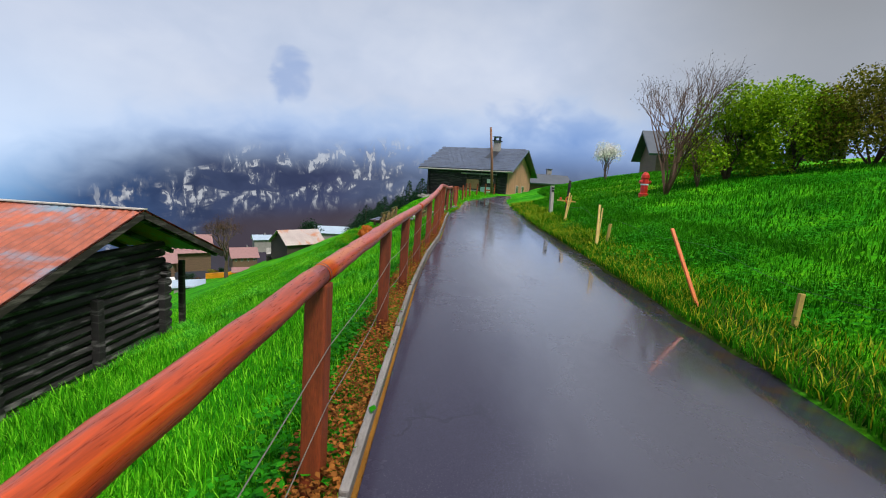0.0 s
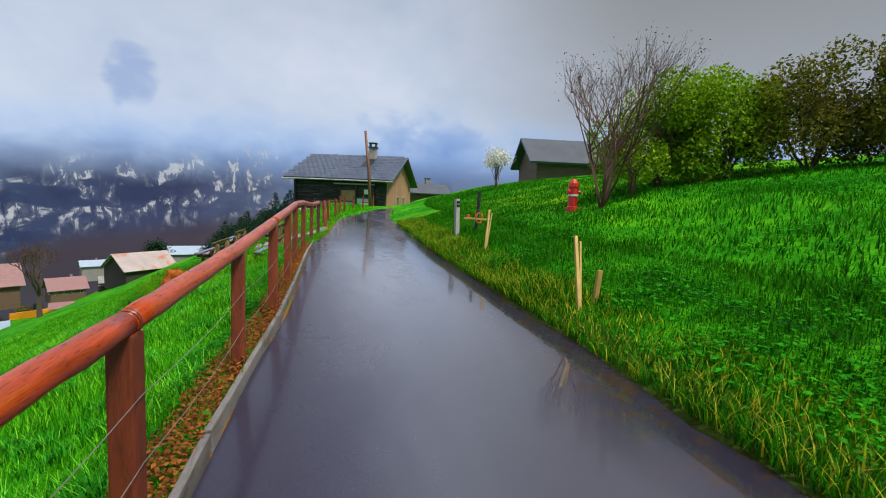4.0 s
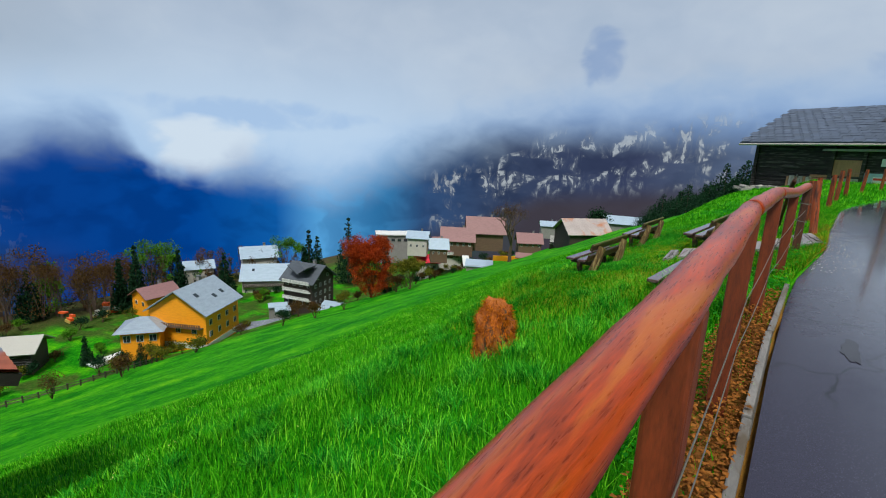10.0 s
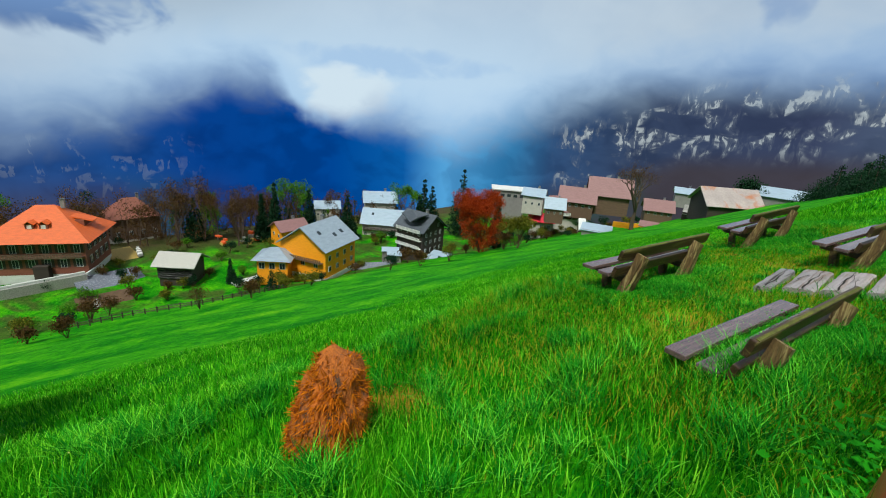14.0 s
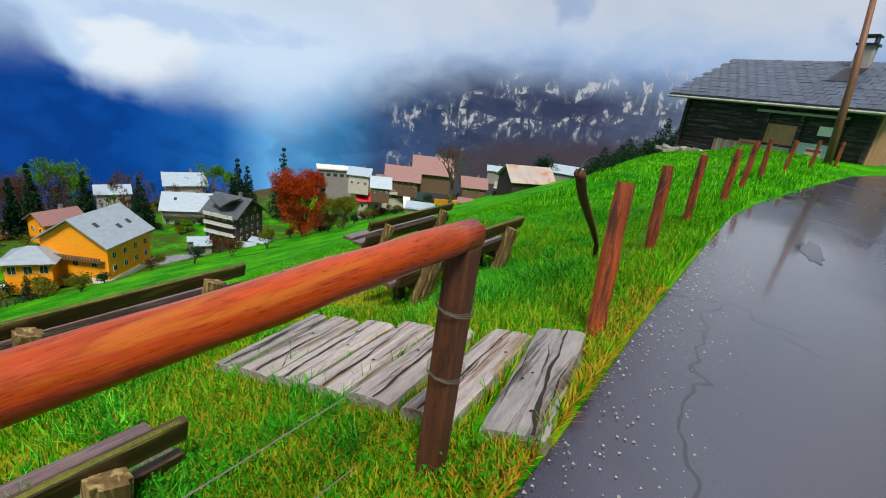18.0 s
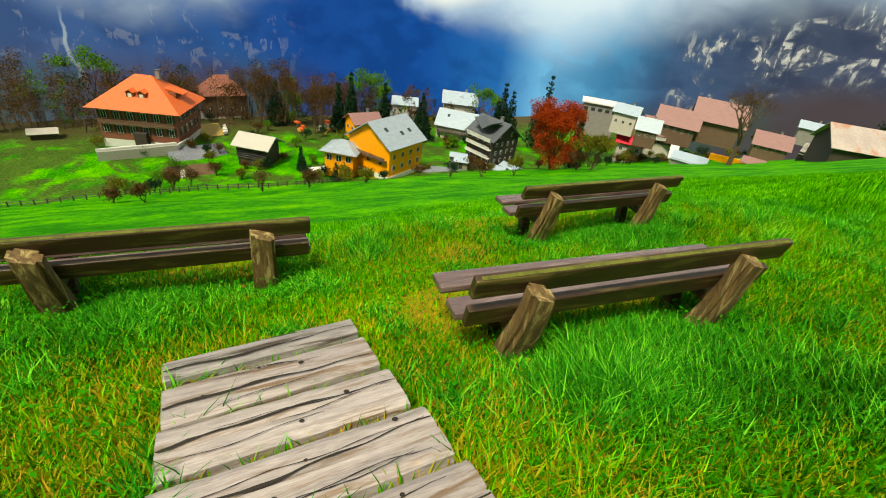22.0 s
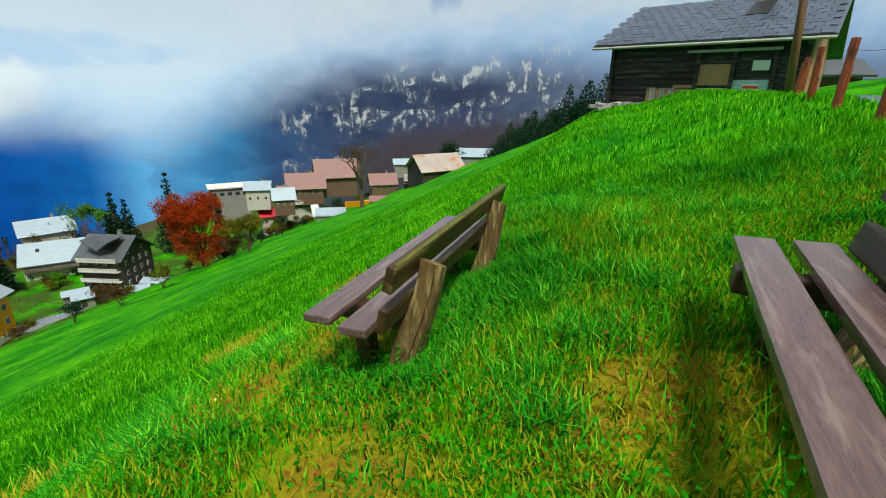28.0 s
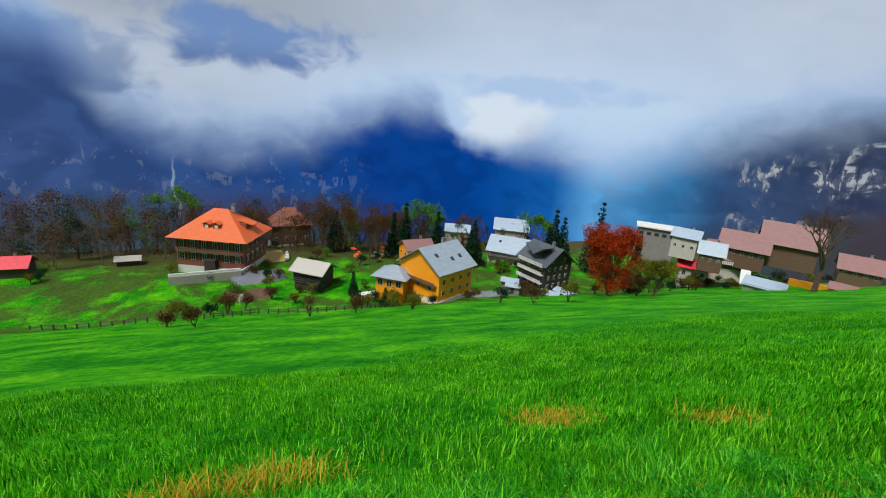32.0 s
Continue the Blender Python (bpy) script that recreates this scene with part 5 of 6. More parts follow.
part("red_lamp", box(0.07, 0.05, 0.09, pose(-0.28, -0.04, 0.45), 0.01), SIGNRED, sp, "small red reflector")
part("crossbar", box(0.7, 0.04, 0.05, pose(-0.05, -0.05, 0.38)), STAKE, sp)
tagged(sp, "dark old post with a coil of orange wire", "post")
for i, (x, y, h, lx, ly, w, mt, lb) in enumerate(((3.16, 10.42, 0.98, -24, 8, 0.045, STAKE, "thin yellow wooden stake leaning on the verge"), (3.42, 10.5, 0.42, 4, 3, 0.06, STAKE, "short pale stake in the verge"), (2.87, 5.8, 1.0, -24, -14, 0.04, ORANGESTAKE, "orange wooden stake leaning over the verge"), (3.2, 4.75, 0.34, 0, 4, 0.05, STAKE, "short cut stake in the verge"), (3.63, 15.0, 0.95, -16, 10, 0.045, STAKE, "thin yellow stake leaning on the verge"))):
    st = empty("stake", pose(x, y, landz(x, y)) @ pose(0, 0, 0, lx, ly, 0))
    part("shaft", box(w, w * 0.8, h + 0.2, pose(0, 0, h / 2 - 0.1), 0.006), mt, st)
    if i in (0, 4):
        part("brace", box(w * 0.6, w * 0.6, h + 0.1, pose(0.05, 0.02, h / 2 - 0.1, 0, 3, 0), 0.004), STAKE, st)
    tagged(st, lb, "stake", "stakes along the verge")
vw = empty("verge_wire", pose(3.5, 8, landz(3.5, 8) + 0.35))
pts = [(3.05 + 0.05 * y + 0.12 * math.sin(y), y, landz(3.05 + 0.05 * y, y) + 0.42 - 0.06 * math.sin(y * 1.7)) for y in np.linspace(2.5, 17, 40)]
under(link("strand", tube(pts, 0.0018, 4), DARKMETAL), vw)
tagged(vw, "thin sagging wire between the verge stakes", "wire")

# ---- village houses ----
SLATE = material("grey_metal_roof", (0.28, 0.33, 0.41), 0.4, 0.2, 0.6, 0.15, 0.02, stretch=(1, 3, 1))
PALEROOF = material("pale_blue_grey_roof", (0.32, 0.40, 0.50), 0.45, 0.15, 0.5, 0.15, 0.02, stretch=(1, 3, 1))
DARKROOF = material("dark_slate_roof", (0.075, 0.085, 0.105), 0.5, 0.3, 0.8, 0.2, 0.02)
PINKROOF = material("pinkish_brown_tile_roof", (0.25, 0.125, 0.125), 0.6, 0.25, 0.9, 0.25, 0.03, stretch=(1, 4, 1))
REDROOF = material("bright_red_roof", (0.62, 0.02, 0.045), 0.45, 0.2, 0.8, 0.2, 0.02)
ORANGEROOF = material("orange_tile_roof", (0.62, 0.105, 0.014), 0.6, 0.25, 0.9, 0.3, 0.03, stretch=(1, 4, 1))
RUSTPALE = material("pale_rusty_sheet_roof", (0.40, 0.33, 0.32), 0.5, 0.25, 0.25, 0.2, 0.02, stain=(0.42, 0.17, 0.09), stretch=(1, 1, 1))
YELLOWWALL = material("yellow_orange_timber", (0.92, 0.33, 0.008), 0.6, 0.2, 0.8, 0.3, 0.02, stretch=(1, 1, 6))
REDTIMBER = material("red_brown_timber", (0.22, 0.07, 0.045), 0.65, 0.3, 0.8, 0.3, 0.02, stretch=(1, 1, 6))
BROWNTIMBER = material("brown_chalet_timber", (0.13, 0.075, 0.05), 0.7, 0.3, 0.8, 0.3, 0.02, stretch=(1, 1, 6))
DARKTIMBER = material("dark_chalet_timber", (0.045, 0.032, 0.027), 0.7, 0.3, 0.8, 0.3, 0.02, stretch=(1, 1, 6))
CREAM = material("cream_plaster", (0.50, 0.46, 0.42), 0.75, 0.12, 0.7, 0.15, 0.02)
GREYWALL = material("grey_plaster", (0.24, 0.22, 0.22), 0.75, 0.15, 0.7, 0.15, 0.02)


def balcony(ob, m, L, mat):
    """A boarded balcony along x of m, standing out along -y."""
    b = part("balcony", box(L, 1.1, 0.15, m @ pose(0, -0.55, 0)), mat, ob, "balcony with a boarded parapet")
    n = int(L / 0.55)
    for k in range(n):
        part("baluster", box(L / n * 0.72, 0.06, 0.8, m @ pose(-L / 2 + (k + 0.5) * L / n, -1.08, 0.5)), mat, b)
    part("handrail", box(L, 0.12, 0.08, m @ pose(0, -1.08, 0.95)), mat, b)


YARDS = []


def house(x, y, zb, turn, L, W, h, rise, wall, roof, label, over=0.8, base=None, front=(), end=(), balc=(), chimney=True, category="house", hip=False, dormers=0, skylights=0, shutters=None, size=1.0):
    """Ridge along x of the house, its front side -y, its visible end -x or +x by end's side."""
    ob = empty("house", pose(x, y, zb, 0, 0, turn) @ Matrix.Scale(size, 4))
    bh = 0.0
    if base:
        bh = 1.6
        part("base_storey", box(L - 0.04, W - 0.04, bh + 3.2, pose(0, 0, bh / 2 - 1.6)), base, ob, "pale plastered base storey")
    if hip:
        part("wall", box(L, W, h - bh + (0 if base else 3.0), pose(0, 0, (h + bh) / 2 - (0 if base else 1.5))), wall, ob)
        bm = bmesh.new()
        o = over
        e = [bm.verts.new(p) for p in ((-L / 2 - o, -W / 2 - o, h - 0.25), (L / 2 + o, -W / 2 - o, h - 0.25), (L / 2 + o, W / 2 + o, h - 0.25), (-L / 2 - o, W / 2 + o, h - 0.25))]
        t = [bm.verts.new((s * max(0.6, (L - W) / 2), 0, h + rise)) for s in (-1, 1)]
        for fc in ((e[0], e[1], t[1], t[0]), (e[1], e[2], t[1]), (e[2], e[3], t[0], t[1]), (e[3], e[0], t[0]), (e[3], e[2], e[1], e[0])):
            bm.faces.new(fc)
        bmesh.ops.recalc_face_normals(bm, faces=bm.faces)
        part("roof", bm, roof, ob)
    else:
        gable_wall(L, W, h, rise, Matrix(), wall, ob, bottom=(bh if base else -3.0))
        gable_roof(L, W, rise, over, over, 0.22, Matrix.Translation((0, 0, h)), roof, ob)
    for (z, n, w, hh) in front:
        for k in range(n):
            window(ob, pose(-L / 2 + (k + 0.5) * L / n, -W / 2 - 0.02, z), w, hh, WHITE, shutters=shutters)
    for (side, z, n, w, hh) in end:
        span = W * 0.86
        for k in range(n):
            window(ob, pose(side * (L / 2 + 0.02), -span / 2 + (k + 0.5) * span / n, z, 0, 0, 90 * side), w, hh, WHITE, shutters=shutters)
    for side, z, mat in balc:
        if side == 0:
            balcony(ob, pose(0, -W / 2, z), L * 0.96, mat)
        else:
            balcony(ob, pose(side * L / 2, 0, z, 0, 0, 90 * side), W * 0.9, mat)
    for k in range(dormers):
        d = part("dormer", box(1.5, 2.4, 1.3, pose(-1.2 + 2.4 * k, -W * 0.30, h + rise * 0.42)), wall, ob)
        for s in (-1, 1):
            part("dormer_roof", box(1.15, 2.8, 0.12, pose(-1.2 + 2.4 * k + s * 0.48, -W * 0.31, h + rise * 0.42 + 0.85, 0, s * 32, 0)), roof, d)
        part("dormer_pane", box(0.8, 0.06, 0.8, pose(-1.2 + 2.4 * k, -W * 0.30 - 1.22, h + rise * 0.42)), WHITE, d)
    ang = math.degrees(math.atan2(rise, W / 2))
    for k in range(skylights):
        u, d = (-0.28, 0.30, 0.05)[k % 3] * L, (0.42, 0.62, 0.66)[k % 3]
        part("skylight", box(0.9, 1.2, 0.10, pose(u, -W / 2 * d, h + rise * (1 - d) + 0.30, ang, 0, 0)), GLASS, ob)
    if chimney:
        c = part("chimney", box(0.8, 0.8, 1.9, pose(L * 0.18, 0.5, h + rise + 0.2)), GREYWALL, ob)
        part("chimney_cap", box(1.0, 1.0, 0.12, pose(L * 0.18, 0.5, h + rise + 1.2)), DARKROOF, c)
    if x < -80:
        YARDS.append((x, y, max(L, W) * 0.72))
    return tagged(ob, label, category, "houses of the village")


# yellow chalet with its pavilion
house(-116.7, 63.5, -46.4, 120.6, 13.0, 13.5, 7.6, 4.6, YELLOWWALL, SLATE, "yellow-orange timber chalet with a grey metal roof", 1.0, front=(), end=((-1, 3.2, 3, 1.0, 1.3),), balc=((-1, 4.0, BROWNTIMBER),), skylights=3, size=1.08)
ch = [o for o in bpy.data.objects if o.name.startswith("house")][-1]
for z in (2.2, 5.0):
    for k in range(4):
        window(ch, pose(-4.8 + 3.2 * k, -6.77, z), 0.9, 1.2, WHITE)
part("white_foot", box(13.1, 0.2, 1.2, pose(0, -6.82, -0.5)), WHITE, ch, "white base course")
part("white_foot", box(0.2, 13.6, 1.2, pose(-6.57, 0, -0.5)), WHITE, ch)
house(-118.1, 51.9, -45.4, 56, 6.6, 6.2, 3.2, 1.8, YELLOWWALL, SLATE, "small yellow timber pavilion with white terrace", 1.0, front=((1.6, 3, 1.1, 1.3),), end=((-1, 1.6, 2, 1.1, 1.3),), chimney=False, hip=True, size=1.2)
tc = empty("terrace_slab", pose(-120.89, 45.08, landz(-120.89, 45.08) + 0.6, 0, 0, 14))
part("slab", box(3.5, 8, 0.4, pose(0, 0, 0.0)), WHITE, tc)
part("parapet", box(0.2, 8, 0.7, pose(1.7, 0, 0.5)), WHITE, tc)
tagged(tc, "white terrace with a low parapet beside the pavilion", "terrace")
# dark log cabin
cab = house(-132.2, 31.2, -48.4, 55, 7.0, 6.0, 3.2, 1.7, DARKTIMBER, PALE, "small dark log cabin with a pale shingle roof", 1.1, chimney=False, category="cabin", size=1.2)
for k in range(6):
    part("wall_log", tube([(-3.6, -3.08, 0.1 + k * 0.5), (3.6, -3.08, 0.1 + k * 0.5)], 0.2, 6), LOGWALL, cab)
    part("wall_log", tube([(-3.55, -3.1, 0.3 + k * 0.5), (-3.55, 3.1, 0.3 + k * 0.5)], 0.2, 6), LOGWALL, cab)
# big hip-roofed house
big = house(-157.3, 4.2, -51.6, 70, 16.5, 13.0, 9.0, 6.0, REDTIMBER, ORANGEROOF, "large red-brown house under a bright orange hipped roof", 1.6, base=WHITE, front=((4.0, 6, 1.0, 1.7), (7.2, 6, 1.0, 1.7)), end=((1, 4.0, 4, 1.0, 1.7), (1, 7.2, 4, 1.0, 1.7), (-1, 4.0, 4, 1.0, 1.7)), balc=((0, 5.4, BROWNTIMBER),), hip=True, dormers=2, shutters=DARKTIMBER, size=1.25)
part("entrance", box(2.6, 1.6, 3.2, pose(0.5, -7.2, 2.2)), DARKTIMBER, big, "dark entrance porch")
part("side_dormer", box(4.2, 2.4, 1.4, pose(6.0, 0, 11.4, 0, 0, 90)), REDTIMBER, big)
part("side_dormer_roof", box(4.8, 3.0, 0.2, pose(6.3, 0, 12.3, 0, 14, 0)), ORANGEROOF, big)
wl = empty("retaining_wall", pose(-141.88, 1.19, landz(-141.88, 1.19) + 1.2, 0, 0, 102))
part("dark_wall", box(19, 0.6, 3.0, pose(0, 0, 0.0)), STONE, wl, "dark stone wall")
part("white_wall", box(19, 0.5, 0.8, pose(0, 0.9, 1.6)), WHITE, wl)
part("white_ramp", box(6, 0.5, 0.9, pose(11.5, 2.5, 1.2, 0, 0, 50)), WHITE, wl)
tagged(wl, "dark retaining wall with a white parapet below the big house", "wall")
yard = empty("yard", pose(-142.37, 17.43, landz(-142.37, 17.43) + 0.1))
YARD = material("wet_grey_yard", (0.17, 0.18, 0.22), 0.25, 0.3, 0.3, 0.1, 0.02)
part("paving", box(9, 15, 0.4, pose(0, -2, 0.3, 0, 10, 12)), YARD, yard)
tagged(yard, "wet grey paved yard beside the cabin", "yard")
# white house with pale roof
house(-151.0, 105.2, -51.6, 51, 16.5, 11.5, 6.0, 4.6, CREAM, PALEROOF, "white house with dark boarded gallery and pale roof", 1.0, front=((1.6, 6, 0.9, 1.2),), end=((1, 2.0, 3, 0.9, 1.2),), balc=((0, 3.4, DARKTIMBER),), skylights=1, size=0.97)
# dark chalet with white balconies
dk = house(-114.4, 96.8, -45.4, 15.9, 10.5, 11.5, 8.6, 4.2, DARKTIMBER, DARKROOF, "dark timber chalet with rows of white balconies", 1.2, base=None, front=((1.4, 4, 0.9, 1.2), (7.4, 4, 0.9, 1.2)), end=((1, 1.6, 4, 0.7, 1.1), (1, 4.2, 4, 0.7, 1.1), (1, 6.8, 4, 0.7, 1.1), (1, 9.4, 2, 0.7, 1.1)), balc=((0, 2.6, WHITE), (0, 5.2, WHITE), (0, 7.8, WHITE)), size=0.97)
part("cross_gable", box(4.6, 5.0, 0.2, pose(-1.2, -4.0, 11.9, 0, 34, 0)), DARKROOF, dk)
part("cross_gable", box(4.6, 5.0, 0.2, pose(2.4, -4.0, 11.9, 0, -34, 0)), DARKROOF, dk)
for i, (x, y, s, w) in enumerate(((-116.1, 86.7, 60, 5.5), (-112.3, 85.8, 60, 4.5), (-105.0, 93.9, 40, 5.5), (-105.4, 98.9, 20, 6.0))):
    g = empty("shed", pose(x, y, -46.6, 0, 0, s))
    part("wall", box(w * 0.9, 3.2, 4.6, pose(0, 0, -0.2)), GREYWALL, g)
    for q in (-1, 1):
        part("roof", box(w, 2.4, 0.18, pose(0, q * 1.05, 2.45, -q * 20, 0, 0)), PALEROOF, g)
    part("door", box(1.0, 0.1, 1.8, pose(0, -1.65, 0.9)), DARKTIMBER, g)
    tagged(g, "small white-roofed shed beside the dark chalet", "shed", "sheds by the chalet")
# houses further along
house(-110.7, 166.1, -41.6, 58, 13.5, 10.5, 5.0, 4.2, BROWNTIMBER, PINKROOF, "brown chalet with a pinkish tile roof and white flower boxes", 1.2, base=CREAM, front=((2.4, 5, 0.9, 1.1),), end=((-1, 2.4, 3, 0.8, 1.0), (-1, 5.6, 2, 0.8, 1.0)), balc=((0, 3.2, WHITE),), size=1.05)
house(-111.9, 152.3, -44.0, 46, 7.0, 6.0, 3.4, 1.8, CREAM, REDROOF, "small white annex with a red sheet roof", 0.9, front=((1.6, 3, 0.9, 1.1),), end=((-1, 1.6, 2, 0.8, 1.0),), chimney=False, size=1.15)
house(-113.9, 148.8, -35.1, 33, 9.0, 8.0, 5.6, 2.6, CREAM, PALEROOF, "pale plastered house with a light grey roof", 0.9, front=((2.0, 3, 0.9, 1.1),), end=((-1, 2.0, 2, 0.8, 1.0), (-1, 4.4, 2, 0.8, 1.0)), size=0.84)
fb = empty("flat_roofed_building", pose(-140.6, 162.2, -43.5, 0, 0, 49) @ Matrix.Scale(0.92, 4))
part("wall", box(15, 10, 14, pose(0, 0, 3.0)), GREYWALL, fb)
part("roof", box(16.5, 11.5, 0.5, pose(0, 0, 10.2)), WHITE, fb, "white flat roof edge")
for k in range(5):
    window(fb, pose(-6 + 3 * k, -5.02, 7.6), 1.6, 1.2, DARKTIMBER)
tagged(fb, "grey building with a white flat roof", "building")
house(-101.5, 146.0, -35.6, 42, 9.0, 8.5, 5.0, 4.4, BROWNTIMBER, PALEROOF, "brown house under a steep pale grey roof", 1.1, front=((2.4, 3, 0.9, 1.1),), size=0.7)
house(-107.2, 166.6, -36.1, 36, 14.0, 11.0, 4.6, 5.0, BROWNTIMBER, PINKROOF, "brown chalet under a broad pinkish roof", 1.3, front=((2.5, 5, 0.9, 1.1),), end=((-1, 2.5, 3, 0.9, 1.1),), size=0.89)
house(-100.4, 177.1, -33.7, 38, 14.0, 11.0, 4.8, 5.4, BROWNTIMBER, PINKROOF, "brown chalet with a tall pinkish roof", 1.3, end=((-1, 2.2, 3, 0.9, 1.1), (-1, 5.0, 3, 0.9, 1.1)), balc=((-1, 3.6, BROWNTIMBER),), size=1.03)
house(-66.6, 150.2, -27.4, 36, 12.0, 10.0, 3.6, 4.2, BROWNTIMBER, PINKROOF, "brown chalet with a mottled pink roof behind the tree", 1.1, front=((2.0, 4, 0.9, 1.1),), end=((-1, 2.0, 2, 0.9, 1.1),), size=0.63)
house(-61.1, 136.2, -29.2, 25, 8.0, 7.0, 3.4, 2.0, YELLOWWALL, PINKROOF, "small orange timber house behind the bare tree", 0.9, chimney=False, size=0.52)
house(-44.9, 139.3, -20.6, 50, 15.0, 11.0, 3.6, 4.2, DARKTIMBER, RUSTPALE, "dark barn with a pale roof streaked with rust", 1.0, chimney=False, category="barn", size=0.83)
st = empty("timber_stack", pose(-53.2, 142.8, landz(-53.2, 142.8), 0, 0, 22))
for k in range(9):
    part("plank", box(5.0, 0.35, 0.12, pose(0, -2.0 + 0.5 * k, 1.0 + 0.22 * k, 20, 0, 0)), PALE, st)
part("lean_to", box(5.0, 4.5, 2.4, pose(0, 0.2, 0.2)), DARKTIMBER, st)
tagged(st, "lean-to stacked with pale planks beside the barn", "timber stack")
house(-67.0, 166.6, -24.2, 30, 10.0, 9.0, 5.0, 2.4, GREYWALL, PALEROOF, "grey house with a pale roof", 0.9, size=0.58)
house(-38.9, 160.6, -19.2, 15, 18.0, 11.0, 4.0, 2.8, GREYWALL, PALEROOF, "long grey shed with a pale blue-grey roof", 0.8, chimney=False, category="shed", size=0.70)
house(-151.8, 67.3, -48.8, 100, 10.0, 8.0, 4.6, 2.4, YELLOWWALL, PINKROOF, "house with a pinkish roof behind the yellow chalet", 0.9, end=((-1, 2.4, 2, 0.9, 1.1),), size=0.97)
house(-174.7, 91.2, -48.4, 70, 14.0, 10.0, 6.0, 3.4, CREAM, PALEROOF, "pale house with a white roof behind conifers", 1.0, front=((2.4, 5, 0.9, 1.1),), size=0.68)
house(-173.6, 115.5, -49.5, 65, 12.0, 9.0, 6.0, 3.2, CREAM, PALEROOF, "white-roofed house at the village's far edge", 1.0, size=1.09)
rb = house(-196.2, 24.5, -56.3, 100, 15.0, 11.0, 9.5, 6.0, BROWNTIMBER, REDTIMBER, "dim brown house with a rounded reddish roof behind trees", 0.8, base=CREAM, front=((4.0, 4, 1.0, 1.4),), hip=True, size=1.02)
house(-156.7, -51.5, -52.9, 95, 13.0, 9.0, 4.2, 3.0, DARKTIMBER, REDROOF, "dark house with a red roof at the meadow's edge", 1.0, base=None, size=0.75)
sm = empty("tool_shed", pose(-164.87, -24.62, landz(-164.87, -24.62), 0, 0, 100))
part("wall", box(6, 4, 2.6, pose(0, 0, 0.6)), DARKTIMBER, sm)
for q in (-1, 1):
    part("roof", box(7.4, 2.8, 0.2, pose(0, q * 1.25, 2.3, -q * 24, 0, 0)), PALE, sm)
tagged(sm, "low dark shed with a pale roof near the big house", "shed")
# orange machinery, sand, flower beds, garden walls
mc = empty("orange_machinery", pose(-161.1, 52.8, landz(-161.1, 52.8)))
ORANGE = material("orange_paint", (0.72, 0.10, 0.015), 0.45, 0.3, 1.5, 0.2, 0.02)
rng = random.Random(77)
for k in range(16):
    part("crate", box(rng.uniform(0.8, 2.6), rng.uniform(0.6, 1.6), rng.uniform(0.5, 1.5), pose(rng.uniform(-3, 3), rng.uniform(-7, 7), rng.uniform(0.6, 2.6), rng.uniform(-6, 6), rng.uniform(-6, 6), rng.uniform(0, 60)), 0.05), (ORANGE, STAKE, PALE)[k % 3], mc)
tagged(mc, "heap of orange machinery and pale crates", "machinery")
sd = empty("sand_bed", pose(-161.95, 19.4, landz(-161.95, 19.4) + 0.15))
part("sand", box(9, 7, 0.5, pose(0, 0, 0.2, 0, 8, 15)), STAKE, sd)
for k in range(7):
    part("boulder", box(1.4, 0.9, 0.8, pose(-4 + k * 1.3, 4.2, 0.6, 10 * k, 5, 20 * k), 0.2), WHITE if k % 2 else STONE, sd)
tagged(sd, "ochre sand bed edged with pale boulders", "sand bed")
gd = empty("garden_bed", pose(-125.12, 13.9, landz(-125.12, 13.9) + 0.1))
SOIL = material("brown_garden_soil", (0.10, 0.055, 0.03), 0.9, 0.5, 1.0, 0.6, 0.05)
part("soil", box(7, 11, 0.6, pose(0, 0, 0.1, 0, 20, 8)), SOIL, gd)
for k in range(6):
    part("pale_board", box(0.5, 3.2, 0.15, pose(-1.5 + 0.6 * k, -1.0, 0.85 - 0.2 * k, 0, 20, 30)), PALE, gd)
tagged(gd, "brown garden bed with pale boards below the cabin", "garden bed")
for i, (pts) in enumerate((((-96, 8), (-99, 18), (-97, 30), (-99, 42), (-104, 50)), ((-104, -2), (-108, -16), (-112, -30)))):
    fn = empty("field_fence", pose(pts[0][0], pts[0][1], landz(*pts[0])))
    P = []
    for (x0, y0), (x1, y1) in zip(pts, pts[1:]):
        n = 6
        for k in range(n):
            u = k / n
            P.append((x0 + (x1 - x0) * u, y0 + (y1 - y0) * u))
    for x, y in P:
        under(link("post", box(0.22, 0.22, 1.5, pose(x, y, landz(x, y) + 0.5)), DARKTIMBER), fn)
    for z in (0.5, 1.0):
        under(link("fence_rail", tube([(x, y, landz(x, y) + z) for x, y in P], 0.07, 4), DARKTIMBER), fn)
    tagged(fn, "dark wooden field fence round the gardens", "fence")
gw = empty("garden_wall", pose(-66.0, 137.8, landz(-66.0, 137.8), 0, 0, 40))
part("wall", box(12, 0.6, 1.6, pose(0, 0, 0.4)), YELLOWWALL, gw)
tagged(gw, "ochre garden wall round a lawn", "wall")
wr = empty("white_roofed_lean_to", pose(-75.5, 133.8, -33.8, 0, 0, 30))
part("wall", box(8, 4, 2.2, pose(0, 0, 0.4)), GREYWALL, wr)
part("roof", box(9, 5, 0.2, pose(0, 0, 1.9, 16, 0, 0)), PALEROOF, wr)
part("stairs", box(2.2, 6, 0.3, pose(-4.5, 3, 1.6, 24, 0, 10)), WHITE, wr, "white outdoor stairs")
tagged(wr, "low lean-to with pale roof and white stairs", "lean-to")
lane = empty("village_lane", pose(-113.0, 76.5, -47.5))
part("paving", box(3.2, 18, 0.4, pose(0, 0, 0.1, 0, 18, -20)), YARD, lane)
tagged(lane, "pale wet village lane between the chalets", "lane")

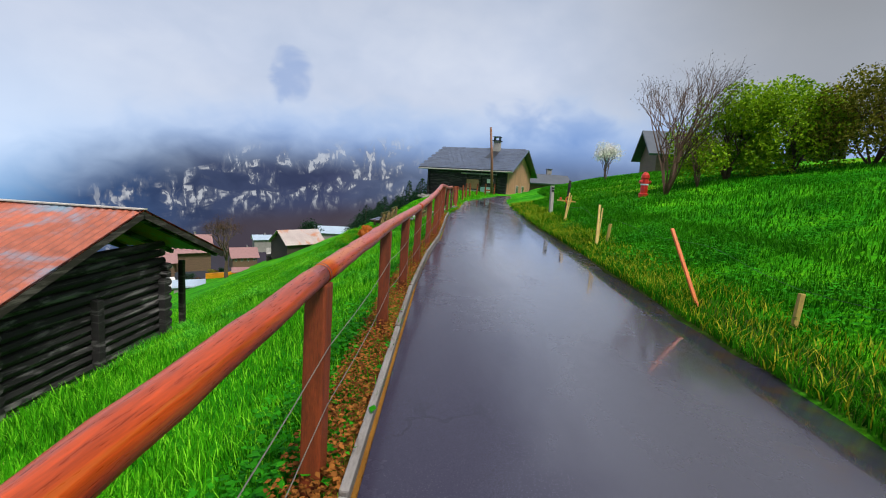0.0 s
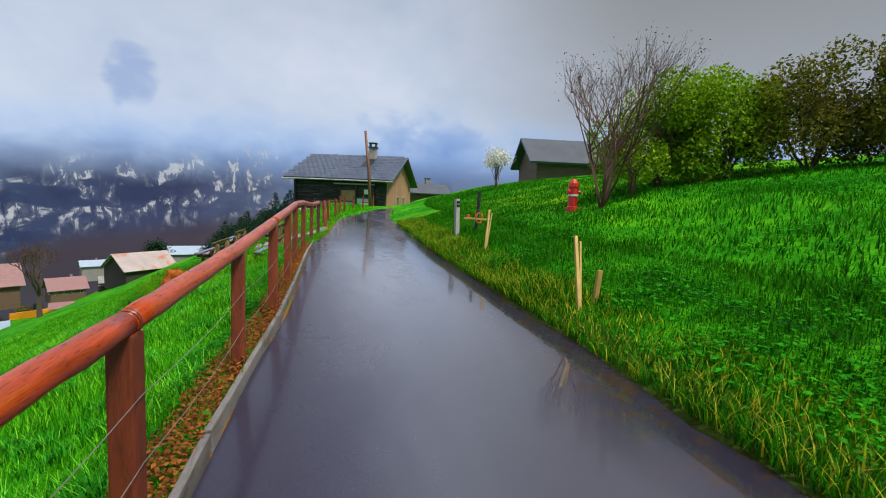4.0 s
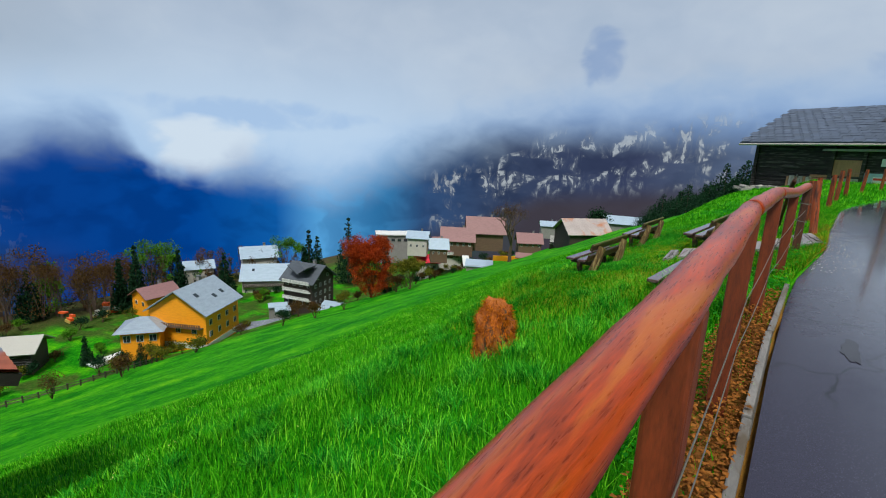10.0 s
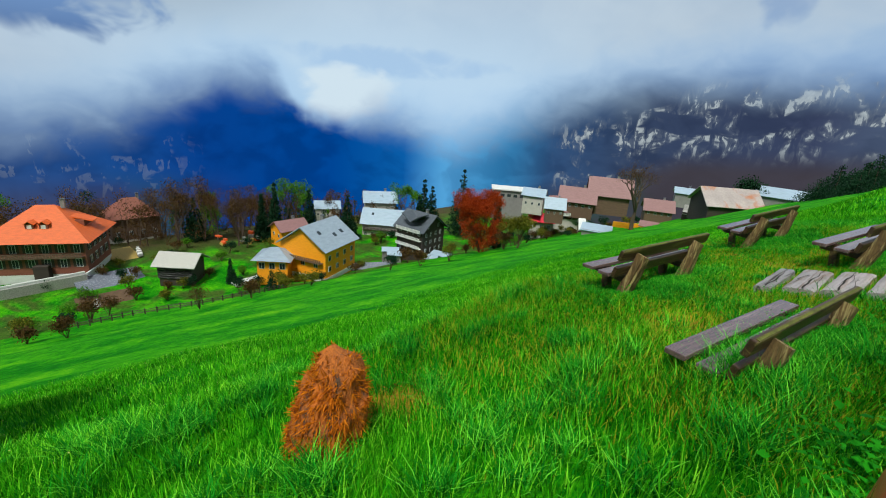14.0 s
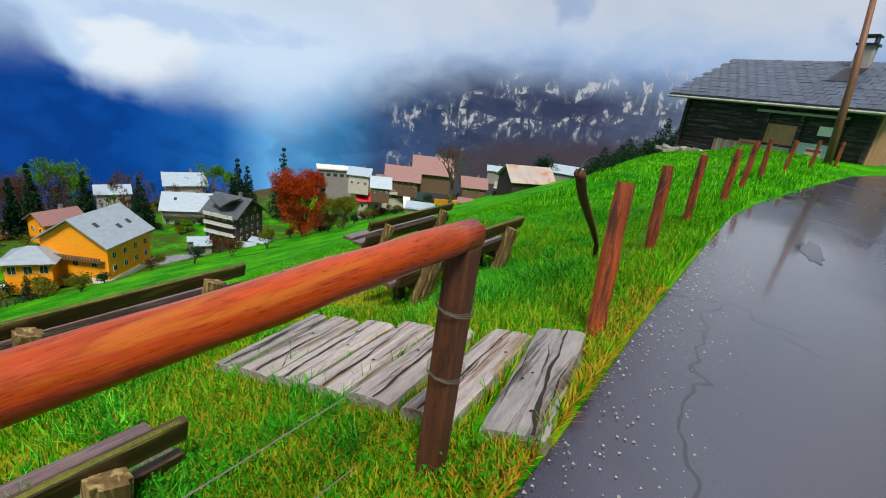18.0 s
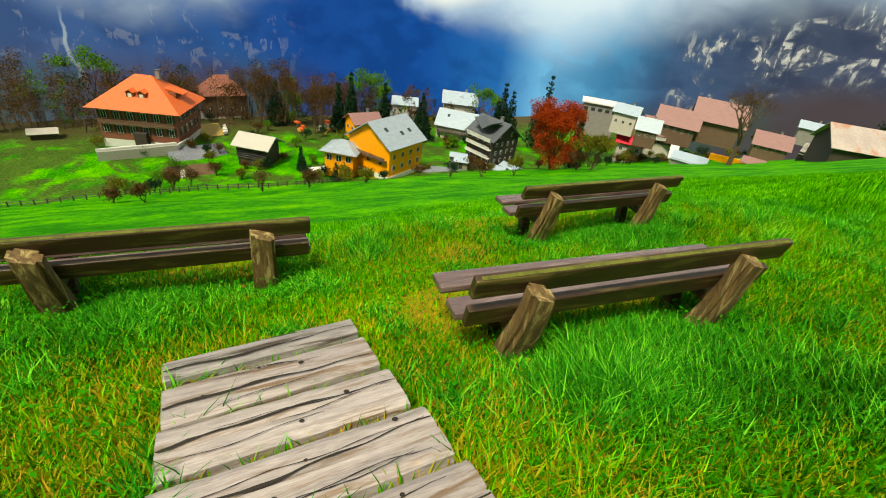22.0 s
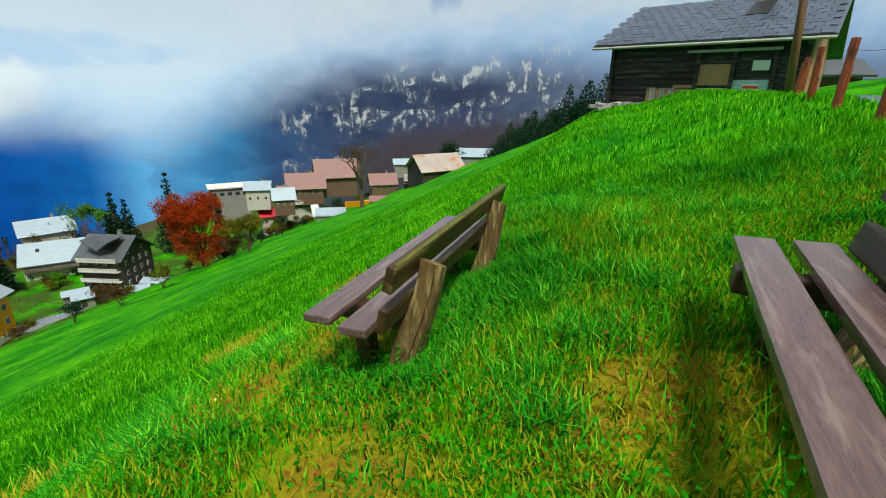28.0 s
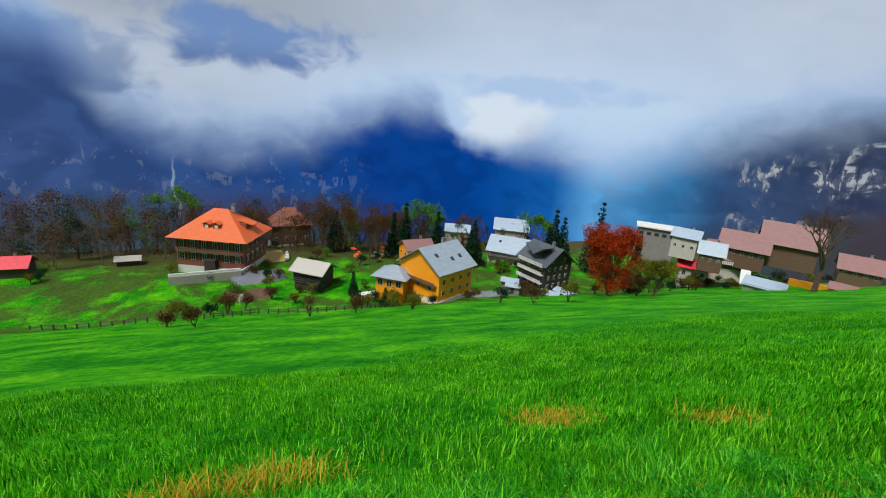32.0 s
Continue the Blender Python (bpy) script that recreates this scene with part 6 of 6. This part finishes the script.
# ---- village trees ----
tree("copper_tree", -94.2, 104.1, 17.5, "broad copper-red tree with many stems in young leaf", COPPER, REDBARK, 16, 0.34, 3, 34000, 0.19, 0.16, 11, 1.5, skirt=170)
tree("garden_shrub", -78.9, 103.7, 8.9, "brown and green shrub with pale blossom", DARKHEDGE, REDBARK, 8, 0.6, 3, 6000, 0.2, 0.1, 12, 1.2, category="shrub")
tree("garden_shrub", -84.4, 104.1, 5.0, "small brown twiggy shrub", BROWNTWIG, REDBARK, 8, 0.7, 3, 1500, 0.18, 0.06, 13, 0.8, category="shrub")
tree("bare_tree", -61.6, 128.0, 16.2, "large bare tree with a wide brown crown", BROWNTWIG, BARK, 1, 0.85, 4, 14000, 0.05, 0.5, 14, 1.3)
tree("garden_shrub", -88.4, 28.1, 5.0, "leafless brown shrub by the garden bed", BROWNTWIG, REDBARK, 10, 0.5, 2, 700, 0.12, 0.05, 15, 0.6, category="shrub")
for i, (x, y, h) in enumerate(((-172, 36, 15), (-170, 48, 16), (-166, 58, 15), (-158, 52, 14), (-186, 12, 15), (-190, 34, 17), (-176, 66, 14))):
    tree("bare_tree", x, y, h, "bare brown deciduous tree behind the houses", BROWNTWIG, BARK, 1, 0.7, 3, 6000, 0.14, 0.3, 30 + i, 2.2, group="bare trees behind the village")
for i, (x, y, h, r) in enumerate(((-157.9, 64.5, 21.4, 3.0), (-159.2, 60.4, 17.7, 2.6), (-154.1, 75.5, 18.9, 3.6), (-148.7, 87.8, 17.3, 3.8), (-122.7, 41.3, 7.2, 1.4), (-107.8, 47.3, 5.4, 1.7), (-173.4, 41.6, 16.2, 4.5), (-105.9, 122.2, 19.2, 2.6), (-184.9, -0.2, 15.8, 5.4))):
    conifer(x, y, h, r, DARKNEEDLE, "dark slender conifer between the houses", 50 + i)
for i, (x, y, h) in enumerate(((-134.5, 111.7, 27.9), (-132.7, 114.1, 25.2), (-135.4, 110.4, 20.4))):
    conifer(x, y, h * 0.85, 4.0, DARKNEEDLE, "dark columnar cypress-like conifer", 70 + i)
conifer(-133.3, 129.5, 27.0, 6.5, DARKNEEDLE, "tall dark pine with clumped crown", 80)
for i, (x, y, h) in enumerate(((-188, -14, 21), (-170.4, 74.7, 18.1), (-151.5, 113.4, 16.9), (-187.1, 87.2, 12.2), (-187.5, 48.7, 8.7))):
    tree("green_tree", x, y, h, "fresh yellow-green leafed tree", FRESHLEAF, BARK, 1, 0.6, 3, 2600, 0.28, 0.3, 90 + i, 1.7)
# bushes and low trees in the gardens between the houses
vg = random.Random(19)
for i in range(84):
    x, y = vg.uniform(-165, -78), vg.uniform(0, 165)
    if y > 120:
        x = vg.uniform(-125, -62)
    if abs(x) < 70 + 0.14 * y:
        x -= 26
    m, lb = ((DARKHEDGE, "dark olive garden bush between the houses"), (BROWNTWIG, "brown leafless garden bush between the houses"), (FRESHLEAF, "fresh green garden bush between the houses"), (DARKNEEDLE, "dark evergreen garden bush between the houses"))[i % 4]
    tree("garden_bush", x, y, vg.uniform(2.5, 5.5), lb, m, REDBARK, 7, 0.6, 2, 700, 0.18, 0.06, 400 + i, 0.9, category="bush", group="bushes of the village gardens")
for i, (x, y, r) in enumerate(YARDS):
    for k in range(4):
        a = 0.6 + 0.75 * k + vg.uniform(-0.3, 0.3) - 1.6
        bx, by = x + math.cos(a) * r * 1.25, y + math.sin(a) * r * 1.25
        m, lb = ((DARKHEDGE, "dark olive garden bush beside a house"), (DARKNEEDLE, "dark evergreen garden bush beside a house"), (BROWNTWIG, "brown leafless garden bush beside a house"))[(i + k) % 3]
        tree("garden_bush", bx, by, vg.uniform(2.0, 4.0), lb, m, REDBARK, 6, 0.65, 2, 600, 0.17, 0.05, 600 + 5 * i + k, 0.9, category="bush", group="bushes of the village gardens")
# woods that close the village off from the valley
wg = np.random.default_rng(61)
for mat, count, lab, lo, hi in ((BROWNTWIG, 230, "bare brown woods behind the village", 11, 22), (FRESHLEAF, 20, "fresh green trees among the bare woods", 9, 17), (DARKNEEDLE, 40, "dark conifers among the bare woods", 10, 20)):
    wa, wr_ = np.radians(wg.uniform(54, 128, count)), wg.uniform(172, 216, count)
    wx, wy = -np.sin(wa) * wr_, 20 + np.cos(wa) * wr_
    wh = wg.uniform(lo, hi, count) * np.interp(np.degrees(wa), [54, 70, 80, 128], [0.45, 0.65, 1, 1.1])
    spots, vt, ft = [], [], []
    for a, b, h in zip(wx, wy, wh):
        z0 = landz(a, b)
        for k in range(9):
            u = wg.uniform(0.15, 1)
            rr = h * 0.2 * (1.15 - u)
            spots.append(((a + wg.normal(0, rr), b + wg.normal(0, rr), z0 + h * u), h * 0.12))
        for k in range(4):
            s = wg.uniform(-0.16, 0.16, 2) * h
            n = len(vt)
            vt += [(a - 0.12, b - 0.12, z0 - 0.5), (a + 0.12, b + 0.12, z0 - 0.5), (a + s[0], b + s[1], z0 + h * wg.uniform(0.7, 1.1))]
            ft.append((n, n + 1, n + 2))
    v, f = leaves(count * 420, spots, 0.26, wg)
    woods = empty("far_woods", pose(float(wx.mean()), float(wy.mean()), landz(float(wx.mean()), float(wy.mean()))))
    under(soup("crowns", v, f, mat), woods)
    under(soup("stems", np.array(vt), np.array(ft), BARK), woods)
    tagged(woods, lab, "woods", kind="stuff")
# dark woods on the shoulder behind the barn
rng = random.Random(44)
for i in range(26):
    u = i / 25
    x, y = -22 + 19 * u + rng.uniform(-1.5, 1.5), 118 - 34 * u + rng.uniform(-4, 4)
    conifer(x, y, rng.uniform(5, 7.5) - 1.2 * (1 - u), 3.4, DARKNEEDLE, "dark conifer on the wooded shoulder behind the barn", 100 + i, z=landz(x, y) - 0.5)
for x, y, h in ((-16, 132, 12), (-22, 140, 10), (-46, 158, 11), (-36, 165, 13)):
    tree("dark_tree", x, y, h, "dark round-crowned tree behind the roofs", DARKNEEDLE, BARK, 1, 0.7, 3, 2200, 0.3, 0.3, int(h * 7), 1.8)
# houses up the bank
house(27.0, 50.5, 4.6, -12, 10.5, 8.0, 2.0, 2.4, BROWNTIMBER, DARKROOF, "brown house with a grey roof up the bank", 0.9)
house(17.0, 84.0, 1.4, 4, 8.0, 6.0, 2.2, 1.4, BROWNTIMBER, DARKROOF, "low dark house beyond the barn", 0.8)
house(36.5, 47.0, 9.0, -38, 4.6, 4.0, 1.5, 0.8, DARKTIMBER, DARKROOF, "dark house with grey roof above the hedge", 0.9)
pl = empty("utility_pole", pose(11.5, 70.0, landz(11.5, 70.0)))
part("pole_shaft", tube([(0, 0, -1), (0, 0, 7.5)], [0.16, 0.11], 8), POLEWOOD, pl)
tagged(pl, "distant wooden utility pole beyond the barn", "pole")

# ---- turf ----


def off_road(x, y, gap=0.03):
    lo, hi = np.interp(y, ROAD_Y, ROAD_L), np.interp(y, ROAD_Y, ROAD_R)
    return (x < lo - gap) | (x > hi + gap)


def keep(x, y, g):
    """Where blades may stand: not on the lane, the steps or the bare soil."""
    ok = off_road(x, y)
    for c, w in STEP_X:
        ok &= ~((np.abs(x - c) < w + 0.012) & (np.abs(y - 21.86) < 0.49))
    ok &= ~((x > -11) & (x < -6.3) & (y > 6.0) & (y < 10.6))
    for a, b, r in BARE:
        ok &= ~((np.hypot(x - a, y - b) < r * 0.8) & (g.random(len(x)) < 0.7))
    lo = np.interp(y, ROAD_Y, ROAD_L)
    ok &= ~((x > lo - 0.40) & (x < lo) & (y < 17.4) & (g.random(len(x)) < 0.93))
    return ok


def blades(name, n, sample, h, w, mat, seed, lean=0.35, label="", dry=False):
    g = np.random.default_rng(seed)
    x, y = sample(g, n)
    k = keep(x, y, g)
    x, y = x[k], y[k]
    n = len(x)
    z = land(x, y) - 0.01
    tall = 0.55 + 0.9 * (0.5 + 0.5 * np.sin(x * 1.7 + 1.3 * np.sin(y * 1.1)) * np.sin(y * 1.3 + x * 0.6)) * g.uniform(0.5, 1.3, n)
    # grass grows long at the posts' and benches' feet, short where people walk
    walked = np.exp(-(((x + 2.2) / 0.9) ** 2 + ((y - 22.6) / 2.4) ** 2))
    H = h * tall * (1 - 0.65 * walked)
    for fx, fy in ((-1.33, 23.08), (-1.2, 24.4), (-3.1, 24.55), (-3.05, 25.86), (-3.0, 20.63), (-2.95, 21.9)):
        H *= 1 - 0.7 * np.exp(-((x - fx) ** 2 + (y - fy) ** 2) / 0.07)
    a = g.uniform(0, 6.283, n)
    dx, dy = np.cos(a), np.sin(a)
    L = lean * g.uniform(0.2, 1.4, n) * H
    W = w * g.uniform(0.6, 1.3, n)
    px, py = -dy * W, dx * W
    base = np.stack([x, y, z], -1)
    side = np.stack([px, py, 0 * px], -1)
    mid = base + np.stack([dx * L * 0.35, dy * L * 0.35, H * 0.6], -1)
    tip = base + np.stack([dx * L, dy * L, H], -1)
    v = np.stack([base - side, base + side, mid + side * 0.7, mid - side * 0.7, tip], 1).reshape(-1, 3)
    i = 5 * np.arange(n)[:, None]
    f = np.concatenate([i + [0, 1, 2], i + [0, 2, 3], i + [3, 2, 4]], 1).reshape(-1, 3)
    return tagged(soup(name, v, f, mat), label, "grass", kind="stuff")


def rect(x0, x1, y0, y1, px=1.0):
    return lambda g, n: (x1 - (x1 - x0) * g.random(n) ** px + g.normal(0, 0.035 * (x1 - x0), n), y0 + (y1 - y0) * g.random(n) + g.normal(0, 0.6, n))


def verge(x0, x1, y0, y1):
    return lambda g, n: (np.interp(yy := y0 + (y1 - y0) * g.random(n), ROAD_Y, ROAD_R) + x0 + (x1 - x0) * g.random(n) ** 1.4, yy)


blades("meadow_grass", 150000, rect(-5.5, 0.0, -0.5, 20, 1.2), 0.13, 0.0045, GRASS, 1, 0.6, "lush wet green grass beside the railing")
blades("meadow_grass", 190000, rect(-6.5, 1.0, 19, 30, 1.0), 0.12, 0.0042, GRASS, 2, 0.6, "lush wet green grass round the benches")
blades("meadow_grass", 130000, rect(-20, -5, -1, 40, 1.2), 0.17, 0.009, GRASS, 3, 0.6, "long green meadow grass on the slope")
blades("meadow_grass", 90000, rect(-24, 3, 29, 58, 1.2), 0.13, 0.010, GRASS, 4, 0.6, "green meadow grass below the barn")
blades("verge_grass", 70000, verge(0.02, 2.5, -1, 26), 0.13, 0.006, BANKGRASS, 5, 0.7, "rank green grass on the verge")
blades("verge_grass", 70000, verge(2.2, 12, -1, 40), 0.12, 0.011, BANKGRASS, 6, 0.7, "green grass on the bank")
rng = random.Random(31)
TUFTS = [(rng.uniform(-6.2, -0.2), rng.uniform(7, 29)) for _ in range(520)]
blades("grass_tussock", 62000, lambda g, n: (lambda k: (np.array(TUFTS)[k, 0] + g.normal(0, 0.065, n), np.array(TUFTS)[k, 1] + g.normal(0, 0.065, n)))(g.integers(0, len(TUFTS), n)), 0.17, 0.0045, TUSSOCK, 41, 1.0, "rank green grass tussocks on the meadow")
FEET = [(-3.05, 20.6), (-3.0, 21.3), (-2.95, 21.9), (-3.1, 24.6), (-3.05, 25.2), (-3.0, 25.8), (-0.95, 23.2), (-1.1, 23.8), (-1.15, 24.4), (-0.8, 23.4), (-0.6, 24.0), (-1.1, 19.0), (-1.05, 19.7), (-1.0, 20.3), (-2.6, 21.0), (-2.6, 25.4)]
blades("long_grass", 42000, lambda g, n: (lambda k: (np.array(FEET)[k, 0] + g.normal(0, 0.20, n), np.array(FEET)[k, 1] + g.normal(0, 0.24, n)))(g.integers(0, len(FEET), n)), 0.14, 0.0045, TUSSOCK, 42, 0.9, "long teal green grass at the benches' feet")
blades("dry_grass", 64000, rect(-4.6, 0.6, 18.5, 27.5, 1.0), 0.10, 0.005, DRYGRASS, 7, 0.9, "yellowed trodden grass round the benches")
blades("dry_grass", 7000, verge(0.0, 0.9, -1, 26), 0.16, 0.006, DRYGRASS, 8, 0.9, "yellowed grass on the verge")


blades("dry_grass", 15000, lambda g, n: (lambda k: (np.array([-0.7, -1.3, -0.3, -1.95, -3.35, -1.75, -2.3, -1.0])[k] + g.normal(0, 0.28, n), np.array([20.5, 20.9, 21.0, 22.85, 23.0, 24.1, 23.5, 18.6])[k] + g.normal(0, 0.25, n)))(g.integers(0, 8, n)), 0.07, 0.005, DRYGRASS, 71, 1.0, "trodden golden grass beside the steps")
blades("dry_grass", 9000, rect(-2.2, 0.62, 21.25, 22.5, 1.0), 0.09, 0.004, GOLDGRASS, 72, 1.0, "golden dead grass in the gaps between the sleepers")
blades("dry_grass", 5000, lambda g, n: (np.interp(yy := 20.6 + 3.2 * g.random(n), ROAD_Y, ROAD_L) - 0.03 - 0.25 * g.random(n) ** 1.5, yy), 0.07, 0.004, GOLDGRASS, 73, 1.0, "golden dead grass along the lane's edge")
blades("dry_grass", 8000, lambda g, n: (lambda k: (np.array([b[0] for b in BARE])[k] + g.normal(0, 0.25, n), np.array([b[1] for b in BARE])[k] + g.normal(0, 0.25, n)))(g.integers(0, len(BARE), n)), 0.05, 0.004, GOLDGRASS, 74, 1.0, "golden dead grass on worn soil")


def tufts(g, n):
    c = np.array([(-8.77, 28.9), (-9.2, 29.3), (-7.45, 24.4), (-7.2, 23.5), (-7.2, 30.8)])
    k = g.integers(0, len(c), n)
    return c[k, 0] + g.normal(0, 0.34, n), c[k, 1] + g.normal(0, 0.34, n)


blades("dry_tuft", 1400, tufts, 0.20, 0.007, GOLDGRASS, 9, 1.0, "dry yellow grass tufts below the bench")


def weeds(name, n, sample, size, seed, label, mat=WEED):
    g = np.random.default_rng(seed)
    x, y = sample(g, n)
    k = (keep(x, y, g) | (mat == LITTER) & off_road(x, y)) & ~((x > -2.3) & (x < 0.6) & (np.abs(y - 21.86) < 0.6))
    x, y = x[k], y[k]
    n = len(x)
    p = np.stack([x, y, land(x, y) + g.uniform(0.01, 0.16, n)], -1)
    a = g.uniform(0, 6.283, n)
    d = np.stack([np.cos(a), np.sin(a), g.uniform(-0.2, 0.5, n)], -1)
    s = np.stack([-np.sin(a), np.cos(a), g.uniform(-0.3, 0.3, n)], -1)
    L = (size * g.uniform(0.5, 1.3, n))[:, None]
    v = np.stack([p, p + d * L * 0.5 + s * L * 0.38, p + d * L + np.array([0, 0, -0.01]), p + d * L * 0.5 - s * L * 0.38], 1).reshape(-1, 3)
    return tagged(soup(name, v, np.arange(4 * n).reshape(-1, 4), mat), label, "weeds", kind="stuff")


def clumps(cs, r):
    return lambda g, n: (lambda k: (np.array(cs)[k, 0] + g.normal(0, r, n), np.array(cs)[k, 1] + g.normal(0, r, n)))(g.integers(0, len(cs), n))


rng = random.Random(8)
weeds("broad_leaf_weeds", 9000, clumps([(rail_x(y) - rng.uniform(-0.12, 0.5), y) for y in (rng.uniform(1, 20) for _ in range(46))], 0.16), 0.05, 11, "broad-leaved weeds at the railing's foot")
weeds("broad_leaf_weeds", 9000, clumps([(3.0 + rng.uniform(0.1, 1.4), rng.uniform(0.5, 14)) for _ in range(50)], 0.2), 0.05, 12, "broad-leaved weeds on the verge")
weeds("clover", 52000, rect(-5.5, 0.5, 19.5, 29, 1.0), 0.022, 13, "clover and low weeds among the grass")
weeds("leaf_litter", 24000, lambda g, n: (np.interp(yy := -1 + 18.4 * g.random(n), ROAD_Y, ROAD_L) - 0.07 - 0.36 * g.random(n), yy), 0.03, 14, "brown dead leaves between edging and railing", LITTER)
weeds("leaf_litter", 700, lambda g, n: (np.interp(yy := 21 + 2.6 * g.random(n), ROAD_Y, ROAD_L) - 0.02 - 0.22 * g.random(n) ** 2, yy), 0.016, 15, "brown dead leaves along the lane's edge", LITTER)
weeds("leaf_litter", 900, clumps([(a, b) for a, b, r in BARE], 0.3), 0.022, 16, "brown dead leaves on worn soil", LITTER)
weeds("meadow_flowers", 9000, rect(-22, -4.5, 2, 40, 1.0), 0.016, 17, "pale yellow meadow flowers among the grass", FLOWER)
weeds("meadow_weeds", 9000, clumps([(rng.uniform(4, 11), rng.uniform(2, 22)) for _ in range(70)], 0.22), 0.06, 18, "dark green weed clumps on the bank")

# grit and small stones on the lane's edge
g = np.random.default_rng(19)
n = 1100
y = 19 + 9 * g.random(n)
x = np.interp(y, ROAD_Y, ROAD_L) + 0.02 + 0.8 * g.random(n) ** 2
p = np.stack([x, y, road_z(y) + 0.006], -1)
s = (0.004 + 0.008 * g.random(n) ** 2)[:, None]
o = np.array([(1, 0, 0), (-0.5, 0.86, 0), (-0.5, -0.86, 0), (0, 0, 0.8)])
v = (p[:, None] + o[None] * s[:, None]).reshape(-1, 3)
i = 4 * np.arange(n)[:, None]
f = np.concatenate([i + [0, 1, 3], i + [1, 2, 3], i + [2, 0, 3]], 1).reshape(-1, 3)
tagged(soup("grit", v, f, STONE), "loose pale grit on the wet asphalt", "grit", kind="stuff")
